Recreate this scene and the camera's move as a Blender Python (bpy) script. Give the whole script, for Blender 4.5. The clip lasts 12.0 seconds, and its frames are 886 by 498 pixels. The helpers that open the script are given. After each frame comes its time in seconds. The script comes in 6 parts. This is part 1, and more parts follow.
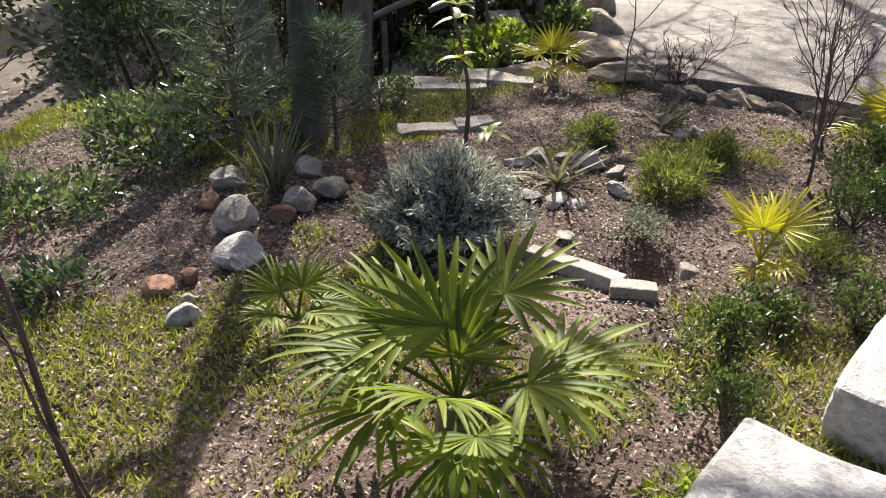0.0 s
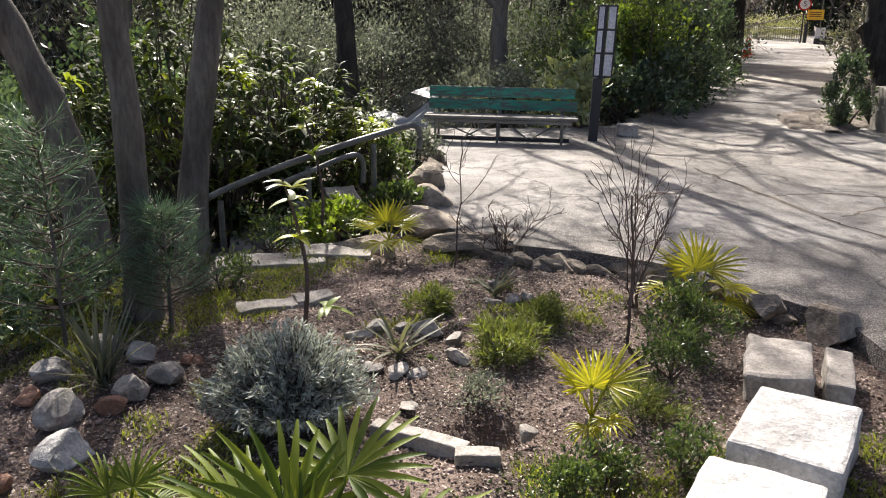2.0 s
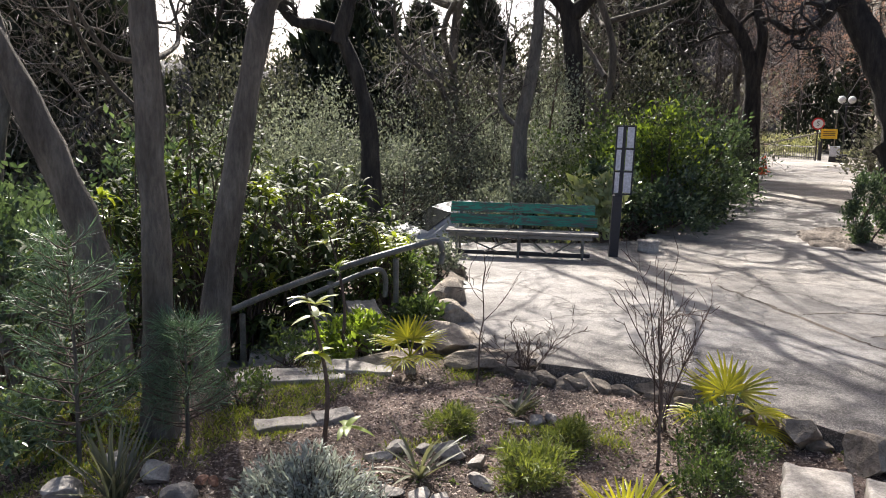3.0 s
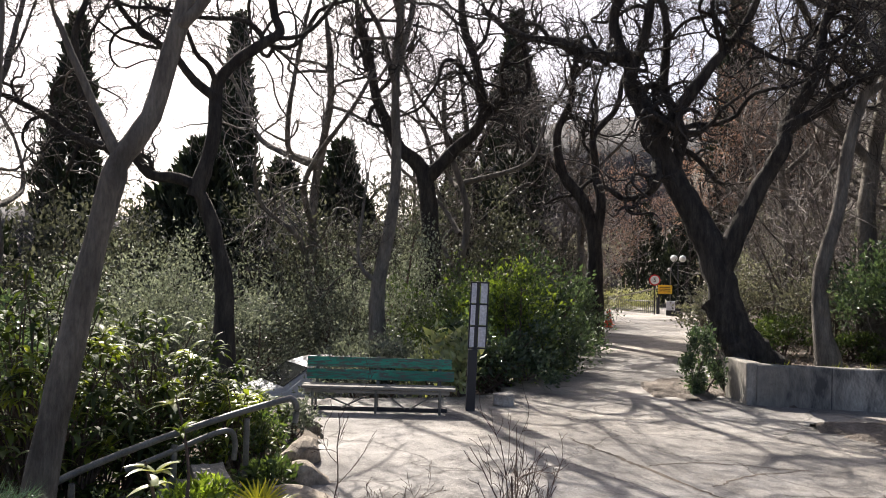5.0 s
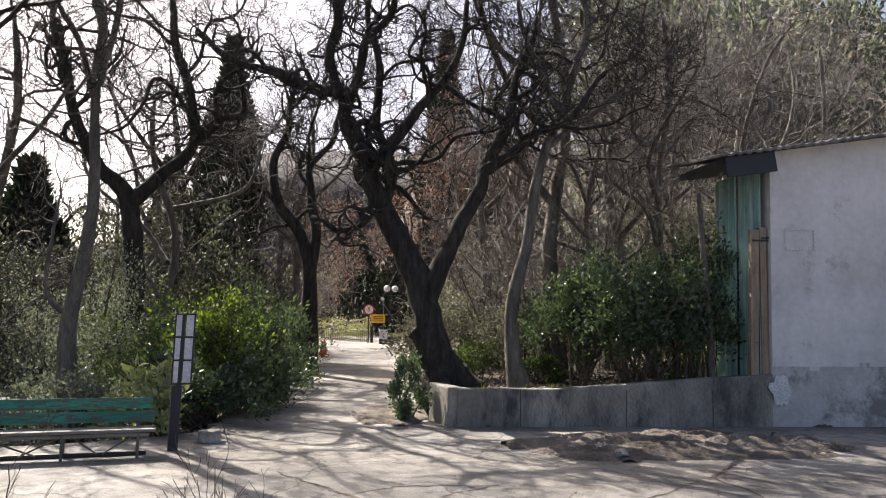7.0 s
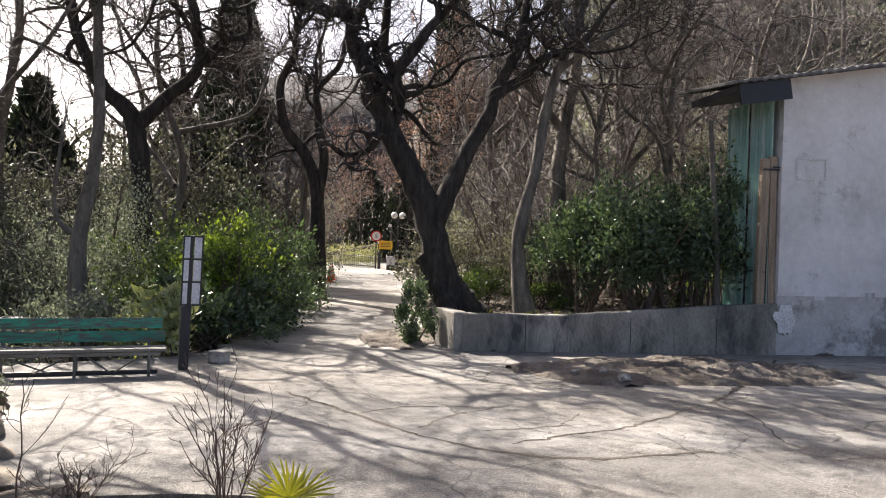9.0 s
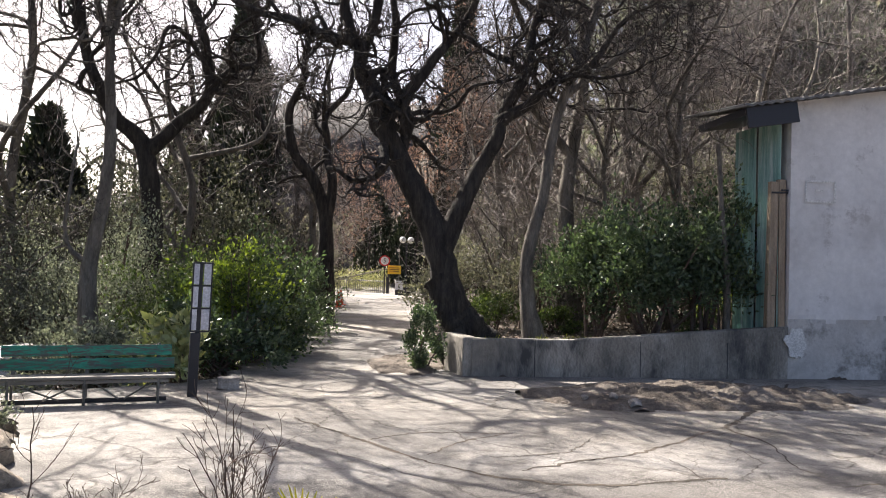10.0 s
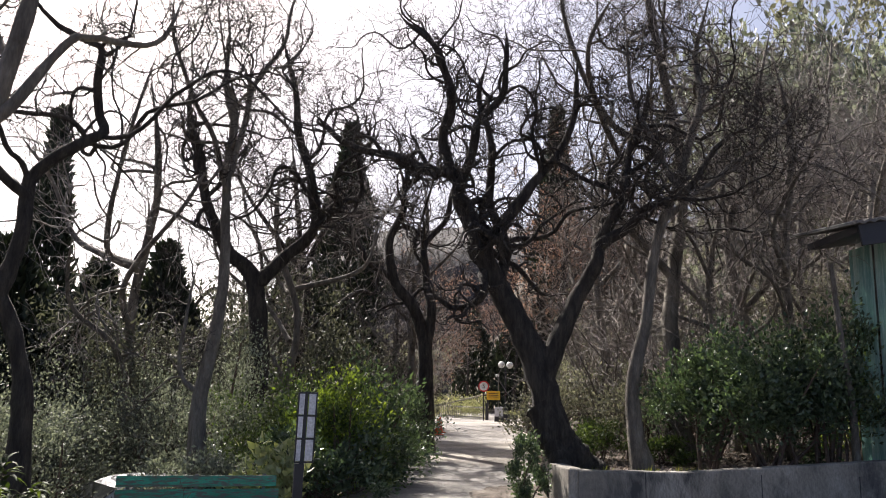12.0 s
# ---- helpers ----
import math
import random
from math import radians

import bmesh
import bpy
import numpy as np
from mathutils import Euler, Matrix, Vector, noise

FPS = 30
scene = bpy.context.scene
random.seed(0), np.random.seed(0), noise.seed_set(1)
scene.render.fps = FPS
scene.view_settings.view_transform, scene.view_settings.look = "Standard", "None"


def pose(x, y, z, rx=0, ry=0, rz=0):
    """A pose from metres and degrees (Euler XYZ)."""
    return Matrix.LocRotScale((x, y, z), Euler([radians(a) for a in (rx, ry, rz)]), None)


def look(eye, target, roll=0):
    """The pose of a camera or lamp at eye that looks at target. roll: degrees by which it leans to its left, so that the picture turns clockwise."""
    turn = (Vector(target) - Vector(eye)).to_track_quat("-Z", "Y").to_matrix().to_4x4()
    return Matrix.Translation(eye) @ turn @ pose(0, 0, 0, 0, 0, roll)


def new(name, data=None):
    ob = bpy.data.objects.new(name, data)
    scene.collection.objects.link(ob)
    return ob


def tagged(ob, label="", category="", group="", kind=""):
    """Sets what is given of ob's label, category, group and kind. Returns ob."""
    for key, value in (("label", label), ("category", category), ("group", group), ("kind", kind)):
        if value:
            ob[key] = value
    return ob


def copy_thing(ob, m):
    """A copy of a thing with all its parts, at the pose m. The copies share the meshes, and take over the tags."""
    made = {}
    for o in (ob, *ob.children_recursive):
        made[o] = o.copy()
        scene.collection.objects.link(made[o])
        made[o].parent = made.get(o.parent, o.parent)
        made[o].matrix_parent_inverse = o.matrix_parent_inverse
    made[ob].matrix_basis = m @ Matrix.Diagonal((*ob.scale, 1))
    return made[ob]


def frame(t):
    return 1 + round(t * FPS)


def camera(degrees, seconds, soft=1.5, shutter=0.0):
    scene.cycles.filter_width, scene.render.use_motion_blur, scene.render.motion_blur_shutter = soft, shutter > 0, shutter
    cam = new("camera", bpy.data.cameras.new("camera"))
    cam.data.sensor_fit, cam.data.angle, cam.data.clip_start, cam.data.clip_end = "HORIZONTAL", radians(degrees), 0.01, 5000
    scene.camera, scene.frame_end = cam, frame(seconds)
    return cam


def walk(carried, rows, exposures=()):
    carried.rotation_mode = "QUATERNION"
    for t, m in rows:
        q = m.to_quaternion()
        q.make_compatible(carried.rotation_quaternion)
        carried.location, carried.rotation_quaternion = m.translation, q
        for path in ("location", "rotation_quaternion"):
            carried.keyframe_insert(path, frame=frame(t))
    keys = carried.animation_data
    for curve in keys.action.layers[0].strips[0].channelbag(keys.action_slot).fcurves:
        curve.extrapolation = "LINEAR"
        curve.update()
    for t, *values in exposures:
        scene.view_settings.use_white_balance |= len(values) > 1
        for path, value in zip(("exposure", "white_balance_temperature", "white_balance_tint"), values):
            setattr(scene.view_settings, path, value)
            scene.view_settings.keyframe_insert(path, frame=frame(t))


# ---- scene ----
# Camera: hand-held beside the garden bed, turning, with a small sway.
# Rows: time, place of the eye, bearing, tilt and roll in degrees.
PATH = [
    (0.0, -0.021, 0.094, 1.867, 0.05, -28.94, -0.65),
    (0.5, -0.077, 0.102, 1.846, -8.23, -30.23, 1.01),
    (1.0, -0.054, 0.071, 1.852, -10.04, -29.69, 1.50),
    (1.5, -0.011, 0.039, 1.890, -10.97, -24.04, 1.00),
    (2.0, 0.013, 0.039, 1.946, -11.89, -17.07, 0.67),
    (2.5, -0.000, 0.069, 1.974, -11.57, -12.46, 1.02),
    (2.7, -0.014, 0.083, 1.980, -10.62, -11.23, 1.05),
    (4.3, -0.008, 0.059, 2.011, -11.22, 0.24, 1.43),
    (4.4, -0.007, 0.052, 2.016, -12.50, 0.54, 1.52),
    (4.5, -0.005, 0.048, 2.020, -13.77, 0.80, 1.64),
    (5.0, 0.004, 0.030, 2.032, -20.29, 2.14, 1.68),
    (5.5, 0.038, 0.041, 2.043, -26.71, 3.54, 1.27),
    (6.0, 0.047, -0.003, 2.050, -32.82, 4.36, 0.98),
    (6.5, 0.061, -0.032, 2.052, -38.27, 4.91, 1.06),
    (7.0, 0.073, -0.029, 2.048, -40.53, 4.81, 1.20),
    (8.8, 0.093, -0.014, 2.011, -40.20, -0.39, 1.84),
    (9.0, 0.093, -0.014, 2.011, -40.12, -0.44, 1.86),
    (9.5, 0.095, -0.006, 2.016, -39.90, -0.20, 1.89),
    (10.0, 0.084, -0.023, 2.025, -39.46, 1.30, 1.55),
    (10.5, 0.059, -0.038, 2.054, -38.44, 4.54, 1.20),
    (11.0, 0.034, -0.043, 2.076, -36.23, 7.85, 1.13),
    (11.5, 0.021, -0.034, 2.086, -33.80, 9.91, 1.21),
    (12.0, 0.019, -0.017, 2.082, -32.21, 10.08, 1.20),
]
cam = camera(58.62, 12.0, soft=1.0)
walk(cam, [(t, pose(ex, ey, ez, 90 + p, 0, y) @ pose(0, 0, 0, 0, 0, r)) for t, ex, ey, ez, y, p, r in PATH],
     exposures=[(0.0, 1.42, 6850, 11), (0.6, 1.26, 6850, 11), (1.2, 1.2, 6850, 11), (2.6, 1.46, 6550, 11), (4.4, 1.3, 6700, 11), (7.2, 1.44, 6750, 11), (9.4, 1.62, 6800, 11), (12.0, 1.3, 6600, 12)])

# Daylight: clear early-spring sky, sun ahead of the first view.
SUN_AZ, SUN_EL = 0.0, 43.0
world = bpy.data.worlds.new("sky")
world.use_nodes = True
scene.world = world
sky = world.node_tree.nodes.new("ShaderNodeTexSky")
sky.sky_type, sky.sun_disc = "NISHITA", False
sky.sun_elevation, sky.sun_rotation = radians(SUN_EL), radians(SUN_AZ)
sky.air_density, sky.dust_density, sky.ozone_density = 0.6, 3.8, 0.6
world.node_tree.links.new(sky.outputs[0], world.node_tree.nodes["Background"].inputs[0])
world.node_tree.nodes["Background"].inputs[1].default_value = 0.085
lamp = bpy.data.lights.new("sun", "SUN")
lamp.energy, lamp.angle, lamp.color = 5.0, radians(0.5), (1.0, 0.95, 0.88)
sun = new("sun", lamp)
toward = Vector((math.sin(radians(SUN_AZ)) * math.cos(radians(SUN_EL)), math.cos(radians(SUN_AZ)) * math.cos(radians(SUN_EL)), math.sin(radians(SUN_EL))))
sun.matrix_world = look(toward * 100, (0, 0, 0))


# ---------------------------------------------------------------- materials
def node(tree, kind, **inputs):
    n = tree.nodes.new(kind)
    for key, value in inputs.items():
        n.inputs[key.replace("_", " ")].default_value = value
    return n


def ramp(tree, fac, stops):
    n = tree.nodes.new("ShaderNodeValToRGB")
    while len(n.color_ramp.elements) < len(stops):
        n.color_ramp.elements.new(0.5)
    for e, (p, c) in zip(n.color_ramp.elements, stops):
        e.position, e.color = p, (*c, 1)
    tree.links.new(fac, n.inputs[0])
    return n.outputs[0]


def mix(tree, fac, a, b, mode="MIX"):
    n = tree.nodes.new("ShaderNodeMix")
    n.data_type, n.blend_type = "RGBA", mode
    for value, socket in ((fac, n.inputs[0]), (a, n.inputs[6]), (b, n.inputs[7])):
        if isinstance(value, (int, float)):
            socket.default_value = value
        elif isinstance(value, tuple):
            socket.default_value = (*value, 1)
        else:
            tree.links.new(value, socket)
    return n.outputs[2]


def rough_mat(name, colors, scale, fine, rough=0.9, bump=0.3, bump_size=0.01, metal=0.0, spread=(0.35, 0.65), stretch=(1, 1, 1), vary=0.0, speck=None, grain=0.8):
    """A matt surface: broad blotches in the given colours, fine grain over them, relief, and stains of a colour of their own."""
    m = bpy.data.materials.new(name)
    m.use_nodes = True
    t = m.node_tree
    b = t.nodes["Principled BSDF"]
    b.inputs["Roughness"].default_value, b.inputs["Metallic"].default_value = rough, metal
    co = t.nodes.new("ShaderNodeTexCoord")
    mp = node(t, "ShaderNodeMapping", Scale=stretch)
    t.links.new(co.outputs["Object"], mp.inputs[0])
    big = node(t, "ShaderNodeTexNoise", Scale=scale, Detail=5.0, Roughness=0.6)
    small = node(t, "ShaderNodeTexNoise", Scale=fine, Detail=4.0, Roughness=0.7)
    for n in (big, small):
        t.links.new(mp.outputs[0], n.inputs[0])
    n = len(colors)
    c = ramp(t, big.outputs[0], [(spread[0] + (spread[1] - spread[0]) * i / max(1, n - 1), k) for i, k in enumerate(colors)])
    g = ramp(t, small.outputs[0], [(0.3, (0.55, 0.55, 0.55)), (0.7, (1.25, 1.25, 1.25))])
    c = mix(t, grain, c, g, "MULTIPLY")
    if speck:
        color, size, low, high = speck
        sp = node(t, "ShaderNodeTexNoise", Scale=size, Detail=6.0, Roughness=0.75)
        t.links.new(mp.outputs[0], sp.inputs[0])
        c = mix(t, ramp(t, sp.outputs[0], [(low, (0, 0, 0)), (high, (1, 1, 1))]), c, color)
    if vary:
        info = t.nodes.new("ShaderNodeObjectInfo")
        c = mix(t, 1.0, c, ramp(t, info.outputs["Random"], [(0, (1 - vary,) * 3), (1, (1 + vary,) * 3)]), "MULTIPLY")
    t.links.new(c, b.inputs["Base Color"])
    if bump:
        bp = node(t, "ShaderNodeBump", Strength=bump, Distance=bump_size)
        t.links.new(small.outputs[0], bp.inputs["Height"])
        t.links.new(bp.outputs[0], b.inputs["Normal"])
    return m


def leaf_mat(name, dark, light, through_light=0.4, rough=0.45, glow_tint=(1.3, 1.25, 0.5), sheen=0.5):
    """Leaves: each one its own shade, light passing through them."""
    m = bpy.data.materials.new(name)
    m.use_nodes = True
    t = m.node_tree
    b, out = t.nodes["Principled BSDF"], t.nodes["Material Output"]
    b.inputs["Roughness"].default_value = rough
    b.inputs["Specular IOR Level"].default_value = sheen
    geo = t.nodes.new("ShaderNodeNewGeometry")
    c = ramp(t, geo.outputs["Random Per Island"], [(0.0, dark), (1.0, light)])
    co = t.nodes.new("ShaderNodeTexCoord")
    nz = node(t, "ShaderNodeTexNoise", Scale=1.3, Detail=3.0)
    t.links.new(co.outputs["Object"], nz.inputs[0])
    c = mix(t, 0.7, c, ramp(t, nz.outputs[0], [(0.3, (0.6, 0.62, 0.65)), (0.7, (1.25, 1.22, 1.15))]), "MULTIPLY")
    t.links.new(c, b.inputs["Base Color"])
    tr = t.nodes.new("ShaderNodeBsdfTranslucent")
    t.links.new(mix(t, 1.0, c, glow_tint, "MULTIPLY"), tr.inputs[0])
    ms = t.nodes.new("ShaderNodeMixShader")
    ms.inputs[0].default_value = through_light
    t.links.new(b.outputs[0], ms.inputs[1])
    t.links.new(tr.outputs[0], ms.inputs[2])
    t.links.new(ms.outputs[0], out.inputs[0])
    return m


def paint(name, color, rough=0.5, metal=0.0):
    return rough_mat(name, [tuple(k * 0.85 for k in color), color], 3.0, 60.0, rough, 0.08, 0.004, metal)


M_FLOOR = rough_mat("woodland_floor", [(0.045, 0.036, 0.028), (0.09, 0.072, 0.056), (0.15, 0.12, 0.095)], 0.8, 9.0, 0.95, 0.9, 0.05)
M_SOIL = rough_mat("soil", [(0.045, 0.03, 0.023), (0.105, 0.071, 0.056), (0.20, 0.145, 0.12)], 1.7, 42.0, 0.95, 0.9, 0.03, speck=((0.30, 0.25, 0.22), 26.0, 0.55, 0.68))
M_PATH = rough_mat("worn_concrete", [(0.22, 0.205, 0.19), (0.32, 0.302, 0.285), (0.42, 0.40, 0.378)], 0.45, 34.0, 0.85, 0.9, 0.02, speck=((0.11, 0.10, 0.092), 2.6, 0.50, 0.70))
M_FEATHER = leaf_mat("feathery_leaf", (0.08, 0.11, 0.035), (0.24, 0.28, 0.10), 0.4, 0.55)
M_DIRT = rough_mat("dry_dirt", [(0.09, 0.072, 0.058), (0.17, 0.14, 0.115), (0.26, 0.225, 0.19)], 1.5, 24.0, 0.95, 1.0, 0.05)
M_STONE = rough_mat("fieldstone", [(0.20, 0.18, 0.16), (0.33, 0.30, 0.27), (0.45, 0.415, 0.375)], 4.0, 45.0, 0.85, 0.6, 0.015, vary=0.25)
M_RED = rough_mat("red_stone", [(0.22, 0.11, 0.075), (0.36, 0.20, 0.13)], 5.0, 50.0, 0.85, 0.6, 0.012, vary=0.2)
M_BLOCK = rough_mat("pale_limestone", [(0.26, 0.25, 0.24), (0.42, 0.41, 0.40), (0.52, 0.51, 0.50)], 2.2, 30.0, 0.8, 0.8, 0.02, speck=((0.26, 0.24, 0.23), 9.0, 0.6, 0.75))
M_ROCK = rough_mat("brown_rock", [(0.14, 0.115, 0.09), (0.28, 0.235, 0.185), (0.42, 0.36, 0.285)], 3.0, 28.0, 0.9, 0.8, 0.03, vary=0.2)
M_WALL = rough_mat("cast_concrete", [(0.16, 0.145, 0.125), (0.29, 0.265, 0.23), (0.42, 0.385, 0.34)], 0.9, 26.0, 0.9, 0.6, 0.015, speck=((0.07, 0.068, 0.066), 1.6, 0.47, 0.64), stretch=(1.0, 1.0, 0.45))
M_RENDER = rough_mat("grey_wall_render", [(0.58, 0.56, 0.55), (0.70, 0.68, 0.67), (0.78, 0.76, 0.75)], 0.55, 6.0, 0.9, 0.25, 0.02, speck=((0.50, 0.475, 0.46), 0.8, 0.57, 0.63), grain=0.25)
M_RENDER_LOW = rough_mat("rough_render", [(0.46, 0.44, 0.42), (0.62, 0.60, 0.58)], 1.0, 7.0, 0.95, 0.8, 0.03, speck=((0.24, 0.225, 0.21), 0.7, 0.5, 0.62), grain=0.35)
M_WHITE = rough_mat("bare_plaster", [(0.66, 0.65, 0.63), (0.78, 0.77, 0.75)], 6, 30, 0.9, 0.5)
M_BARK = rough_mat("dark_bark", [(0.02, 0.017, 0.015), (0.045, 0.038, 0.033), (0.08, 0.068, 0.057)], 3.5, 22.0, 0.95, 1.0, 0.05, stretch=(2.2, 2.2, 0.5))
M_BARK2 = rough_mat("grey_bark", [(0.085, 0.075, 0.064), (0.15, 0.132, 0.113), (0.22, 0.197, 0.168)], 3.0, 20.0, 0.95, 0.9, 0.03, stretch=(2.0, 2.0, 0.5))
M_TWIG = rough_mat("twigs", [(0.025, 0.021, 0.019), (0.06, 0.05, 0.045)], 2.0, 30.0, 0.9, 0.0)
M_TWIG_PALE = rough_mat("pale_twigs", [(0.14, 0.122, 0.113), (0.29, 0.258, 0.242)], 2.0, 30.0, 0.9, 0.0)
M_STEM = rough_mat("garden_stem", [(0.07, 0.045, 0.036), (0.14, 0.10, 0.082)], 8.0, 60.0, 0.85, 0.3, 0.004)
M_PALM = leaf_mat("palm_leaf", (0.065, 0.115, 0.016), (0.25, 0.31, 0.05), 0.5, 0.5, (1.45, 1.35, 0.4), 0.25)
# yellower, much brighter copy of M_PALM: sun on the leaves is put into the colour
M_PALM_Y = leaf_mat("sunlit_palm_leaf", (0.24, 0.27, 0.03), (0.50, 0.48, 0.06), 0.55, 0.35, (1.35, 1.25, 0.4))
M_GREY = leaf_mat("silver_leaf", (0.20, 0.22, 0.20), (0.54, 0.57, 0.53), 0.25, 0.6, (1.0, 1.05, 0.85))
M_GREEN = leaf_mat("small_green_leaf", (0.035, 0.06, 0.028), (0.14, 0.18, 0.075), 0.4, 0.36, (1.15, 1.25, 0.5))
M_DARK = leaf_mat("glossy_evergreen", (0.03, 0.052, 0.033), (0.15, 0.20, 0.125), 0.36, 0.3, (1.1, 1.2, 0.6), 0.6)
M_OLIVE = leaf_mat("olive_leaf", (0.08, 0.09, 0.075), (0.29, 0.31, 0.27), 0.42, 0.5, (1.0, 1.05, 0.75))
M_BRIGHT = leaf_mat("fresh_leaf", (0.10, 0.15, 0.03), (0.30, 0.38, 0.10), 0.5, 0.4, (1.3, 1.35, 0.45))
M_CYP = leaf_mat("cypress_leaf", (0.012, 0.02, 0.012), (0.035, 0.05, 0.028), 0.1, 0.6)
M_PINE = leaf_mat("pine_needle", (0.05, 0.10, 0.065), (0.20, 0.28, 0.20), 0.3, 0.4, (1.0, 1.15, 0.7))
M_RUST = leaf_mat("dry_oak_leaf", (0.16, 0.11, 0.09), (0.29, 0.205, 0.17), 0.45, 0.7, (1.2, 1.0, 0.85))
M_LITTER = leaf_mat("leaf_litter", (0.06, 0.04, 0.03), (0.50, 0.41, 0.35), 0.15, 0.7, (1, 1, 1))
M_GRASS = leaf_mat("grass_blade", (0.11, 0.15, 0.03), (0.34, 0.38, 0.10), 0.45, 0.5)
M_STRAW = leaf_mat("yucca_blade", (0.09, 0.10, 0.065), (0.22, 0.22, 0.15), 0.3, 0.5, (1.1, 1.1, 0.7))
M_LIME = leaf_mat("lime_leaf", (0.30, 0.36, 0.04), (0.45, 0.48, 0.08), 0.5, 0.4, (1.2, 1.2, 0.5))
M_PALE = leaf_mat("pale_leaf", (0.25, 0.30, 0.14), (0.48, 0.50, 0.32), 0.3, 0.3)
M_BENCH = rough_mat("peeling_green_paint", [(0.02, 0.18, 0.115), (0.04, 0.34, 0.23)], 3.0, 40.0, 0.7, 0.4, 0.006, stretch=(0.6, 4, 4), speck=((0.10, 0.095, 0.085), 8.0, 0.46, 0.56))
M_SLAT = rough_mat("weathered_wood", [(0.17, 0.155, 0.14), (0.30, 0.28, 0.25)], 4.0, 50.0, 0.85, 0.5, 0.006, stretch=(0.5, 4, 4), speck=((0.05, 0.12, 0.09), 7.0, 0.6, 0.68))
M_WOOD = rough_mat("brown_plank", [(0.24, 0.18, 0.125), (0.42, 0.33, 0.24)], 3.0, 40.0, 0.85, 0.6, 0.008, stretch=(4, 4, 0.4))
M_STEEL = rough_mat("grey_painted_steel", [(0.10, 0.10, 0.095), (0.19, 0.188, 0.175)], 5.0, 60.0, 0.5, 0.15, 0.004, 0.3)
M_BLACK = paint("black_paint", (0.02, 0.02, 0.028), 0.5)
M_PANEL = rough_mat("white_panel", [(0.52, 0.52, 0.58), (0.68, 0.68, 0.73)], 1.5, 30.0, 0.6, 0.05)
M_CORR = rough_mat("green_corrugated_metal", [(0.16, 0.32, 0.28), (0.33, 0.50, 0.45), (0.62, 0.70, 0.67)], 2.0, 30.0, 0.55, 0.2, 0.005, 0.05, stretch=(5, 5, 0.25))
M_ROOF = rough_mat("roof_slate_sheet", [(0.13, 0.125, 0.12), (0.22, 0.21, 0.20)], 2.0, 30.0, 0.9, 0.5)
M_CAR = paint("white_car_paint", (0.46, 0.47, 0.49), 0.45)
M_GLASS = paint("dark_car_glass", (0.015, 0.017, 0.02), 0.15)
M_GLASS.node_tree.nodes["Principled BSDF"].inputs["Specular IOR Level"].default_value = 0.12
M_TYRE = paint("tyre_rubber", (0.02, 0.02, 0.02), 0.9)
M_ORANGE = paint("orange_plastic", (0.75, 0.09, 0.03), 0.5)
M_YELLOW = paint("yellow_sign", (0.70, 0.45, 0.02), 0.5)
M_MILK = paint("milk_glass", (0.80, 0.80, 0.78), 0.3)
M_SIGNRED = paint("red_sign", (0.55, 0.03, 0.03), 0.5)
M_GRAVEL = leaf_mat("pink_gravel", (0.15, 0.10, 0.085), (0.55, 0.43, 0.39), 0.0, 0.85, (1, 1, 1), 0.3)
M_MIXED = leaf_mat("grey_green_tree_leaf", (0.10, 0.103, 0.085), (0.28, 0.28, 0.235), 0.42, 0.6, (1.0, 1.0, 0.7))
# darker copy of M_MIXED: the dimness of the crowns beyond the slope is in the colour
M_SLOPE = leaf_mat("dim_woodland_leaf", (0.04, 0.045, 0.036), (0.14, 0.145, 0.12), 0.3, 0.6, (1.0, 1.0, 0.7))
M_IVY = leaf_mat("glossy_ivy_leaf", (0.05, 0.08, 0.04), (0.22, 0.28, 0.17), 0.3, 0.22, (1.1, 1.2, 0.5), 0.9)
M_LAUREL = leaf_mat("laurel_leaf", (0.025, 0.042, 0.017), (0.12, 0.155, 0.06), 0.4, 0.6, (1.25, 1.3, 0.45), 0.25)
M_SHOOT = leaf_mat("fresh_long_leaf", (0.12, 0.17, 0.03), (0.34, 0.38, 0.09), 0.5, 0.35, (1.3, 1.3, 0.45))
M_HEDGE = leaf_mat("pale_hedge_leaf", (0.20, 0.22, 0.13), (0.42, 0.43, 0.30), 0.3, 0.5)
M_FAR = rough_mat("far_wooded_hill", [(0.03, 0.028, 0.03), (0.06, 0.056, 0.058), (0.10, 0.095, 0.095)], 0.05, 0.4, 1.0, 0.0)


# ---------------------------------------------------------------- mesh building
def mesh_np(name, verts, faces, material, smooth=False):
    """A mesh from arrays of vertices and of faces that all have the same number of corners."""
    verts, faces = np.asarray(verts, dtype=np.float32), np.asarray(faces, dtype=np.int32)
    me = bpy.data.meshes.new(name)
    me.vertices.add(len(verts))
    me.vertices.foreach_set("co", verts.ravel())
    me.loops.add(faces.size)
    me.loops.foreach_set("vertex_index", faces.ravel())
    me.polygons.add(len(faces))
    me.polygons.foreach_set("loop_start", np.arange(len(faces), dtype=np.int32) * faces.shape[1])
    if smooth:
        me.polygons.foreach_set("use_smooth", np.ones(len(faces), dtype=bool))
    me.update(calc_edges=True)
    me.validate()
    me.materials.append(material)
    return me


def piece(name, data, parent, label="", kind=""):
    ob = new(name, data)
    ob.parent = parent
    return tagged(ob, label, kind=kind)


def part(name, bm, material, parent, label="", smooth=False):
    me = bpy.data.meshes.new(name)
    if smooth:
        for f in bm.faces:
            f.smooth = True
    bm.to_mesh(me)
    bm.free()
    me.materials.append(material)
    return piece(name, me, parent, label)


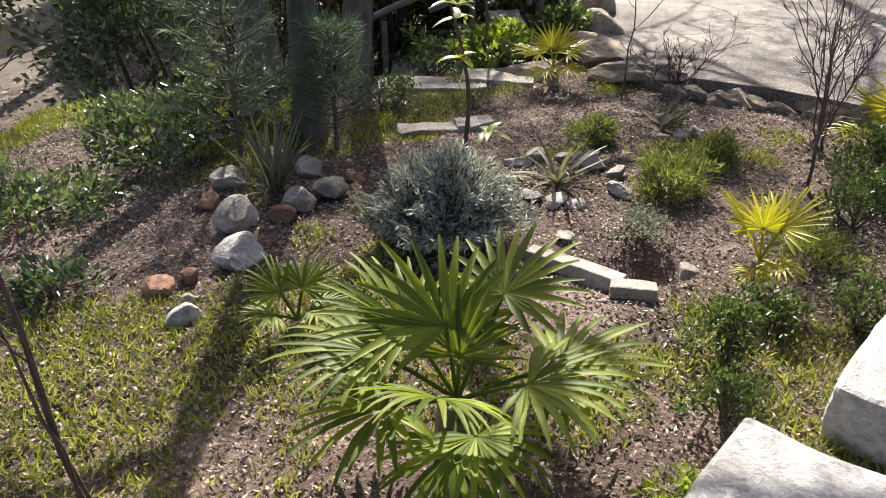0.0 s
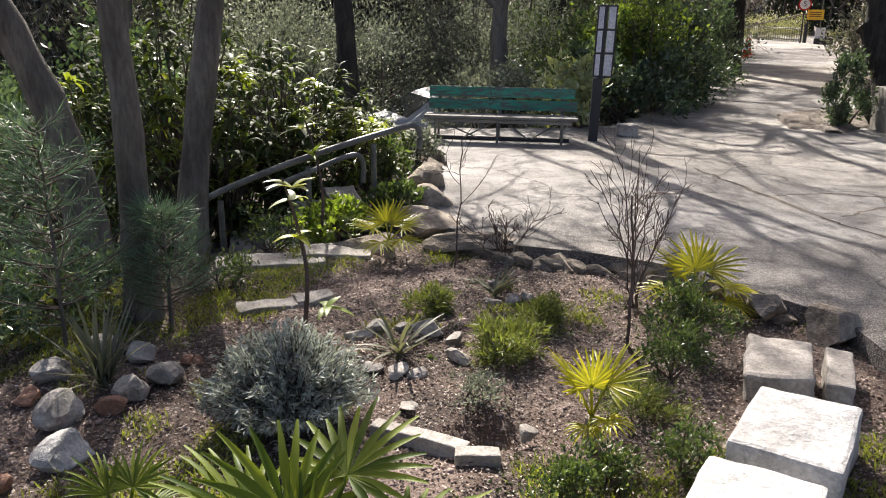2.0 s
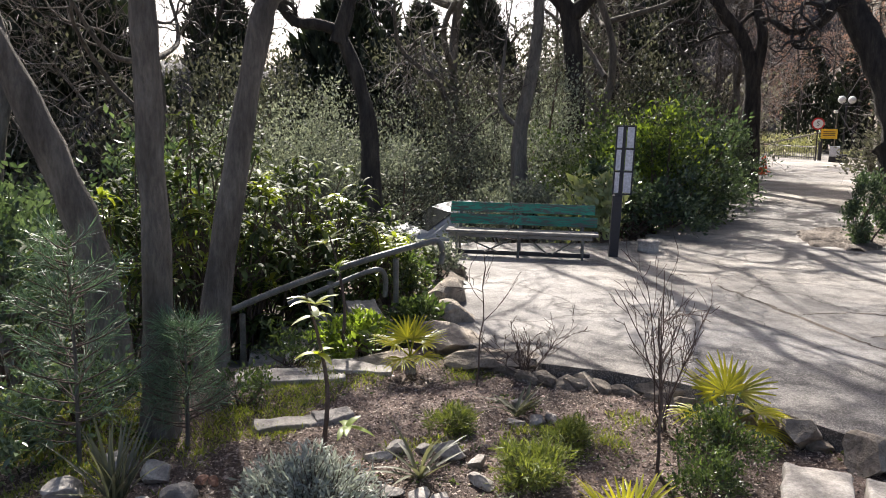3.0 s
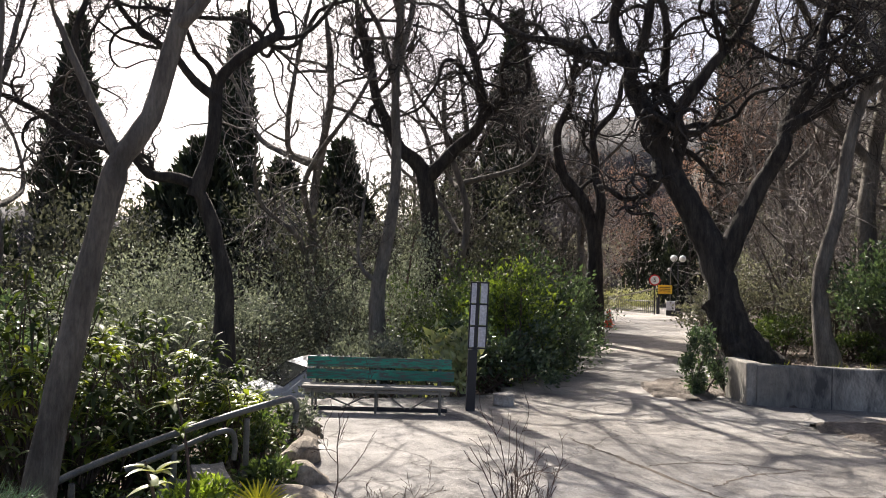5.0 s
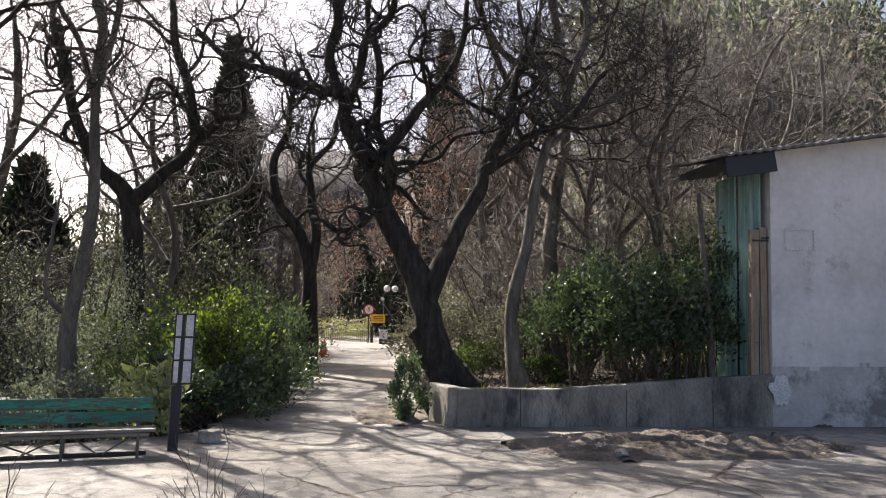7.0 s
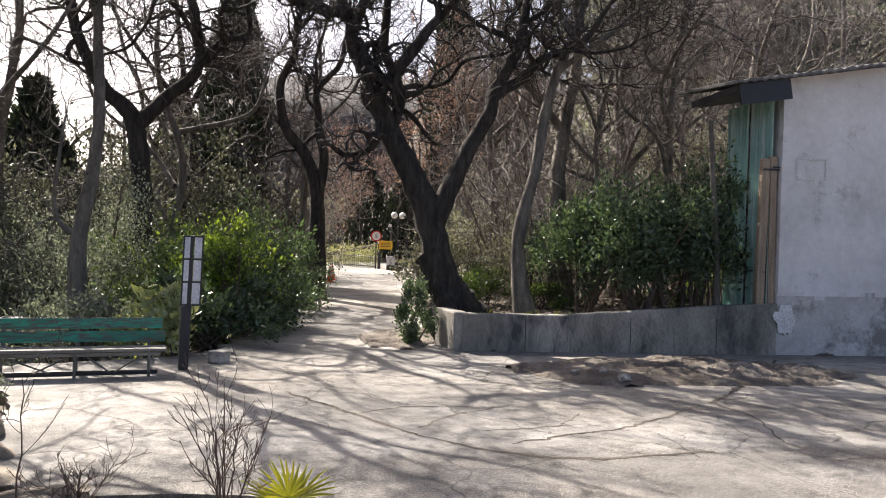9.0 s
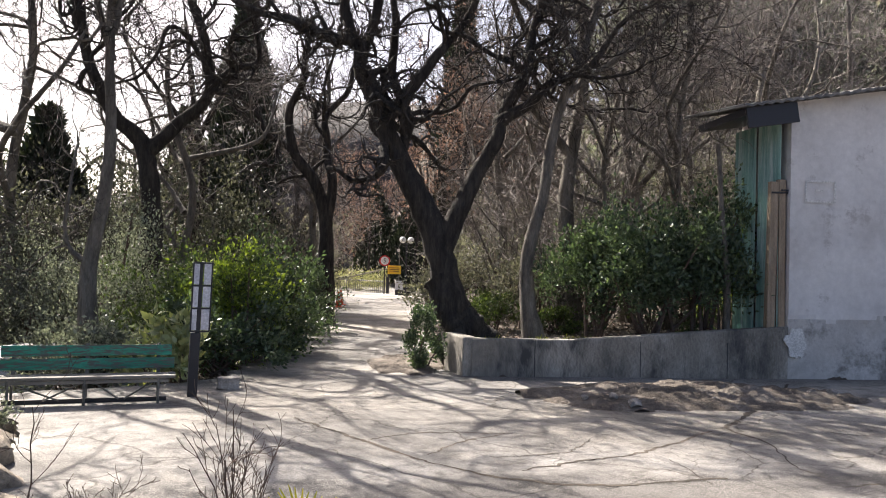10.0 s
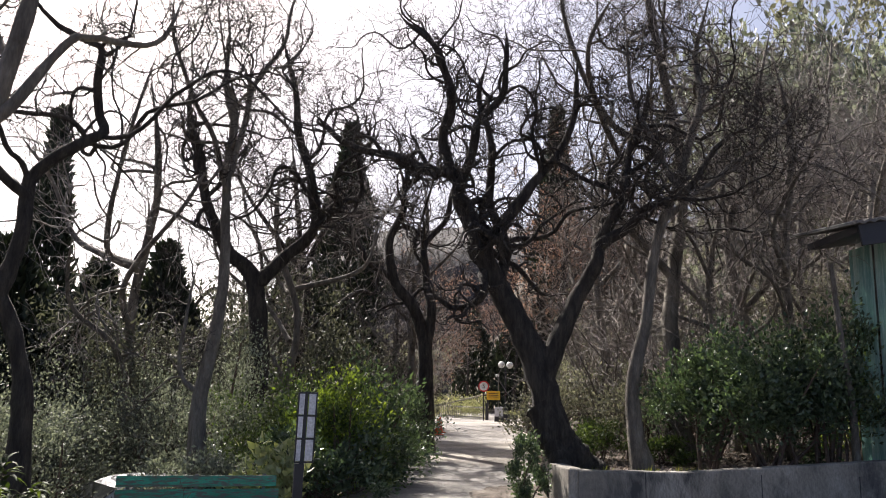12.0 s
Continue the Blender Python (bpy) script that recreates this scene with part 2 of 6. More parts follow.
def thing(name, at, label, category, group="", turn=0.0, kind=""):
    ob = new(name)
    ob.empty_display_size = 0.1
    ob.matrix_world = pose(*at, 0, 0, turn)
    return tagged(ob, label, category, group, kind)


def spot(az, dist, z=0.0):
    """A place by its bearing, in degrees to the right of the y axis, and its distance from the camera's post."""
    return Vector((dist * math.sin(radians(az)), dist * math.cos(radians(az)), z))


def box(bm, sx, sy, sz, m=Matrix(), bevel=0.0):
    made = bmesh.ops.create_cube(bm, size=1.0, matrix=m @ Matrix.Diagonal((sx, sy, sz, 1)))
    if bevel:
        edges = list({e for v in made["verts"] for e in v.link_edges})
        bmesh.ops.bevel(bm, geom=edges, offset=bevel, segments=2, affect="EDGES", profile=0.6)
    return bm


def boxed(sx, sy, sz, m=Matrix(), bevel=0.006):
    return box(bmesh.new(), sx, sy, sz, m, bevel)


def rod(a, b, r, k=10, r2=None):
    bm = bmesh.new()
    a, b = Vector(a), Vector(b)
    d = b - a
    m = Matrix.Translation((a + b) / 2) @ d.to_track_quat("Z", "Y").to_matrix().to_4x4()
    bmesh.ops.create_cone(bm, cap_ends=True, segments=k, radius1=r, radius2=r if r2 is None else r2, depth=d.length, matrix=m)
    return bm


def unit(v):
    return v / np.maximum(np.linalg.norm(v, axis=-1, keepdims=True), 1e-9)


def tubes(paths, radii, k=4):
    """Tapered tubes along N paths of m points."""
    n, m = paths.shape[:2]
    t = unit(np.gradient(paths, axis=1))
    ref = np.zeros((n, 3))
    ref[np.arange(n), np.argmin(np.abs(t.mean(axis=1)), axis=1)] = 1
    a = unit(np.cross(t, ref[:, None, :]))
    b = np.cross(t, a)
    ang = np.arange(k) * 2 * np.pi / k
    ring = a[:, :, None, :] * np.cos(ang)[None, None, :, None] + b[:, :, None, :] * np.sin(ang)[None, None, :, None]
    v = paths[:, :, None, :] + ring * radii[:, :, None, None]
    i = np.arange(n)[:, None, None] * m * k + np.arange(m - 1)[None, :, None] * k
    j, j2 = np.arange(k)[None, None, :], (np.arange(k)[None, None, :] + 1) % k
    f = np.stack([i + j, i + j2, i + k + j2, i + k + j], axis=-1)
    return v.reshape(-1, 3), f.reshape(-1, 4)


def slivers(paths, radii):
    """The finest twigs: one narrow face a step."""
    n, m = paths.shape[:2]
    t = unit(np.gradient(paths, axis=1))
    side = unit(np.cross(t, np.array([0.31, 0.57, 0.76])))
    v = np.stack([paths - side * radii[..., None], paths + side * radii[..., None]], axis=2).reshape(-1, 3)
    i = (np.arange(n)[:, None] * m + np.arange(m - 1)[None]).ravel() * 2
    return v, np.stack([i, i + 1, i + 3, i + 2], axis=1)


def curve_through(points, m):
    """m points on a smooth curve through a few control points."""
    p = np.asarray(points, dtype=float)
    p = np.vstack([2 * p[0] - p[1], p, 2 * p[-1] - p[-2]])
    s = np.linspace(0, len(p) - 3 - 1e-6, m)
    i = s.astype(int)
    u = (s - i)[:, None]
    p0, p1, p2, p3 = p[i], p[i + 1], p[i + 2], p[i + 3]
    return 0.5 * (2 * p1 + (p2 - p0) * u + (2 * p0 - 5 * p1 + 4 * p2 - p3) * u ** 2 + (3 * p1 - p0 - 3 * p2 + p3) * u ** 3)


def grow(rng, paths, radii, count, m, ratio, angle, wiggle, up=0.0, tmin=0.2, thick=0.7, tip=0.25, wind=0.0):
    """Side shoots on every path: crooked, each with its own length and turn; wind makes them snake from side to side."""
    n, pm = paths.shape[:2]
    length = np.linalg.norm(np.diff(paths, axis=1), axis=2).sum(axis=1)
    idx = np.repeat(np.arange(n), count)
    s = rng.uniform(tmin, 1.0, len(idx)) * (pm - 1.001)
    i = s.astype(int)
    u = (s - i)[:, None]
    start = paths[idx, i] * (1 - u) + paths[idx, i + 1] * u
    r0 = (radii[idx, i] * (1 - u[:, 0]) + radii[idx, i + 1] * u[:, 0]) * thick
    t = unit(paths[idx, i + 1] - paths[idx, i])
    side = unit(np.cross(t, rng.normal(size=t.shape)))
    a = np.radians(rng.normal(angle, angle * 0.25, len(idx)))[:, None]
    d = np.cos(a) * t + np.sin(a) * side
    size = length[idx] * ratio * rng.uniform(0.55, 1.25, len(idx)) / (m - 1)
    out, bend = [start], rng.normal(size=d.shape) * wiggle
    sway = unit(np.cross(d, rng.normal(size=d.shape)))
    phase, turns = rng.uniform(0, 6.28, (len(idx), 1)), rng.uniform(1.2, 2.6, (len(idx), 1))
    for k in range(m - 1):
        bend = 0.6 * bend + rng.normal(size=d.shape) * wiggle
        d = unit(d + bend + wind * np.sin(phase + turns * 6.28 * k / (m - 1)) * sway + np.array([0, 0, up]))
        out.append(out[-1] + d * size[:, None])
    taper = np.linspace(1, tip, m)
    return np.stack(out, axis=1), np.maximum(r0[:, None] * taper[None, :], 0.0022)


def leaf_mesh(rng, at, along, length, width, fold=0.25):
    """Small folded leaves of two triangles each."""
    n = len(at)
    along = unit(along)
    side = unit(np.cross(along, rng.normal(size=(n, 3))))
    up = np.cross(side, along)
    ln = (length * rng.uniform(0.6, 1.25, n))[:, None]
    w = ln * width / length / 2
    mid = at + along * ln * 0.45
    v = np.stack([at, mid + side * w + up * w * fold * 2, at + along * ln, mid - side * w + up * w * fold * 2], axis=1).reshape(-1, 3)
    i = np.arange(n)[:, None] * 4
    return v, np.concatenate([i + [[0, 1, 2]], i + [[0, 2, 3]]], axis=1).reshape(-1, 3)


def tree(name, base, limbs, seed, label, levels, bark=None, twig=None, leaves=None, sides=12, group="trees", rough=0.06, roots=0, wind=0.0):
    """A bare or leafy tree. limbs: the trunk first, each (control points, radius at its foot, at its tip), in world places."""
    rng = np.random.default_rng(seed)
    base = np.asarray(base, dtype=float)
    ob = thing(name, base, label, "tree", group)
    mains, rads = [], []
    for k, (pts, r0, r1) in enumerate(limbs):
        m = 30
        p = curve_through(np.asarray(pts, dtype=float) - base, m)
        p[1:] += np.cumsum(rng.normal(size=(m - 1, 3)), axis=0) * r0 * 0.035 + rng.normal(size=(m - 1, 3)) * r0 * 0.03
        s = np.linspace(0, 1, m)
        if wind and k < len(limbs) - roots:
            length = np.linalg.norm(np.diff(p, axis=0), axis=1).sum()
            for _ in range(2):
                sway = unit(np.cross(p[-1] - p[0], rng.normal(size=3)))
                amount = wind * np.clip((s - (0.55 if k == 0 else 0.12)) * 4, 0, 1) * np.sin(rng.uniform(0, 6.28) + s * length * rng.uniform(2.4, 4.2))
                p += amount[:, None] * sway[None]
        r = r0 + (r1 - r0) * s ** 0.8
        r = r * (np.clip((1.0 - s) * 7, 0.25, 1) if k < len(limbs) - roots else 1.0)
        if k == 0:
            r = r * (1 + 0.75 * np.exp(-s * 14))
        r = r * (1 + rng.normal(size=m) * rough * 0.6)
        v, f = tubes(p[None], r[None], sides)
        lump = np.array([noise.noise(Vector(q) * 2.3 + Vector((seed, 0, 0))) for q in v])
        centre = np.repeat(p, sides, axis=0)
        v = centre + (v - centre) * (1 + 0.16 * lump)[:, None]
        piece("trunk" if k == 0 else "limb", mesh_np("bole", v, f, bark or M_BARK, True), ob)
        mains.append(p)
        rads.append(r)
    if len(mains) > 1:
        mains[0], rads[0] = curve_through(mains[0][16:], 30), np.interp(np.linspace(16, 29, 30), np.arange(30), rads[0])
    paths, radii = np.stack(mains[:len(mains) - roots]), np.stack(rads[:len(mains) - roots])
    for k, lv in enumerate(levels):
        paths, radii = grow(rng, paths, radii, **lv)
        radii = np.maximum(radii, 0.0048 if sides < 9 else 0.0034)
        v, f = slivers(paths, radii * 1.15) if k == len(levels) - 1 else tubes(paths, radii, (5, 4, 3)[min(k, 2)] if sides > 8 else (4, 3, 3)[min(k, 2)])
        nm = "branchwork" if k < len(levels) - 1 else "twigwork"
        piece(nm, mesh_np(nm, v, f, (bark or M_BARK) if k == 0 else (twig or M_TWIG), k < 2), ob, kind="stuff")
    if leaves:
        count, length, width, material = leaves
        pick = rng.integers(0, len(paths), count)
        j = rng.integers(1, paths.shape[1], count)
        at = paths[pick, j] + rng.normal(size=(count, 3)) * length * 0.6
        v, f = leaf_mesh(rng, at, rng.normal(size=(count, 3)), length, width)
        piece("crown", mesh_np("crown", v, f, material), ob, kind="stuff")
    return ob


def shrub(name, at, size, count, leaf, material, seed, label, category="shrub", clumps=40, stems=8, droop=0.0, stem_mat=None, width=0.45, group="", inner=0.35, spread=0.16, kind=""):
    """A leafy bush: stems from the ground into clumps of small leaves, uneven in outline."""
    rng = np.random.default_rng(seed)
    ob = thing(name, at, label, category, group, kind=kind)
    size = np.asarray(size, dtype=float)
    c = unit(rng.normal(size=(clumps, 3))) * rng.uniform(inner, 1.0, (clumps, 1)) ** 0.6
    c[:, :2] *= (1 + 0.55 * np.clip(-c[:, 2:], 0, 1))
    c *= rng.uniform(0.68, 1.2, (clumps, 1))
    c = c * size * [0.5, 0.5, 0.5] + [0, 0, size[2] * 0.52]
    c[:, 2] = np.maximum(c[:, 2], size[2] * 0.06)
    which = rng.integers(0, clumps, count)
    scatter = rng.normal(size=(count, 3)) * size * spread * rng.uniform(0.5, 1.0, (clumps, 1))[which]
    p = c[which] + scatter
    p[:, 2] = np.maximum(p[:, 2], 0.02)
    out = unit(p - [0, 0, size[2] * 0.3])
    d = out * 0.6 + rng.normal(size=(count, 3)) * 0.7 + [0, 0, 0.35 - droop]
    v, f = leaf_mesh(rng, p, d, leaf, leaf * width)
    piece("foliage", mesh_np("foliage", v, f, material), ob, kind="stuff")
    if stems:
        tips = c[rng.permutation(clumps)[:stems]]
        foot = rng.normal(size=(len(tips), 3)) * size * [0.06, 0.06, 0]
        s = np.linspace(0, 1, 7)[None, :, None]
        path = foot[:, None] * (1 - s) + tips[:, None] * s + np.sin(s * np.pi) * rng.normal(size=(len(tips), 1, 3)) * size * 0.06
        r = np.linspace(1, 0.3, 7)[None] * (0.006 + 0.012 * size[2]) * np.ones((len(tips), 1))
        v, f = tubes(path, r, 5)
        for k in range(len(tips)):
            piece("stem", mesh_np("stem", v.reshape(len(tips), -1, 3)[k], f[:len(f) // len(tips)], stem_mat or M_STEM), ob)
    return ob


def whorl_bush(name, at, wide, tall, shoots, seed, label, material, group=""):
    """A bush of upright shoots, each ending in a whorl of long arching leaves."""
    rng = np.random.default_rng(seed)
    ob = thing(name, at, label, "shrub", group)
    d = unit(rng.normal(size=(shoots, 3))) * [1, 1, 0.9]
    tips = d * rng.uniform(0.45, 1.05, (shoots, 1)) * [wide / 2, wide / 2, tall * 0.5] + [0, 0, tall * 0.52]
    tips[:, 2] = np.clip(tips[:, 2], tall * 0.12, None)
    s = np.linspace(0, 1, 7)[None, :, None]
    foot = rng.normal(size=(shoots, 3)) * [wide * 0.07, wide * 0.07, 0]
    path = foot[:, None] * (1 - s) + tips[:, None] * s ** np.array([1.5, 1.5, 1.0]) + np.sin(s * 3.14) * rng.normal(size=(shoots, 1, 3)) * 0.07
    v, f = tubes(path, np.linspace(0.016, 0.006, 7)[None] * np.ones((shoots, 1)), 4)
    piece("stemwork", mesh_np("stemwork", v, f, M_STEM), ob, kind="stuff")
    blades = []
    for o in tips:
        spin, up = rng.uniform(0, 6.28), rng.uniform(-0.1, 0.25)
        n = rng.integers(7, 12)
        for k in range(n):
            base = o - np.array([0, 0, rng.uniform(0, 0.16)])
            blades.append(blade_strip(base, spin + 2.4 * k, up + rng.uniform(-0.2, 0.8), rng.uniform(0.18, 0.32), rng.uniform(0.055, 0.085), rng.uniform(0.8, 2.0), 0.3, 4))
    v, f = strips(blades, 4)
    piece("foliage", mesh_np("foliage", v, f, material, True), ob, kind="stuff")
    return ob


def blade_strip(base, heading, lean, length, width, bend, fold, steps=6, droop=0.0):
    """One long leaf as a folded strip: rows of left, middle and right points."""
    rows = []
    h = np.array([math.sin(heading), math.cos(heading), 0.0])
    side = np.array([h[1], -h[0], 0.0])
    p, tilt = np.array(base, dtype=float), lean
    for i in range(steps + 1):
        s = i / steps
        d = h * math.cos(tilt) + np.array([0, 0, math.sin(tilt)])
        n = -h * math.sin(tilt) + np.array([0, 0, math.cos(tilt)])
        w = width * (0.55 + 1.1 * s if s < 0.4 else 1.0) * max(0.02, 1 - s ** 2.2) * 0.5
        rows += [p - side * w + n * w * fold, p.copy(), p + side * w + n * w * fold]
        p = p + d * length / steps
        tilt -= bend / steps + droop * s
    return rows


def strips(blades, steps):
    v, f = [], []
    for rows in blades:
        o = len(v)
        v += rows
        for i in range(steps):
            for j in range(2):
                a = o + i * 3 + j
                f.append((a, a + 1, a + 4, a + 3))
    return np.array(v), np.array(f)


def rosette(name, at, count, length, width, material, seed, label, lean=(0.5, 1.4), bend=(0.2, 0.9), category="plant"):
    """A tuft of sword leaves."""
    rng = np.random.default_rng(seed)
    ob = thing(name, at, label, category)
    for i in range(count):
        b = blade_strip((rng.normal() * 0.02, rng.normal() * 0.02, 0), rng.uniform(0, 6.28), rng.uniform(*lean), length * rng.uniform(0.6, 1.15), width, rng.uniform(*bend), 0.5)
        v, f = strips([b], 6)
        piece("leaf", mesh_np("leaf", v, f, material), ob)
    return ob


def fan_leaf(rng, heading, lean, stalk, radius, spread, blades, material, droop=0.5, cup=0.25, dry=0.0):
    """A palm's fan: the stalk and a half-round of folded blades that part towards their tips."""
    h = np.array([math.sin(heading), math.cos(heading), 0.0])
    side = np.array([h[1], -h[0], 0.0])
    hub = h * math.cos(lean) * stalk + np.array([0, 0, math.sin(lean) * stalk])
    tilt = lean - 0.15 - rng.uniform(0, 0.35)
    ax = h * math.cos(tilt) + np.array([0, 0, math.sin(tilt)])
    nrm = -h * math.sin(tilt) + np.array([0, 0, math.cos(tilt)])
    v, f, steps = [], [], 7
    for k in range(blades):
        a = (k / (blades - 1) - 0.5) * spread + rng.normal() * 0.045
        ln = radius * (0.72 + 0.28 * math.cos(a * 0.8)) * rng.uniform(0.9, 1.06)
        w = 0.42 * radius * spread / blades * 0.50
        d0 = ax * math.cos(a) + side * math.sin(a)
        s0 = -ax * math.sin(a) + side * math.cos(a)
        sag, o, p = rng.uniform(0.2, 1.8) * droop, len(v), hub.copy()
        for i in range(steps + 1):
            s = i / steps
            d = unit(d0 + nrm * (cup * (1 - s) - 0.1) + np.array([0, 0, -sag * s ** 2.5]))
            ww = max(0.002, w * (s / 0.42 if s < 0.42 else 1.02 - 0.75 * ((s - 0.42) / 0.58) ** 1.5))
            v += [p - s0 * ww + nrm * ww * 0.45, p.copy(), p + s0 * ww + nrm * ww * 0.45]
            p = p + d * ln / steps
        for i in range(steps):
            for j in range(2):
                q = o + i * 3 + j
                f.append((q, q + 1, q + 4, q + 3))
    s = np.linspace(0, 1, 6)[:, None]
    path = hub[None] * s + np.array([0, 0, 1.0]) * np.sin(s * np.pi) * 0.04 * stalk
    tv, tf = tubes(path[None], np.full((1, 6), 0.007 + 0.004 * stalk), 5)
    f = np.array(f)
    return mesh_np("fan", np.vstack([np.array(v), tv]), np.vstack([f, tf + len(v)]), material)


def fan_palm(at, trunk, fans, seed, material, label, turn=0.0, scale=1.0):
    """fans: (bearing, rise, stalk, radius, droop) of each leaf, in degrees and metres."""
    rng = np.random.default_rng(seed)
    ob = thing("fan_palm", at, label, "palm", "fan palms", turn)
    bm = bmesh.new()
    bmesh.ops.create_cone(bm, cap_ends=True, segments=12, radius1=0.085 * scale, radius2=0.06 * scale, depth=trunk, matrix=pose(0, 0, trunk / 2 - 0.02))
    bmesh.ops.subdivide_edges(bm, edges=bm.edges[:], cuts=2)
    for q in bm.verts:
        q.co += Vector(noise.noise_vector(q.co * 25)) * 0.018
    part("trunk", bm, M_ROCK, ob, "fibrous brown trunk")
    for bearing, rise, stalk, radius, droop in fans:
        leaf = piece("leaf", fan_leaf(rng, radians(bearing), radians(rise), stalk, radius, radians(rng.uniform(180, 250)), 18, material, droop), ob)
        leaf.location = (0, 0, trunk * 0.92)
    return ob


def rock(name, at, size, seed, material, label, turn=0.0, group="", angular=0.5, flat=0.0, category="stone"):
    """A stone with broken faces and worn edges, sunk a little into its bed."""
    bm = bmesh.new()
    bmesh.ops.create_icosphere(bm, subdivisions=3, radius=0.5)
    rnd = random.Random(seed)
    cuts = [(Vector((rnd.gauss(0, 1), rnd.gauss(0, 1), rnd.gauss(0, 0.8))).normalized(), rnd.uniform(0.22, 0.38)) for _ in range(int(6 + 8 * angular))]
    for v in bm.verts:
        for n, d in cuts:
            over = v.co.dot(n) - d
            if over > 0:
                v.co -= n * over * 0.97
        v.co += v.co.normalized() * noise.noise(v.co * 4 + Vector((seed, 0, 0))) * 0.05
        v.co += Vector(noise.noise_vector(v.co * 14 + Vector((0, seed, 0)))) * 0.022
        v.co = Vector((v.co.x * size[0], v.co.y * size[1], v.co.z * size[2]))
    me = bpy.data.meshes.new(name)
    bm.to_mesh(me)
    bm.free()
    me.materials.append(material)
    ob = new(name, me)
    low = min(v.co.z for v in me.vertices)
    ob.matrix_world = pose(at[0], at[1], at[2] - low - size[2] * 0.12, 0, 0, turn)
    return tagged(ob, label, category, group)


def rough_block(name, sx, sy, sz, m, seed, material, label, group="", wear=0.03, category="stone block", kind=""):
    """A hewn block: chipped edges, uneven faces. m is the pose of the middle of its base."""
    bm = bmesh.new()
    bmesh.ops.create_cube(bm, size=1.0, matrix=pose(0, 0, sz / 2) @ Matrix.Diagonal((sx, sy, sz, 1)))
    bmesh.ops.bevel(bm, geom=bm.edges[:], offset=min(sx, sy, sz) * 0.09, segments=2, affect="EDGES", profile=0.5)
    bmesh.ops.subdivide_edges(bm, edges=bm.edges[:], cuts=4, use_grid_fill=True)
    s = Vector((seed * 3.1, seed, 0))
    for v in bm.verts:
        v.co += Vector(noise.noise_vector(v.co * 3.2 + s)) * wear + Vector(noise.noise_vector(v.co * 13 + s)) * wear * 0.4
    me = bpy.data.meshes.new(name)
    bm.to_mesh(me)
    bm.free()
    me.materials.append(material)
    ob = new(name, me)
    ob.matrix_world = m
    return tagged(ob, label, category, group, kind)


# ---------------------------------------------------------------- ground and paving
# Outline of the paving: court in front of the shed, bench bay, and the road that leads away.
PAVING = [(1.15, 0.6), (1.75, 1.55), (2.45, 2.35), (3.1, 3.1), (3.5, 3.7), (3.62, 4.25), (3.38, 4.8), (3.2, 5.25), (2.92, 5.6), (2.5, 5.95), (1.95, 6.25), (1.45, 6.95),
          (1.62, 8.4), (2.2, 10.3), (2.1, 13.15), (4.7, 12.75), (5.9, 13.0), (9.2, 17.0), (13.6, 22.2), (20.2, 33.2), (33.0, 54.0), (36.5, 64.0),
          (52.0, 60.0), (41.5, 50.5), (24.0, 30.0), (12.6, 15.6), (10.6, 12.9), (10.05, 11.9), (10.05, 11.1), (15.4, 7.75), (24.6, 2.0), (22.0, -14.0), (-1.0, -14.0), (-0.2, -1.5)]


def inside_and_gap(x, y):
    """Whether places lie on the paving, and how far they are from its edge."""
    poly = np.array(PAVING)
    q = np.roll(poly, -1, axis=0)
    inside, gap = np.zeros(x.shape, dtype=bool), np.full(x.shape, 1e9)
    for (ax, ay), (bx, by) in zip(poly, q):
        cross = (ay > y) != (by > y)
        with np.errstate(divide="ignore", invalid="ignore"):
            inside ^= cross & (x < (bx - ax) * (y - ay) / (by - ay + 1e-12) + ax)
        dx, dy = bx - ax, by - ay
        s = np.clip(((x - ax) * dx + (y - ay) * dy) / (dx * dx + dy * dy), 0, 1)
        gap = np.minimum(gap, np.hypot(x - ax - s * dx, y - ay - s * dy))
    return inside, gap


def ease(v, a, b):
    s = np.clip((v - a) / (b - a), 0, 1)
    return s * s * (3 - 2 * s)


def height(x, y):
    """Level of the bare ground: flat bed, a slope that falls away beyond it, a bank behind the retaining wall."""
    x, y = np.asarray(x, dtype=float), np.asarray(y, dtype=float)
    inside, gap = inside_and_gap(x, y)
    z = np.full(x.shape, -0.13)
    left = (y > 6.6) & (x * 0.826 - y * 0.563 < 1.0)
    fall = 0.34 * np.maximum(gap - 0.35, 0)
    fall = np.minimum(fall, 2.2 + 0.04 * np.maximum(gap - 8, 0))
    z = z - np.where(left & ~inside, fall * ease(y, 6.6, 8.2), 0)
    z = z - np.where(~inside & (x < -1.6) & (y <= 8.2), 0.12 * np.maximum(-1.6 - x, 0), 0) * (1 - ease(y, 6.6, 8.2))
    d = (x - 9.94) * 0.529 + (y - 11.01) * 0.848
    right = (d > -0.2) & (x * 0.826 - y * 0.563 > 1.0) & ~inside
    aside = ease(x * 0.826 - y * 0.563, 2.0, 20.0)
    bank = 0.62 * ease(gap, 0.12, 0.5) + 0.035 * np.minimum(gap, 8) + aside * (0.16 * np.clip(gap - 6, 0, 8) + 0.42 * np.maximum(gap - 14, 0))
    z = np.where(right, -0.13 + np.minimum(bank, 34), z)
    far = np.hypot(x, y)
    z = z + np.where(~inside & ~right, 0.03 * np.maximum(far - 90, 0), 0)
    return np.where(inside, -0.16, z)


def H(x, y):
    return float(height(np.array([x]), np.array([y]))[0])


def on(az, dist, sink=0.0):
    p = spot(az, dist)
    return (p.x, p.y, H(p.x, p.y) - sink)


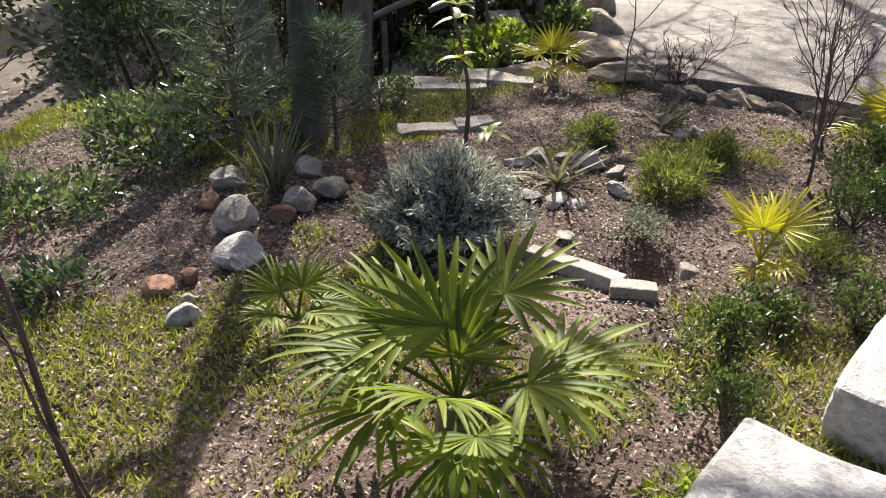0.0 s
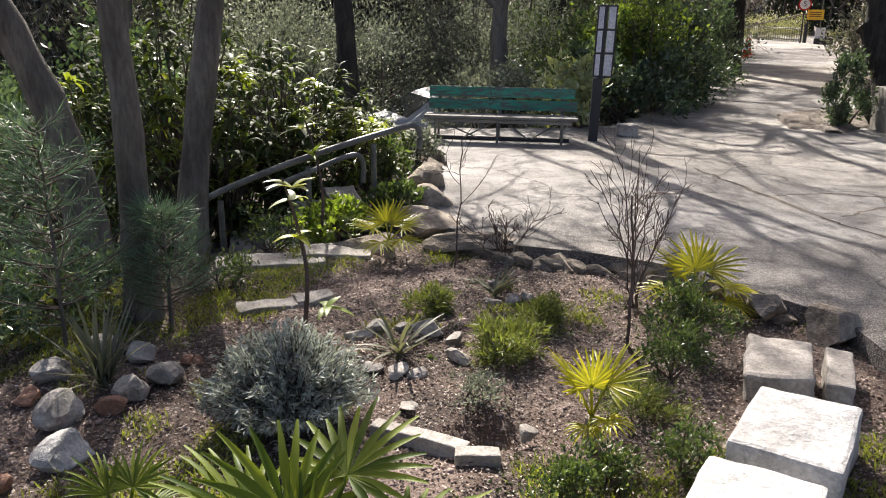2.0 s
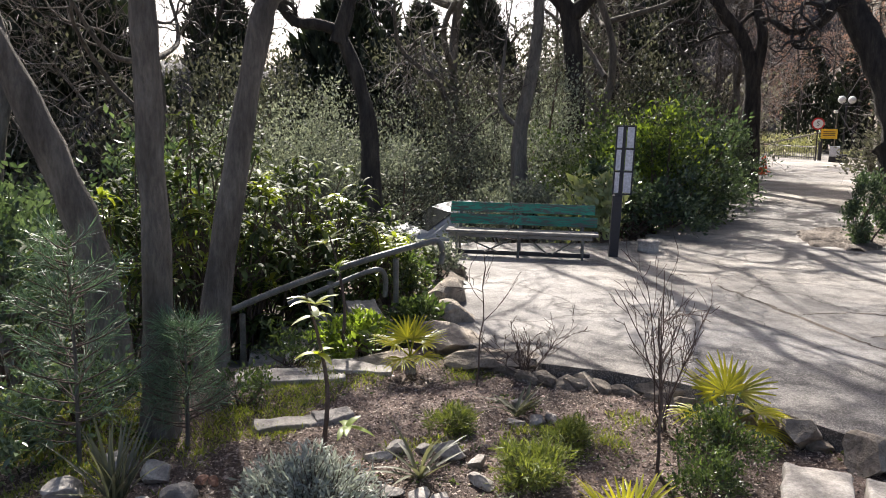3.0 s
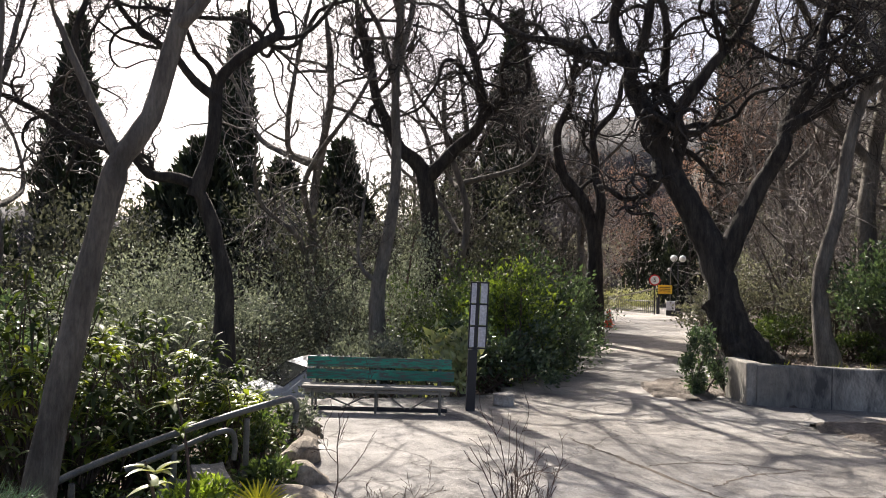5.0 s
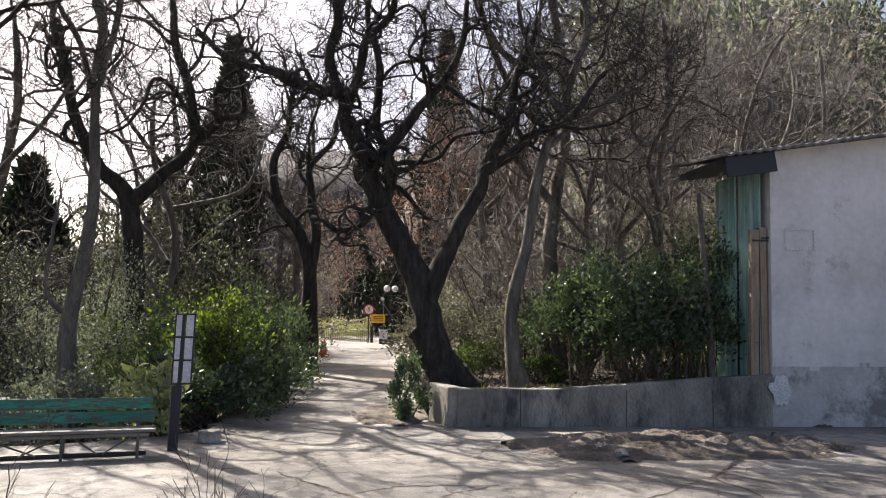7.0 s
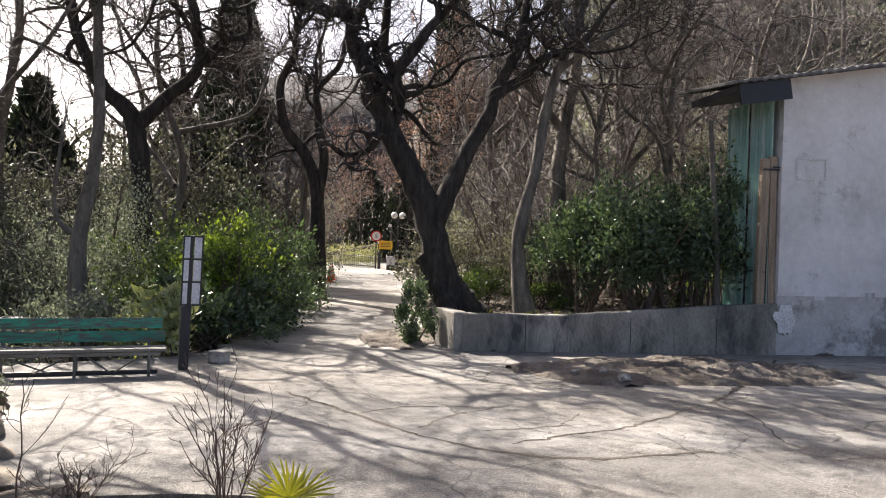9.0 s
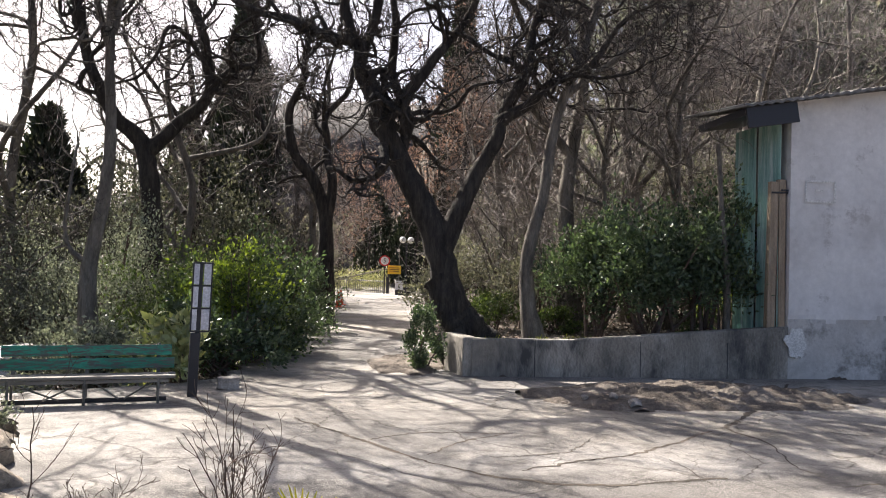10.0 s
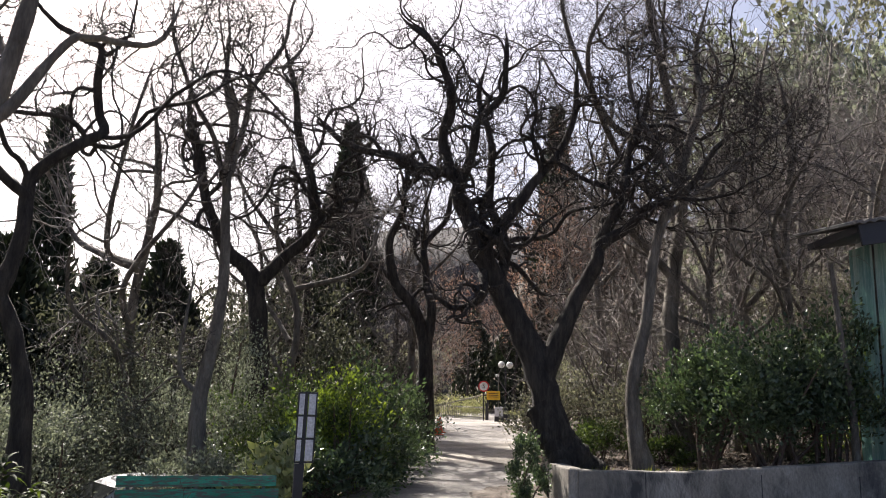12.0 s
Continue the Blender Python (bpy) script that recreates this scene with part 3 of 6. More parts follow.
def axis_marks(fine_a, fine_b, step, far):
    near = np.arange(fine_a, fine_b, step)
    grow_out = np.cumsum(0.25 * 1.12 ** np.arange(60))
    return np.concatenate([-(grow_out[::-1]) + fine_a, near, near[-1] + grow_out])


def build_ground():
    gx, gy = axis_marks(-4.5, 5.0, 0.07, 0), axis_marks(0.4, 9.0, 0.07, 0)
    x, y = np.meshgrid(gx, gy)
    z = height(x, y)
    near = (np.abs(x) < 25) & (np.abs(y) < 30)
    inside, _ = inside_and_gap(x, y)
    bumps = np.zeros(x.shape)
    for i, j in zip(*np.nonzero(near & ~inside)):
        p = Vector((x[i, j], y[i, j], 0))
        bumps[i, j] = 0.035 * noise.noise(p * 1.1) + 0.022 * noise.noise(p * 3.7) + 0.012 * noise.noise(p * 11)
    # the planting hole
    hole = np.exp(-(((x - 0.98) / 0.24) ** 2 + ((y - 3.5) / 0.13) ** 2))
    z = z + bumps - 0.17 * hole
    n, m = len(gx), len(gy)
    i = (np.arange(m - 1)[:, None] * n + np.arange(n - 1)[None, :]).ravel()
    f = np.stack([i, i + 1, i + n + 1, i + n], axis=1)
    me = mesh_np("ground", np.stack([x, y, z], axis=-1).reshape(-1, 3), f, M_SOIL, True)
    me.materials.append(M_FLOOR)
    cx, cy = x[:-1, :-1].ravel(), y[:-1, :-1].ravel()
    wood = (cy > 7.2 + 0.5 * np.sin(cx * 1.3)) | (cx < -4.2) | (cx > 9)
    me.polygons.foreach_set("material_index", wood.astype(np.int32))
    return tagged(new("ground", me), "dry reddish-brown soil with leaf litter and moss", "ground", kind="structure")


ground = build_ground()


def path_material():
    """Cracked old concrete: the cracks run as an irregular net of wandering lines."""
    m = M_PATH
    t = m.node_tree
    b = t.nodes["Principled BSDF"]
    old = b.inputs["Base Color"].links[0].from_socket
    co = t.nodes.new("ShaderNodeTexCoord")
    wob = node(t, "ShaderNodeTexNoise", Scale=1.1, Detail=5.0)
    t.links.new(co.outputs["Object"], wob.inputs[0])
    add = t.nodes.new("ShaderNodeMixRGB")
    add.blend_type = "ADD"
    add.inputs[0].default_value = 0.9
    t.links.new(co.outputs["Object"], add.inputs[1])
    t.links.new(wob.outputs["Color"], add.inputs[2])
    vor = node(t, "ShaderNodeTexVoronoi", Scale=0.33)
    vor.feature = "DISTANCE_TO_EDGE"
    t.links.new(add.outputs[0], vor.inputs["Vector"])
    line = ramp(t, vor.outputs["Distance"], [(0.0, (0.35, 0.33, 0.31)), (0.003, (0.6, 0.58, 0.56)), (0.005, (1, 1, 1))])
    fine = node(t, "ShaderNodeTexVoronoi", Scale=1.0)
    fine.feature = "DISTANCE_TO_EDGE"
    t.links.new(add.outputs[0], fine.inputs["Vector"])
    hair = ramp(t, fine.outputs["Distance"], [(0.0, (0.4, 0.38, 0.36)), (0.008, (1, 1, 1))])
    where = node(t, "ShaderNodeTexNoise", Scale=0.28, Detail=2.0)
    t.links.new(co.outputs["Object"], where.inputs[0])
    c = mix(t, ramp(t, where.outputs[0], [(0.48, (0, 0, 0)), (0.6, (0.9, 0.9, 0.9))]), old, mix(t, 1.0, old, hair, "MULTIPLY"))
    # exposed aggregate where the skin has worn off
    grit = node(t, "ShaderNodeTexVoronoi", Scale=85.0)
    t.links.new(co.outputs["Object"], grit.inputs["Vector"])
    spots = ramp(t, grit.outputs["Distance"], [(0.15, (1.2, 1.18, 1.15)), (0.6, (0.55, 0.54, 0.53))])
    worn = node(t, "ShaderNodeTexNoise", Scale=0.5, Detail=4.0, Roughness=0.65)
    t.links.new(co.outputs["Object"], worn.inputs[0])
    c = mix(t, ramp(t, worn.outputs[0], [(0.44, (0.15, 0.15, 0.15)), (0.58, (0.95, 0.95, 0.95))]), c, mix(t, 1.0, c, spots, "MULTIPLY"))
    along = t.nodes.new("ShaderNodeVectorMath")
    along.operation = "DOT_PRODUCT"
    along.inputs[1].default_value = (0.55, 1.0, 0.0)
    t.links.new(add.outputs[0], along.inputs[0])
    strip = node(t, "ShaderNodeMapRange")
    strip.inputs["From Min"].default_value, strip.inputs["From Max"].default_value = 9.35, 8.95
    t.links.new(along.outputs["Value"], strip.inputs["Value"])
    c = mix(t, strip.outputs[0], c, mix(t, 1.0, mix(t, 1.0, c, spots, "MULTIPLY"), (0.92, 0.93, 0.95), "MULTIPLY"))
    warm = node(t, "ShaderNodeTexNoise", Scale=0.22, Detail=3.0)
    t.links.new(co.outputs["Object"], warm.inputs[0])
    c = mix(t, ramp(t, warm.outputs[0], [(0.45, (0, 0, 0)), (0.65, (0.8, 0.8, 0.8))]), c, mix(t, 1.0, c, (1.06, 1.0, 0.9), "MULTIPLY"))
    t.links.new(mix(t, 0.95, c, line, "MULTIPLY"), b.inputs["Base Color"])


path_material()


def build_paving():
    rnd = random.Random(4)
    outline = []
    for (ax, ay), (bx, by) in zip(PAVING, PAVING[1:] + PAVING[:1]):
        ln = math.hypot(bx - ax, by - ay)
        k = max(1, min(24, int(ln / 0.16))) if max(ax, bx) < 16 and min(ay, by) > 0 else 3
        for i in range(k):
            s = i / k
            w = 0.07 if k > 3 and i else 0.0
            outline.append((ax + (bx - ax) * s + rnd.gauss(0, w), ay + (by - ay) * s + rnd.gauss(0, w)))
    bm = bmesh.new()
    top = [bm.verts.new((x, y, 0.0)) for x, y in outline]
    face = bm.faces.new(top)
    if face.normal.z < 0:
        face.normal_flip()
    low = [bm.verts.new((x + rnd.gauss(0, 0.015), y + rnd.gauss(0, 0.015), -0.24)) for x, y in outline]
    n = len(top)
    for i in range(n):
        bm.faces.new((top[i], low[i], low[(i + 1) % n], top[(i + 1) % n]))
    bmesh.ops.triangulate(bm, faces=[face])
    bmesh.ops.recalc_face_normals(bm, faces=bm.faces[:])
    me = bpy.data.meshes.new("pavement")
    bm.to_mesh(me)
    bm.free()
    me.materials.append(M_PATH)
    return tagged(new("pavement", me), "old cracked pale concrete paving with broken edges", "pavement", kind="structure")


pavement = build_paving()


def build_dirt(name, cx, cy, rx, ry, turn, rise, seed, label):
    """A low heap of dry dirt lying on the paving."""
    bm = bmesh.new()
    bmesh.ops.create_grid(bm, x_segments=60, y_segments=40, size=1.0)
    s = Vector((seed, 2 * seed, 0))
    for v in bm.verts:
        r = v.co.length + 0.28 * noise.noise(v.co * 2.4 + s) + 0.1 * noise.noise(v.co * 9 + s)
        h = max(0.0, 1 - r) ** 0.5 if r < 1 else 0.0
        v.co.z = -0.03 + 0.05 * min(h * 3, 1) * (1 if r < 1 else 0) + rise * h * (0.6 + 0.6 * noise.noise(v.co * 7 + s) + 0.3 * noise.noise(v.co * 21 + s))
        v.co.x, v.co.y = v.co.x * rx, v.co.y * ry
    me = bpy.data.meshes.new(name)
    for f in bm.faces:
        f.smooth = True
    bm.to_mesh(me)
    bm.free()
    me.materials.append(M_DIRT)
    ob = new(name, me)
    ob.matrix_world = pose(cx, cy, 0, 0, 0, turn)
    return tagged(ob, label, "dirt", kind="structure")


def build_cracks():
    """Open cracks in the concrete: uneven dark gaps, wider in places."""
    rng = np.random.default_rng(14)
    for points, wide in (([(5.2, 9.2), (5.2, 7.6), (5.3, 6.0), (5.9, 4.9), (7.3, 4.3)], 0.035), ([(5.2, 7.6), (6.1, 7.5), (7.0, 6.9)], 0.025), ([(5.4, 6.6), (6.2, 6.9), (7.0, 7.0)], 0.02), ([(5.8, 5.6), (6.7, 5.5), (7.7, 5.4), (9.4, 5.6)], 0.025),
                         ([(5.9, 6.2), (6.8, 5.9), (7.6, 6.2)], 0.02), ([(7.0, 4.2), (7.3, 4.6), (7.5, 5.0)], 0.015), ([(8.2, 3.7), (8.6, 4.3), (9.2, 4.8), (9.6, 5.6)], 0.025), ([(9.6, 5.65), (10.6, 5.9), (12.6, 6.6), (14.6, 7.35)], 0.06), ([(8.0, 3.4), (9.4, 2.6)], 0.02)):
        line = np.array([(x, y, 0.0) for x, y in points])
        m = int(np.linalg.norm(np.diff(line, axis=0), axis=1).sum() / 0.07)
        p = curve_through(line, m)
        p[:, :2] += np.cumsum(rng.normal(size=(m, 2)), axis=0) * 0.012 + rng.normal(size=(m, 2)) * 0.012
        w = wide * np.clip(0.25 + 0.5 * np.abs(np.cumsum(rng.normal(size=m)) * 0.25) % 1.0, 0.15, 0.9)
        t = unit(np.gradient(p, axis=0))
        side = np.stack([-t[:, 1], t[:, 0], np.zeros(m)], axis=1) * w[:, None]
        v = np.stack([p - side, p + side], axis=1).reshape(-1, 3) + [0, 0, 0.004]
        i = np.arange(m - 1) * 2
        piece("crack", mesh_np("crack", v, np.stack([i, i + 1, i + 3, i + 2], axis=1), M_FLOOR), pavement, "dark open crack in the concrete")


build_cracks()
build_dirt("dirt", 11.55, 7.35, 2.9, 1.3, -30, 0.24, 3, "strip of dry dirt and rubble along the retaining wall")
build_dirt("dirt", 9.9, 13.0, 0.8, 1.6, -35, 0.10, 5, "earth washed down at the foot of the oak")

rnd = random.Random(31)
for k in range(16):
    u = rnd.uniform(-1, 1)
    x, y = 11.2 + 2.0 * u + rnd.gauss(0, 0.25), 6.95 - 0.75 * u + rnd.gauss(0, 0.3)
    w = rnd.uniform(0.08, 0.26)
    rock("rubble_stone", (x, y, 0.05), (w, w * 0.8, w * 0.55), 700 + k, M_STONE, "broken grey stone lying in the dirt", rnd.uniform(0, 360), "rubble", 0.9)

# ---------------------------------------------------------------- retaining wall and shed
WALL_A, WALL_B = Vector((9.94, 11.01, 0)), Vector((15.28, 7.66, 0))
ALONG = (WALL_B - WALL_A).normalized()
WALL_TURN = math.degrees(math.atan2(ALONG.y, ALONG.x))


def build_retaining_wall():
    ln = (WALL_B - WALL_A).length
    bm = bmesh.new()
    n = 40
    rows = []
    for i in range(n + 1):
        s = i / n
        top = 0.70 + 0.33 * max(0, (s - 0.3) / 0.7) + 0.012 * noise.noise(Vector((s * 20, 0, 0)))
        x = s * ln
        rows.append([bm.verts.new(c) for c in ((x, 0, -0.2), (x, 0, top - 0.02), (x, 0.02, top), (x, 0.26, top + 0.005 * noise.noise(Vector((s * 30, 5, 0)))), (x, 0.28, top - 0.02), (x, 0.28, -0.2))])
    for a, b in zip(rows, rows[1:]):
        for k in range(5):
            bm.faces.new((a[k], b[k], b[k + 1], a[k + 1]))
    bm.faces.new(rows[0])
    bm.faces.new(rows[-1][::-1])
    bmesh.ops.recalc_face_normals(bm, faces=bm.faces[:])
    me = bpy.data.meshes.new("retaining_wall")
    bm.to_mesh(me)
    bm.free()
    me.materials.append(M_WALL)
    ob = new("retaining_wall", me)
    ob.matrix_world = pose(*WALL_A, 0, 0, WALL_TURN)
    tagged(ob, "stained cast-concrete retaining wall holding the wooded bank", "retaining wall", kind="structure")
    # the return at its end, standing a little higher
    end = rough_block("retaining_wall_end", 0.30, 1.15, 0.92, pose(10.14, 11.58, -0.2, 0, 0, -22), 7, M_WALL, "sunlit return of the concrete retaining wall", wear=0.008, category="retaining wall", kind="structure")
    # upright formwork joints
    for s in (0.19, 0.52, 0.8):
        me = bpy.data.meshes.new("joint")
        bm = boxed(0.014, 0.008, 0.72, pose(s * ln, -0.003, 0.33), 0.002)
        bm.to_mesh(me)
        bm.free()
        me.materials.append(M_BLACK)
        piece("joint", me, ob)


build_retaining_wall()


def build_shed():
    shed = thing("shed", WALL_B, "grey rendered shed with an overhanging sheet roof", "shed", turn=WALL_TURN)
    length, deep, tall, rise = 8.0, 1.95, 5.48, 1.36
    bm = bmesh.new()
    nx, nz = 110, 70
    grid = []
    for j in range(nz + 1):
        row = []
        for i in range(nx + 1):
            x, z = i / nx * length, -0.2 + j / nz * (tall + 0.2)
            z2 = z + rise * x / length * max(0.0, z / tall) ** 2
            p = Vector((x, 0, z))
            bump = 0.018 * noise.noise(p * 0.9) + 0.008 * noise.noise(p * 4)
            edge = 1.18 + 0.13 * noise.noise(Vector((x * 1.7, 3, 0))) + 0.05 * noise.noise(Vector((x * 6, 8, 0)))
            y = bump - (0.0 if z > edge else -0.03) - (0.015 * (1 if z < edge else 0))
            row.append(bm.verts.new((x, y, z2)))
        grid.append(row)
    for j in range(nz):
        for i in range(nx):
            f = bm.faces.new((grid[j][i], grid[j][i + 1], grid[j + 1][i + 1], grid[j + 1][i]))
            f.material_index = 1 if (j + 0.5) / nz * (tall + 0.2) - 0.2 < 1.18 + 0.13 * noise.noise(Vector(((i + 0.5) / nx * length * 1.7, 3, 0))) + 0.05 * noise.noise(Vector(((i + 0.5) / nx * length * 6, 8, 0))) else 0
    back = [bm.verts.new(c) for c in ((0, deep, -0.2), (length, deep, -0.2), (length, deep, tall + rise), (0, deep, tall))]
    bm.faces.new(back[::-1])
    side = [grid[j][0] for j in range(nz + 1)]
    bm.faces.new(side + [back[3], back[0]])
    side = [grid[j][-1] for j in range(nz + 1)]
    bm.faces.new(side[::-1] + [back[1], back[2]])
    bmesh.ops.recalc_face_normals(bm, faces=bm.faces[:])
    ob = part("wall", bm, M_RENDER, shed, "patchy grey render over a rougher plinth")
    ob.data.materials.append(M_RENDER_LOW)
    # roof of overlapping sheets
    for k in range(4):
        x0 = -1.22 + k * 2.3
        bm = bmesh.new()
        cols = 46
        top, low = [], []
        for i in range(cols + 1):
            x = x0 + i / cols * 2.38
            z = tall + 0.02 + rise * x / length + 0.02 * math.sin(i * 1.6) + 0.012 * k
            top.append([bm.verts.new((x, -0.42 + 0.04 * noise.noise(Vector((x * 2, 0, 0))), z)), bm.verts.new((x, deep + 0.3, z + 0.25))])
            low.append([bm.verts.new((x, -0.42 + 0.04 * noise.noise(Vector((x * 2, 0, 0))), z - 0.05)), bm.verts.new((x, deep + 0.3, z + 0.2))])
        for i in range(cols):
            bm.faces.new((top[i][0], top[i + 1][0], top[i + 1][1], top[i][1]))
            bm.faces.new((low[i][0], low[i][1], low[i + 1][1], low[i + 1][0]))
            bm.faces.new((top[i][0], low[i][0], low[i + 1][0], top[i + 1][0]))
        bm.faces.new((top[0][0], top[0][1], low[0][1], low[0][0]))
        bm.faces.new((top[-1][1], top[-1][0], low[-1][0], low[-1][1]))
        part("roof_sheet", bm, M_ROOF, shed, "weathered grey corrugated roof sheet")
    # the deep shade under the eave, put in as black pieces below the roof
    part("eave_board", boxed(1.06, 0.06, 0.40, pose(-0.58, -0.30, tall - 0.34, 0, -9.6, 0)), M_BLACK, shed, "black board standing for the shade under the eave")
    part("rafter", boxed(1.05, 2.0, 0.14, pose(-0.58, 0.8, tall - 0.2, 0, -9.6, 0)), M_BLACK, shed)
    # faint painted frame on the wall
    for sx, sz, x, z in ((0.62, 0.04, 0.62, 3.92), (0.62, 0.04, 0.62, 3.52), (0.04, 0.42, 0.31, 3.72), (0.04, 0.42, 0.93, 3.72), (0.2, 0.04, 0.6, 3.74)):
        part("painted_mark", boxed(sx, 0.006, sz, pose(x, -0.035, z), 0.001), M_WHITE, shed, "faded white painted mark")
    bm = bmesh.new()
    bmesh.ops.create_circle(bm, cap_ends=True, segments=26, radius=0.36, matrix=pose(0.12, -0.045, 0.68, 90))
    for v in bm.verts:
        k = 0.55 + 0.6 * abs(noise.noise(v.co * 3.3))
        v.co = Vector((0.16 + (v.co.x - 0.12) * k * 0.85, v.co.y, 0.72 + (v.co.z - 0.68) * k * 1.3))
    r = bmesh.ops.extrude_face_region(bm, geom=bm.faces[:])
    bmesh.ops.translate(bm, verts=[g for g in r["geom"] if isinstance(g, bmesh.types.BMVert)], vec=(0, 0.03, 0))
    part("bare_patch", bm, M_WHITE, shed, "patch of bare white plaster")
    return shed


build_shed()


def build_sheet_fence():
    """Corrugated sheets in two leaves between timber posts, running back beside the shed."""
    fence = thing("sheet_fence", WALL_B + ALONG * -0.14 + Vector((0.06, 0.1, 0.75)), "faded green corrugated metal sheets along the shed", "fence", turn=WALL_TURN + 92)
    for k in range(2):
        bm = bmesh.new()
        cols = 40
        pts = []
        for i in range(cols + 1):
            x = 0.8 * k + i / cols * 0.82
            y = 0.035 * math.sin(i * math.pi * 2 / 5) + 0.06 * k
            pts.append([bm.verts.new((x, y, 0.0)), bm.verts.new((x, y, 4.5 - 0.12 * k)), bm.verts.new((x, y + 0.004, 0.0)), bm.verts.new((x, y + 0.004, 4.5 - 0.12 * k))])
        for a, b in zip(pts, pts[1:]):
            bm.faces.new((a[0], b[0], b[1], a[1]))
            bm.faces.new((a[2], a[3], b[3], b[2]))
            bm.faces.new((a[1], b[1], b[3], a[3]))
        part("sheet", bm, M_CORR, fence, smooth=False)
    part("rail", boxed(1.6, 0.04, 0.08, pose(0.8, -0.05, 2.6)), M_WOOD, fence)
    return fence


build_sheet_fence()
for dx, tilt, tall, wide in ((-0.3, 1.0, 3.05, 0.17), (-0.1, -0.6, 3.1, 0.14)):
    p = WALL_B + ALONG * dx + Vector((0.08, 0.13, 0.85))
    post = thing("timber_post", p, "weathered brown timber post leaning by the shed", "post", "timber posts", WALL_TURN)
    part("upright", boxed(wide, 0.13, tall, pose(0, 0, tall / 2, 0, tilt, 0), 0.015), M_WOOD, post)
    part("strap", boxed(0.34, 0.02, 0.035, pose(0.12, -0.075, tall - 0.22), 0.003), M_BLACK, post, "black iron strap")
pole = thing("timber_pole", WALL_B + ALONG * -1.05 + Vector((0.3, 0.5, 0.75)), "crooked rough pole beside the corrugated fence", "pole")
v, f = tubes(curve_through([(0.12, 0, 0), (0.1, 0, 1.2), (-0.12, 0, 2.4), (-0.3, 0, 3.9)], 16)[None] , np.linspace(0.08, 0.05, 16)[None], 8)
piece("shaft", mesh_np("shaft", v, f, M_BARK2, True), pole)

# ---------------------------------------------------------------- court furniture
def build_bench():
    a, b = spot(10.8, 12.12), spot(21.0, 12.0)
    d = b - a
    turn = math.degrees(math.atan2(d.y, d.x))
    ln = d.length
    bench = thing("park_bench", ((a.x + b.x) / 2, (a.y + b.y) / 2, 0), "long park bench with peeling green back planks", "bench", turn=turn)
    part("back_slat", boxed(ln + 0.08, 0.035, 0.155, pose(0.0, 0.33, 0.70, -9), 0.008), M_BENCH, bench, "peeling green plank")
    part("back_slat", boxed(ln + 0.12, 0.035, 0.155, pose(0.02, 0.30, 0.515, -9), 0.008), M_BENCH, bench, "peeling green plank")
    for y, z in ((-0.12, 0.375), (0.06, 0.38)):
        part("seat_slat", boxed(ln + 0.14, 0.15, 0.04, pose(0.02, y, z), 0.008), M_SLAT, bench, "bare grey seat plank")
    part("front_rail", boxed(ln, 0.04, 0.05, pose(0, -0.15, 0.32), 0.006), M_SLAT, bench)
    part("ground_rail", boxed(ln * 0.98, 0.06, 0.06, pose(0, 0.1, 0.03), 0.006), M_BLACK, bench)
    for x in (-ln / 2 + 0.12, -0.02, ln / 2 - 0.14):
        for y in (-0.16, 0.2):
            part("leg", rod((x, y, 0), (x, y, 0.36), 0.02), M_STEEL, bench)
        part("back_post", boxed(0.05, 0.03, 0.50, pose(x, 0.335, 0.55, -9), 0.004), M_STEEL, bench)
        part("cross_bar", rod((x, -0.16, 0.31), (x, 0.2, 0.31), 0.014), M_STEEL, bench)
    for x0, x1 in ((-ln / 2 + 0.15, -ln / 4 + 0.2), (-0.05, -ln / 4), (0.1, ln / 4 - 0.12), (ln / 2 - 0.2, ln / 4 - 0.05)):
        part("brace", rod((x0, -0.13, 0.31), (x1, -0.05, 0.06), 0.012, 6), M_STEEL, bench)
    return bench


build_bench()


def build_notice_board():
    p = spot(22.75, 12.4)
    board = thing("notice_board", (p.x, p.y, 0), "black steel notice board with six blank white panels", "notice board", turn=-16)
    part("post", boxed(0.07, 0.09, 2.0, pose(0, 0, 1.0, 0, 1.2, 0), 0.008), M_BLACK, board)
    part("post_foot", boxed(0.14, 0.11, 0.95, pose(-0.04, -0.02, 0.47, 0, 1.2, 0), 0.01), M_BLACK, board)
    for i, x in enumerate((-0.085, 0.085)):
        w = 0.085 if i == 0 else 0.125
        for j in range(3):
            h = 0.31
            part("panel", boxed(w, 0.012, h, pose(x + 0.02 + 0.012 * j, -0.052, 1.14 + j * 0.34, 0, 1.2, 0), 0.003), M_PANEL, board, "blank white panel")
    for j in range(4):
        part("frame_bar", boxed(0.28, 0.03, 0.024, pose(0.025 + 0.012 * j, -0.05, 0.965 + j * 0.34), 0.004), M_BLACK, board)
    for x in (-0.125, 0.145):
        part("frame_side", boxed(0.022, 0.03, 1.03, pose(x + 0.03, -0.05, 1.48, 0, 1.2, 0), 0.004), M_BLACK, board)
    return board


build_notice_board()
rough_block("kerb_block", 0.34, 0.22, 0.2, pose(*spot(24.9, 13.0), 0, 0, -20), 5, M_STONE, "small worn stone block beside the notice board")


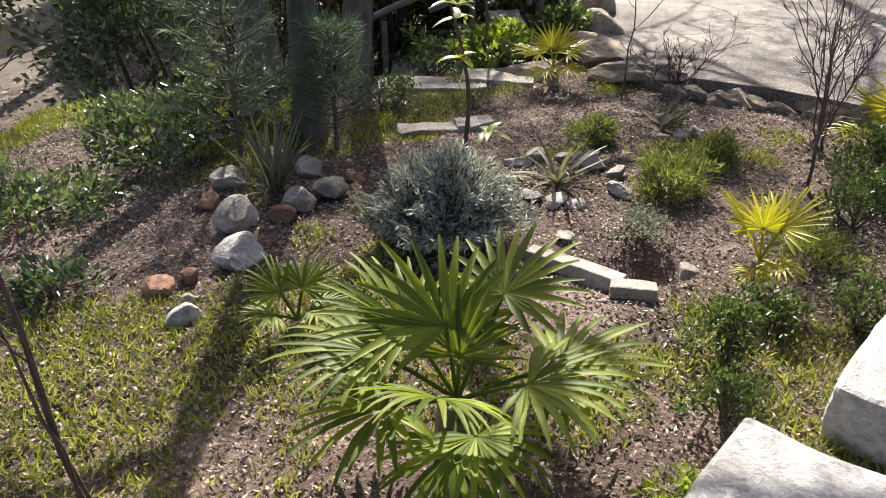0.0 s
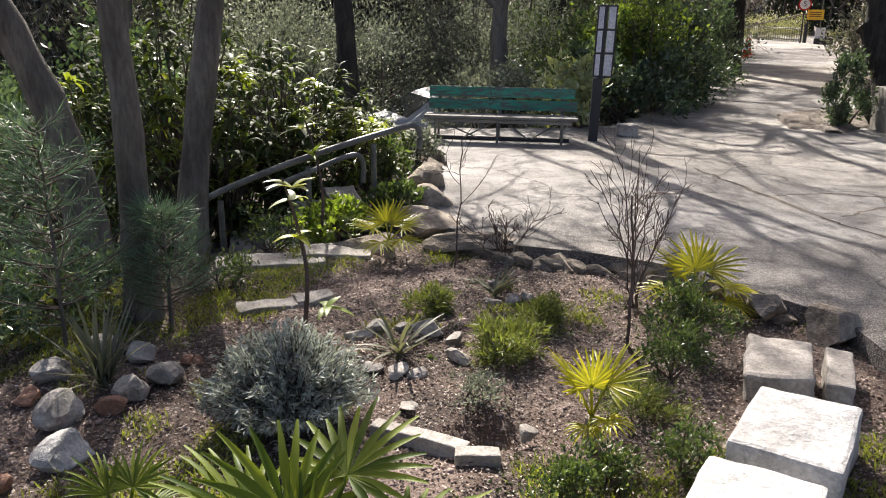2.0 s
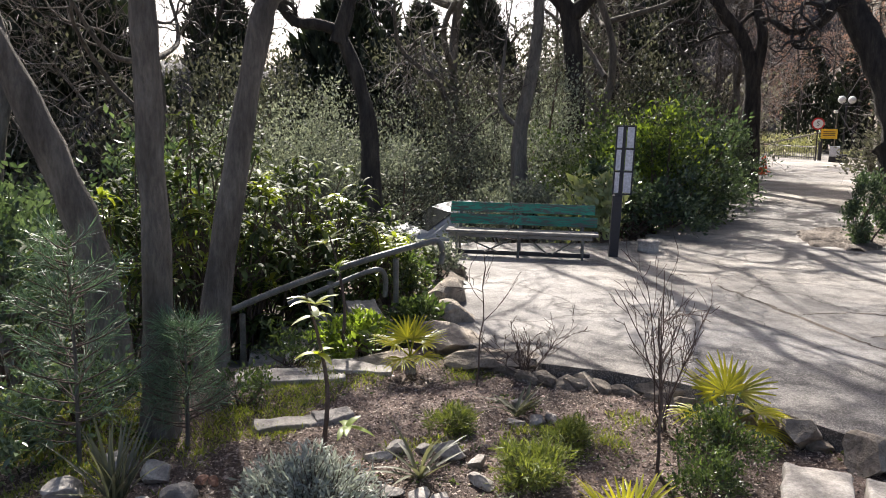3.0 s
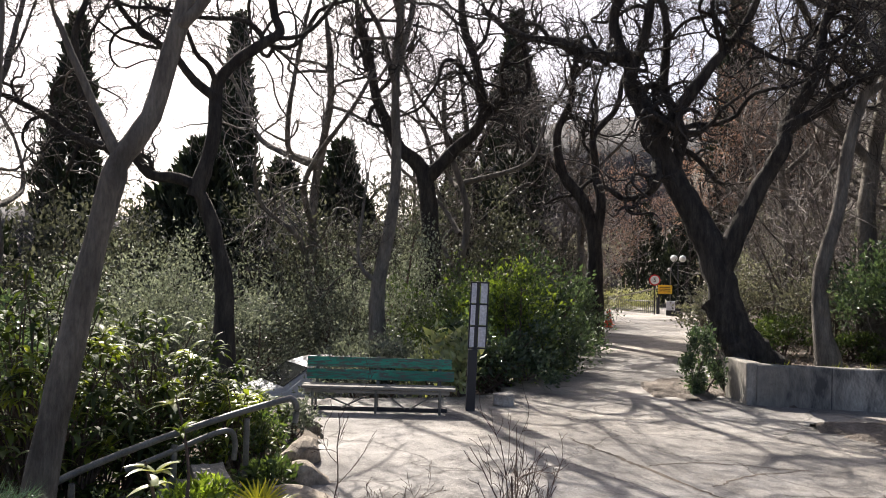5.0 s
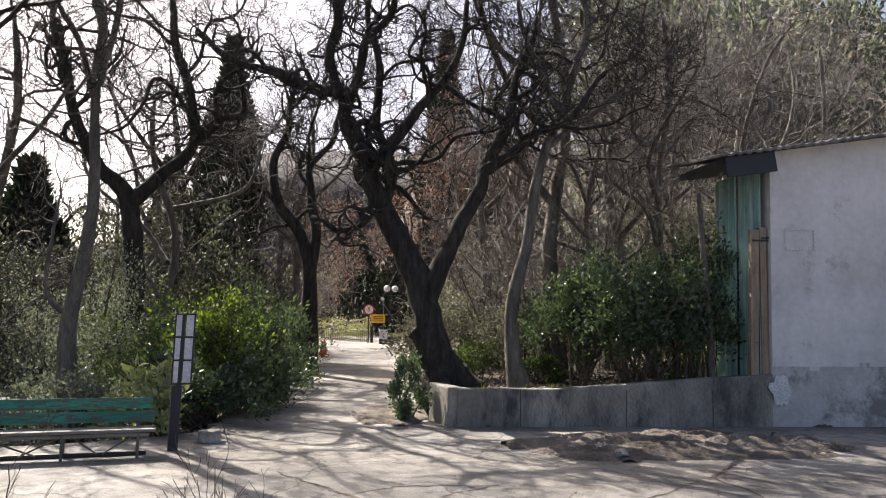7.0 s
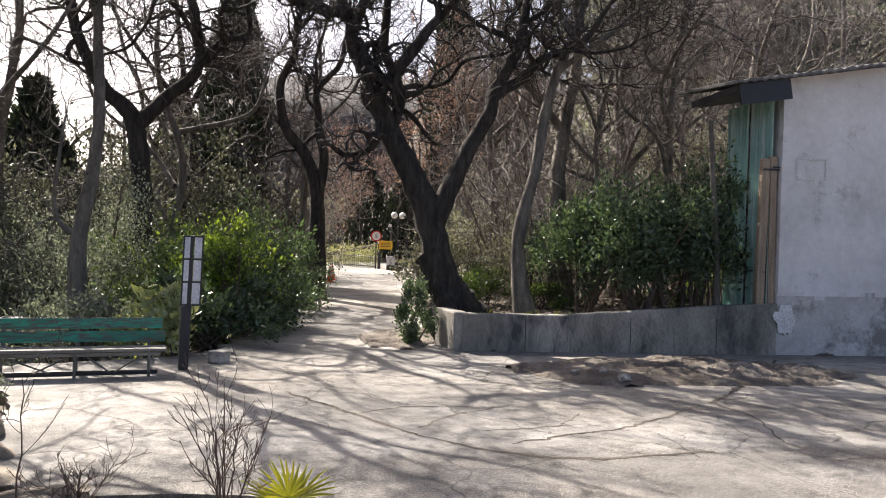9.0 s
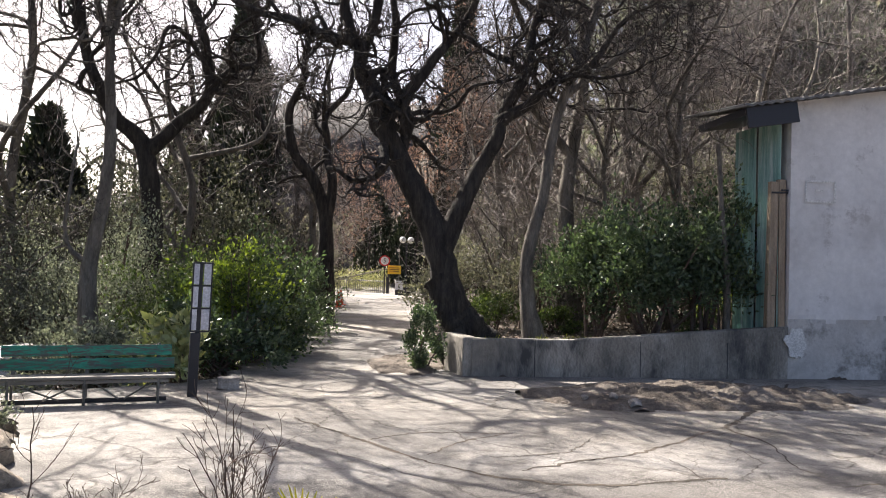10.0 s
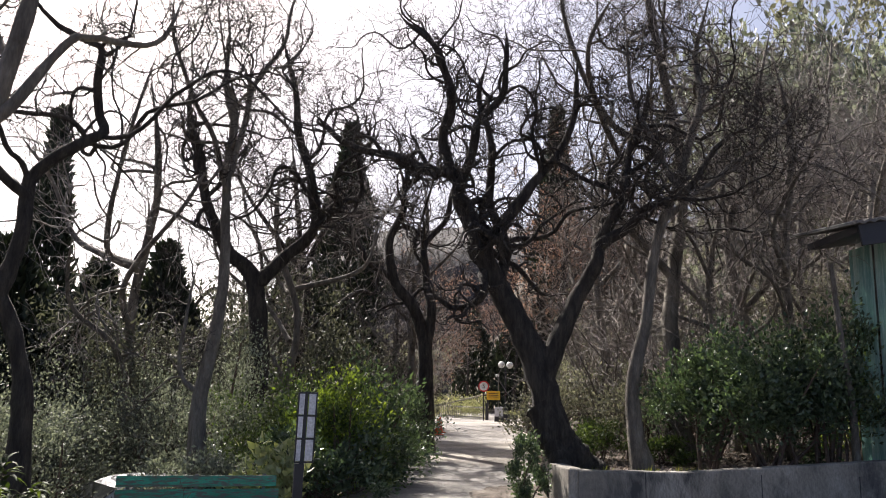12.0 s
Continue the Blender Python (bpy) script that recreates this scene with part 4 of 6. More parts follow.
def build_handrail():
    rail = thing("handrail", spot(6.8, 8.0), "grey painted tubular handrail going down the steps", "railing")
    o = np.array(spot(6.8, 8.0))

    def pipe(name, pts, r=0.022, m=30):
        v, f = tubes((curve_through(pts, m) - o)[None], np.full((1, m), r), 10)
        piece(name, mesh_np(name, v, f, M_STEEL, True), rail)

    def q(az, el, dist):
        p = spot(az, dist)
        return (p.x, p.y, 2 + dist * math.tan(radians(el - 0.55)))
    pipe("top_rail", [q(-9, -14.8, 7.3), q(-5, -12.75, 7.4), q(0.0, -10.85, 7.6), q(5, -9.25, 7.8), q(9.2, -8.05, 8.0), q(9.9, -8.05, 8.02), q(10.15, -8.6, 8.03), q(10.1, -9.6, 8.03)], 0.031)
    pipe("lower_rail", [q(-1, -12.4, 7.5), q(2.2, -11.2, 7.55), q(4.6, -10.25, 7.65), q(5.7, -10.1, 7.7), q(6.05, -10.9, 7.72), q(6.0, -12.0, 7.72)], 0.026)
    for az, el0, el1, dist in ((6.8, -9.3, -16.5, 7.85), (2.05, -10.9, -19.0, 7.55), (-4.2, -13.0, -22, 7.4)):
        pipe("post", [q(az, el0, dist), q(az, (el0 + el1) / 2, dist), q(az - 0.05, el1, dist)], 0.028, 8)
    return rail


build_handrail()
for k in range(7):
    rough_block("garden_step", 1.5, 0.36, 0.16, pose(0.7 - 0.36 * k, 8.25 + 0.02 * k, -0.2 - 0.15 * k, 0, 0, 93), 20 + k, M_STONE, "worn stone step going down beside the handrail", "steps")


def build_car():
    x, y = 3.5, 16.3
    car = thing("parked_car", (x, y, H(x, y) - 0.02), "white parked car on the lower ground behind the bench", "car", turn=190)
    bm = bmesh.new()
    side = [(-2.0, 0.35), (-2.05, 0.75), (-1.9, 0.95), (-1.75, 1.4), (-1.4, 1.5), (0.2, 1.47), (0.55, 1.38), (1.15, 0.98), (1.85, 0.86), (2.05, 0.65), (2.05, 0.35)]
    a = [bm.verts.new((x, -0.82 + 0.10 * max(0, h - 0.95) / 0.5, h)) for x, h in side]
    b = [bm.verts.new((x, 0.82 - 0.10 * max(0, h - 0.95) / 0.5, h)) for x, h in side]
    bm.faces.new(a)
    bm.faces.new(b[::-1])
    for i in range(len(side)):
        j = (i + 1) % len(side)
        bm.faces.new((a[i], b[i], b[j], a[j]))
    bmesh.ops.recalc_face_normals(bm, faces=bm.faces[:])
    bmesh.ops.bevel(bm, geom=bm.edges[:], offset=0.06, segments=3, affect="EDGES")
    part("body", bm, M_CAR, car, smooth=True)
    part("rear_window", boxed(0.03, 1.3, 0.40, pose(-1.85, 0, 1.17, 0, 18, 0), 0.012), M_GLASS, car, "dark rear window")
    part("windscreen", boxed(0.02, 1.3, 0.62, pose(0.88, 0, 1.19, 0, -55, 0), 0.01), M_GLASS, car, "dark windscreen")
    for y in (-0.79, 0.79):
        for x, w in ((-1.05, 0.9), (-0.05, 0.85)):
            part("side_window", boxed(w, 0.02, 0.34, pose(x, y, 1.18, 11 if y > 0 else -11), 0.008), M_GLASS, car, "dark side window")
        for x in (-1.3, 1.3):
            wheel = part("wheel", rod((x, y - 0.1, 0.31), (x, y + 0.1, 0.31), 0.31, 24), M_TYRE, car, "black tyre")
            part("rim", rod((x, y - 0.105, 0.31), (x, y + 0.105, 0.31), 0.19, 18), M_STEEL, wheel, "grey rim")
        part("mirror", boxed(0.1, 0.16, 0.12, pose(0.6, y * 1.12, 1.02), 0.03), M_CAR, car)
    return car


build_car()

# ---------------------------------------------------------------- far end of the road
def build_lamp():
    p = spot(36.9, 60)
    lampost = thing("street_lamp", (p.x, p.y, 0), "black lamp post with two white globes", "street lamp")
    part("pole", rod((0, 0, 0), (0, 0, 3.7), 0.06), M_BLACK, lampost)
    part("arm", rod((-0.4, 0, 3.7), (0.4, 0, 3.7), 0.035), M_BLACK, lampost)
    for x in (-0.38, 0.38):
        bm = bmesh.new()
        bmesh.ops.create_uvsphere(bm, u_segments=20, v_segments=12, radius=0.25, matrix=pose(x, 0, 3.98))
        part("globe", bm, M_MILK, lampost, "white glass globe", True)
    p = spot(36.4, 58)
    small = thing("lamp_post", (p.x, p.y, 0), "thin post with a small floodlight", "lamp")
    part("pole", rod((0, 0, 0), (0, 0, 3.1), 0.035), M_STEEL, small)
    part("head", boxed(0.2, 0.2, 0.2, pose(-0.1, 0, 3.15), 0.04), M_MILK, small)


build_lamp()
p = spot(35.35, 56)
sign = thing("road_sign", (p.x, p.y, 0), "round speed-limit sign with a red rim", "road sign", turn=-35)
part("post", rod((0, 0, 0), (0, 0, 2.2), 0.04), M_BLACK, sign)
disc = part("plate", rod((0, -0.02, 2.35), (0, -0.05, 2.35), 0.38, 28), M_SIGNRED, sign, "red rim")
part("face", rod((0, -0.05, 2.35), (0, -0.06, 2.35), 0.29, 28), M_MILK, disc, "white face")
txt = bpy.data.curves.new("digit", "FONT")
txt.body, txt.size, txt.align_x, txt.align_y, txt.extrude = "5", 0.42, "CENTER", "CENTER", 0.004
txt.materials.append(M_BLACK)
digit = new("digit", txt)
digit.parent = disc
digit.matrix_local = pose(0, -0.066, 2.35, 90)
p = spot(36.05, 57)
board = thing("yellow_sign", (p.x, p.y, 0), "yellow rectangular sign on a dark post", "sign", turn=-36)
part("post", rod((-0.4, 0, 0), (-0.4, 0, 1.9), 0.05), M_BLACK, board)
part("plate", boxed(0.95, 0.04, 0.62, pose(0, -0.06, 1.72), 0.01), M_YELLOW, board)
for z in (1.86, 1.74, 1.62):
    part("line", boxed(0.7, 0.01, 0.04, pose(0, -0.085, z), 0.001), M_BLACK, board)
p = spot(36.45, 55)
cab = thing("utility_box", (p.x, p.y, 0), "white utility box with a dark base", "utility box", turn=-36)
part("base", boxed(0.6, 0.4, 0.35, pose(0, 0, 0.175), 0.02), M_BLACK, cab)
part("cabinet", boxed(0.56, 0.36, 0.62, pose(0, 0, 0.66), 0.02), M_PANEL, cab)
p = spot(37.0, 55)
bin_ = thing("litter_bin", (p.x, p.y, 0), "dark round litter bin", "bin")
part("drum", rod((0, 0, 0), (0, 0, 0.5), 0.26, 18), M_BLACK, bin_)


def build_fence():
    a, b = spot(32.0, 62), spot(35.4, 57.5)
    d = (b - a)
    fence = thing("metal_fence", (a.x, a.y, 0), "low grey metal fence at the end of the road", "fence", turn=math.degrees(math.atan2(d.y, d.x)))
    for z in (0.15, 0.85):
        part("rail", rod((0, 0, z), (d.length, 0, z), 0.03, 6), M_STEEL, fence)
    for i in range(26):
        x = i / 25 * d.length
        part("bar", rod((x, 0, 0), (x, 0, 0.95), 0.022, 6), M_STEEL, fence)
    barrier = thing("barrier", spot(35.6, 57), "raised white barrier beam", "barrier", turn=-36)
    part("post", rod((0, 0, 0), (0, 0, 1.2), 0.12), M_BLACK, barrier)
    part("beam", rod((0.3, 0, 1.9), (-4.2, 0, 0.75), 0.05), M_SLAT, barrier)


build_fence()
for az, dist in ((32.15, 37.5), (32.3, 39.5)):
    p = spot(az, dist)
    cone = thing("traffic_cone", (p.x, p.y, 0), "orange traffic cone with white bands", "traffic cone", "traffic cones")
    part("foot", boxed(0.4, 0.4, 0.04, pose(0, 0, 0.02), 0.01), M_ORANGE, cone)
    part("cone", rod((0, 0, 0.04), (0, 0, 0.75), 0.16, 20, 0.03), M_ORANGE, cone)
    for z, r in ((0.32, 0.113), (0.54, 0.078)):
        part("band", rod((0, 0, z), (0, 0, z + 0.1), r + 0.006, 20, r - 0.013), M_MILK, cone, "white band")

# ---------------------------------------------------------------- trees
CROOKED = [dict(count=8, m=20, ratio=0.6, angle=62, wiggle=0.16, up=0.05, tmin=0.25, thick=0.52, tip=0.3, wind=0.42), dict(count=8, m=13, ratio=0.52, angle=60, wiggle=0.2, up=0.04, tmin=0.12, thick=0.55, tip=0.3, wind=0.5),
           dict(count=6, m=6, ratio=0.46, angle=55, wiggle=0.25, up=0.04, tmin=0.12, thick=0.55, tip=0.4, wind=0.4), dict(count=3, m=3, ratio=0.5, angle=48, wiggle=0.3, up=0.03, tmin=0.2, thick=0.7)]
FINE = [dict(count=8, m=14, ratio=0.55, angle=52, wiggle=0.24, up=0.04, tmin=0.45, thick=0.45), dict(count=8, m=9, ratio=0.5, angle=52, wiggle=0.3, up=0.04, tmin=0.15, thick=0.5),
        dict(count=7, m=6, ratio=0.5, angle=48, wiggle=0.3, up=0.03, tmin=0.15, thick=0.55)]
SPARSE = [dict(count=4, m=14, ratio=0.4, angle=52, wiggle=0.24, up=0.04, tmin=0.55, thick=0.4), dict(count=6, m=9, ratio=0.5, angle=52, wiggle=0.3, up=0.04, tmin=0.15, thick=0.5), dict(count=5, m=6, ratio=0.5, angle=48, wiggle=0.3, up=0.03, tmin=0.15, thick=0.55)]

oak = [([(10.95, 12.5, 0.2), (10.85, 12.44, 0.5), (10.52, 12.71, 1.9), (10.26, 12.93, 3.03), (9.96, 13.19, 3.84), (9.6, 13.5, 4.92), (9.27, 13.78, 6.03), (9.03, 13.98, 6.79)], 0.386, 0.168),
       ([(9.05, 13.95, 6.7), (8.75, 14.22, 6.86), (8.08, 14.79, 7.01), (7.3, 15.46, 7.5), (6.4, 15.9, 8.1)], 0.160, 0.050),
       ([(9.05, 13.96, 6.6), (8.88, 14.11, 7.56), (9.02, 13.99, 8.72), (8.62, 14.33, 9.68), (8.02, 14.84, 10.6)], 0.143, 0.042),
       ([(9.15, 13.88, 6.3), (9.36, 13.4, 7.67), (9.68, 13.0, 8.68), (9.58, 12.8, 9.9)], 0.126, 0.042),
       ([(10.5, 12.74, 2.2), (10.83, 12.45, 3.38), (11.11, 12.22, 4.19), (11.33, 12.02, 4.89), (11.52, 11.86, 5.49), (11.94, 11.7, 6.81), (12.32, 11.6, 7.91), (12.5, 11.5, 9.2)], 0.227, 0.067),
       ([(11.4, 11.95, 5.1), (12.0, 11.3, 5.66), (12.63, 10.5, 6.42), (13.2, 9.9, 7.4)], 0.134, 0.042),
       ([(9.78, 13.34, 4.3), (10.09, 13.5, 4.95), (10.07, 13.9, 6.38), (10.01, 14.2, 8.28), (10.25, 14.5, 9.9)], 0.160, 0.050),
       ([(9.6, 13.5, 5.1), (10.23, 13.0, 6.13), (10.87, 12.8, 6.97), (11.43, 12.6, 8.2), (11.5, 12.5, 9.5)], 0.143, 0.050)]
oak.append(([(10.55, 12.75, 1.75), (10.78, 12.5, 1.2), (11.1, 12.3, 0.75), (11.55, 12.15, 0.35)], 0.34, 0.3))
oak.append(([(10.6, 12.6, 1.2), (10.6, 12.3, 0.7), (10.55, 12.1, 0.3)], 0.26, 0.2))
tree("oak_tree", (10.9, 12.46, 0.2), oak, 3, "old forked oak with dark bark and bare crooked branches", CROOKED, M_BARK, roots=2, wind=0.075)
tree("oak_tree", (11.96, 11.36, 0.45), [([(11.96, 11.36, 0.4), (11.83, 11.51, 2.03), (12.05, 11.28, 3.6), (12.19, 11.12, 5.09), (12.49, 10.81, 6.25), (12.84, 10.44, 7.79), (12.88, 10.4, 9.03), (13.07, 10.2, 10.8)], 0.151, 0.059),
     ([(12.3, 11.0, 5.6), (13.0, 10.3, 6.4), (13.9, 9.7, 7.2), (14.6, 9.0, 8.4)], 0.076, 0.025), ([(12.5, 10.8, 6.3), (12.2, 11.3, 7.6), (11.9, 11.5, 8.8), (12.0, 11.6, 10.0)], 0.076, 0.025)],
     5, "slim bare oak behind the retaining wall", CROOKED, M_BARK2, wind=0.06)
tree("park_tree", (4.31, 14.89, H(4.31, 14.89)), [([(4.31, 14.89, H(4.31, 14.89) - 0.1), (4.19, 14.92, 1.52), (4.35, 14.88, 2.86), (4.48, 14.84, 4.03), (4.46, 14.84, 5.12), (4.44, 14.85, 6.46), (4.4, 14.86, 7.96), (4.09, 14.95, 10.2)], 0.160, 0.050),
     ([(4.17, 14.93, 1.9), (3.81, 15.03, 2.33), (3.88, 15.01, 3.36), (4.0, 14.98, 4.4)], 0.059, 0.017), ([(4.43, 14.85, 6.1), (4.73, 14.76, 7.65), (5.29, 14.6, 9.17), (5.6, 14.5, 10.4)], 0.076, 0.025),
     ([(4.46, 14.85, 5.6), (3.9, 14.6, 6.9), (3.2, 14.3, 7.9), (2.9, 14.2, 9.4)], 0.067, 0.025)], 7, "slender grey-barked bare tree behind the bench", CROOKED, M_BARK2, wind=0.05)
tree("oak_tree", (6.97, 19.81, H(6.97, 19.81)), [([(6.97, 19.81, H(6.97, 19.81)), (6.97, 19.81, 2.76), (6.73, 19.89, 4.78), (6.1, 20.12, 5.49), (5.64, 20.28, 6.5), (5.12, 20.46, 8.43), (4.89, 20.54, 10.5)], 0.302, 0.084),
     ([(6.75, 19.89, 4.6), (7.45, 19.65, 5.41), (8.24, 19.38, 6.53), (7.89, 19.5, 8.06), (7.54, 19.62, 9.78), (7.16, 19.75, 12)], 0.210, 0.067), ([(8.2, 19.4, 6.4), (9.2, 19.0, 7.6), (9.6, 18.8, 9.4)], 0.118, 0.042)],
     9, "dark forked oak with two winding limbs", CROOKED, M_BARK, wind=0.16)
tree("oak_tree", (13.95, 23.12, 0.0), [([(13.95, 23.12, -0.2), (14.0, 23.09, 2.9), (13.73, 23.25, 4.6), (13.05, 23.66, 5.74), (12.85, 23.78, 7.11), (13.32, 23.5, 8.92), (13.2, 23.5, 11)], 0.286, 0.084),
     ([(13.99, 23.09, 3.3), (14.13, 23.01, 4.99), (13.86, 23.17, 6.54), (14.51, 22.78, 8.14), (15.0, 22.5, 10)], 0.202, 0.059), ([(13.1, 23.6, 5.6), (11.9, 24.0, 6.6), (10.7, 24.3, 8.0)], 0.126, 0.042)],
     11, "dark leaning oak at the edge of the road", CROOKED, M_BARK, wind=0.16)
tree("oak_tree", (1.11, 12.95, H(1.11, 12.95)), [([(1.13, 12.95, H(1.11, 12.95) - 0.1), (1.11, 12.95, 1.35), (1.0, 12.96, 2.26), (0.57, 13.0, 3.34), (-0.06, 13.05, 3.5), (-0.6, 13.1, 3.84), (-1.83, 13.21, 4.33), (-3.12, 13.32, 4.9)], 0.168, 0.042),
     ([(0.6, 12.99, 3.2), (0.82, 12.98, 3.99), (0.89, 12.97, 4.91), (1.5, 12.94, 5.7), (1.84, 12.93, 6.2), (1.66, 12.94, 7.17), (1.16, 12.96, 7.6), (0.29, 13.0, 8.4)], 0.134, 0.042),
     ([(-0.6, 13.1, 3.8), (-1.2, 13.0, 5.0), (-1.1, 12.9, 6.3), (-1.8, 12.8, 7.6)], 0.076, 0.025), ([(0.85, 12.97, 4.8), (0.2, 13.0, 5.3), (-0.6, 13.1, 6.3), (-0.8, 13.0, 7.4)], 0.084, 0.025)],
     13, "dark oak with a low winding limb over the slope", CROOKED, M_BARK, wind=0.12)
tree("garden_tree", (-0.95, 5.42, H(-0.95, 5.42)), [([(-0.95, 5.42, -0.3), (-0.94, 5.42, 0.8), (-0.95, 5.42, 2.14), (-0.97, 5.41, 2.87), (-0.98, 5.41, 3.6), (-1.0, 5.45, 4.6), (-0.95, 5.6, 6.2)], 0.102, 0.064),
     ([(-0.98, 5.41, 2.85), (-1.4, 5.4, 3.05), (-2.0, 5.5, 3.1), (-2.6, 5.6, 3.5)], 0.044, 0.017)], 15, "straight grey trunk at the edge of the bed", SPARSE, M_BARK2)
tree("garden_tree", (-0.77, 6.96, H(-0.77, 6.96)), [([(-0.8, 6.95, -0.4), (-0.77, 6.96, 0.1), (-0.6, 6.98, 1.25), (-0.36, 7.0, 2.55), (-0.27, 7.01, 2.94), (-0.05, 7.04, 3.35), (0.13, 7.06, 4.2), (0.3, 7.08, 5.2), (0.5, 7.2, 6.8)], 0.134, 0.064),
     ([(-0.28, 7.01, 2.95), (-0.5, 7.1, 3.4), (-0.9, 7.2, 4.3)], 0.054, 0.022), ([(0.12, 7.06, 4.1), (0.28, 7.0, 4.25), (0.65, 7.0, 4.9), (0.85, 7.0, 5.0), (1.37, 7.0, 5.1), (1.6, 7.0, 5.7)], 0.058, 0.019)], 16, "leaning grey trunk with a knot at its bend", SPARSE, M_BARK2)
tree("garden_tree", (-1.45, 6.33, H(-1.45, 6.33)), [([(-1.42, 6.33, -0.5), (-1.5, 6.32, 0.82), (-1.77, 6.26, 1.73), (-2.0, 6.21, 2.34), (-2.28, 6.14, 2.92), (-2.5, 6.09, 3.67), (-2.9, 6.0, 5.2)], 0.140, 0.076)],
     17, "leaning grey trunk on the slope", SPARSE, M_BARK2)


# Woodland: a few bare trees grown once, then repeated over the slopes.
def wood_tree(seed, tall, r, label, bark, twig, leaves=None, lv=FINE):
    rng = np.random.default_rng(seed)
    lean = rng.normal(size=2) * 0.5
    main = [(0, 0, -0.3), (lean[0] * 0.5, lean[1] * 0.6, tall * 0.25), (lean[0] * 0.2, -lean[1] * 0.2, tall * 0.5), (lean[0] * 1.3, lean[1], tall * 0.75), (lean[0], lean[1] * 2, tall)]
    limbs = [(main, r, r * 0.3)]
    for k in range(4):
        a, z = rng.uniform(0, 6.28), tall * rng.uniform(0.3, 0.6)
        q = np.array([math.sin(a), math.cos(a), 0.0])
        o = np.array([lean[0] * 0.45, lean[1] * 0.25, z])
        w = rng.normal(size=(3, 3)) * tall * 0.035
        limbs.append(([o, o + q * tall * 0.12 + [0, 0, tall * 0.08] + w[0], o + q * tall * 0.2 + [0, 0, tall * 0.2] + w[1], o + q * tall * 0.3 + [0, 0, tall * 0.34] + w[2]], r * 0.5, r * 0.15))
    return tree("woodland_tree", (0, 0, 0), limbs, seed, label, lv, bark, twig, leaves, 7, "woodland trees")


LIGHT = [dict(count=7, m=10, ratio=0.5, angle=58, wiggle=0.2, up=0.04, tmin=0.2, thick=0.45, wind=0.45), dict(count=6, m=5, ratio=0.5, angle=52, wiggle=0.28, up=0.03, tmin=0.12, thick=0.5, wind=0.4), dict(count=5, m=3, ratio=0.5, angle=48, wiggle=0.3, up=0.02, tmin=0.2, thick=0.6)]
protos = [wood_tree(31, 9.5, 0.16, "bare grey woodland tree with fine twigs", M_BARK2, M_TWIG_PALE, None, LIGHT), wood_tree(32, 11.0, 0.2, "tall bare woodland tree with dark twigs", M_BARK, M_TWIG, None, LIGHT),
          wood_tree(33, 8.0, 0.12, "pale thin-branched woodland tree", M_BARK2, M_TWIG_PALE, None, LIGHT), wood_tree(34, 8.5, 0.15, "oak still holding dry rusty leaves", M_BARK, M_TWIG, (2600, 0.11, 0.07, M_RUST), LIGHT)]


protos.append(wood_tree(35, 10.0, 0.18, "old crooked bare oak with winding limbs", M_BARK2, M_TWIG_PALE, None, [dict(count=7, m=13, ratio=0.62, angle=62, wiggle=0.22, up=0.03, tmin=0.25, thick=0.5, wind=0.5), dict(count=7, m=7, ratio=0.55, angle=58, wiggle=0.3, up=0.03, tmin=0.12, thick=0.55, wind=0.5), dict(count=6, m=4, ratio=0.5, angle=52, wiggle=0.35, up=0.02, tmin=0.15, thick=0.55)]))


def plant(k, az, dist, scale, spin):
    p = spot(az, dist)
    ob = copy_thing(protos[k], pose(p.x, p.y, H(p.x, p.y), 0, 0, spin) @ Matrix.Diagonal((scale, scale, scale * 1.05, 1)))
    return ob


rnd = random.Random(8)
protos[0].matrix_world = pose(*on(-12, 30), 0, 0, 20)
protos[1].matrix_world = pose(*on(14.0, 34), 0, 0, 80)
protos[2].matrix_world = pose(*on(51, 20), 0, 0, 10)
protos[3].matrix_world = pose(*on(34.2, 75), 0, 0, 150)
protos[4].matrix_world = pose(*on(-18, 13), 0, 0, 40)
for az, dist, k in ((49.5, 19.5, 4), (55.5, 20.5, 4), (61, 23.5, 4), (52.5, 22, 4), (59.5, 34, 4), (-9, 20, 4), (10.5, 23, 4), (22.5, 24, 4), (30.2, 33, 4), (43.5, 24, 4), (-25, 17, 4), (61, 30, 4), (66, 28, 0), (69, 30, 2), (72, 33, 4), (64, 40, 4), (75, 45, 4), (-24, 24, 1), (-19, 32, 0), (-3, 33, 0), (2, 36, 2), (11, 30, 2), (18, 36, 0), (22, 31, 1), (26, 42, 0), (28.5, 34, 2), (30, 48, 1),
                    (29.0, 36, 0), (33.5, 80, 3), (36, 78, 0), (38, 72, 1), (40, 60, 3), (42, 45, 1), (44, 34, 0), (39.5, 36, 3), (46, 26, 2), (49, 34, 0), (53, 23, 2), (56.5, 24, 2), (58, 30, 0), (61, 27, 2),
                    (62, 36, 1), (65, 33, 0), (67, 40, 2), (70, 36, 1), (73, 42, 0), (76, 38, 2), (52, 42, 1), (57, 48, 0), (63, 52, 1), (46, 52, 0), (60, 62, 1), (31.5, 70, 1), (32.6, 90, 0), (33.2, 84, 3), (35.0, 86, 3), (36.6, 84, 3), (38.2, 80, 3), (30.6, 52, 3), (39.0, 40, 3), (40.6, 33, 3), (42.6, 38, 3), (55, 33, 4), (58.5, 37, 0), (62.5, 34, 4), (65.5, 37, 0), (69, 33, 4)):
    plant(k, az + rnd.uniform(-0.5, 0.5), dist, rnd.uniform(0.9, 1.25), rnd.uniform(0, 360))


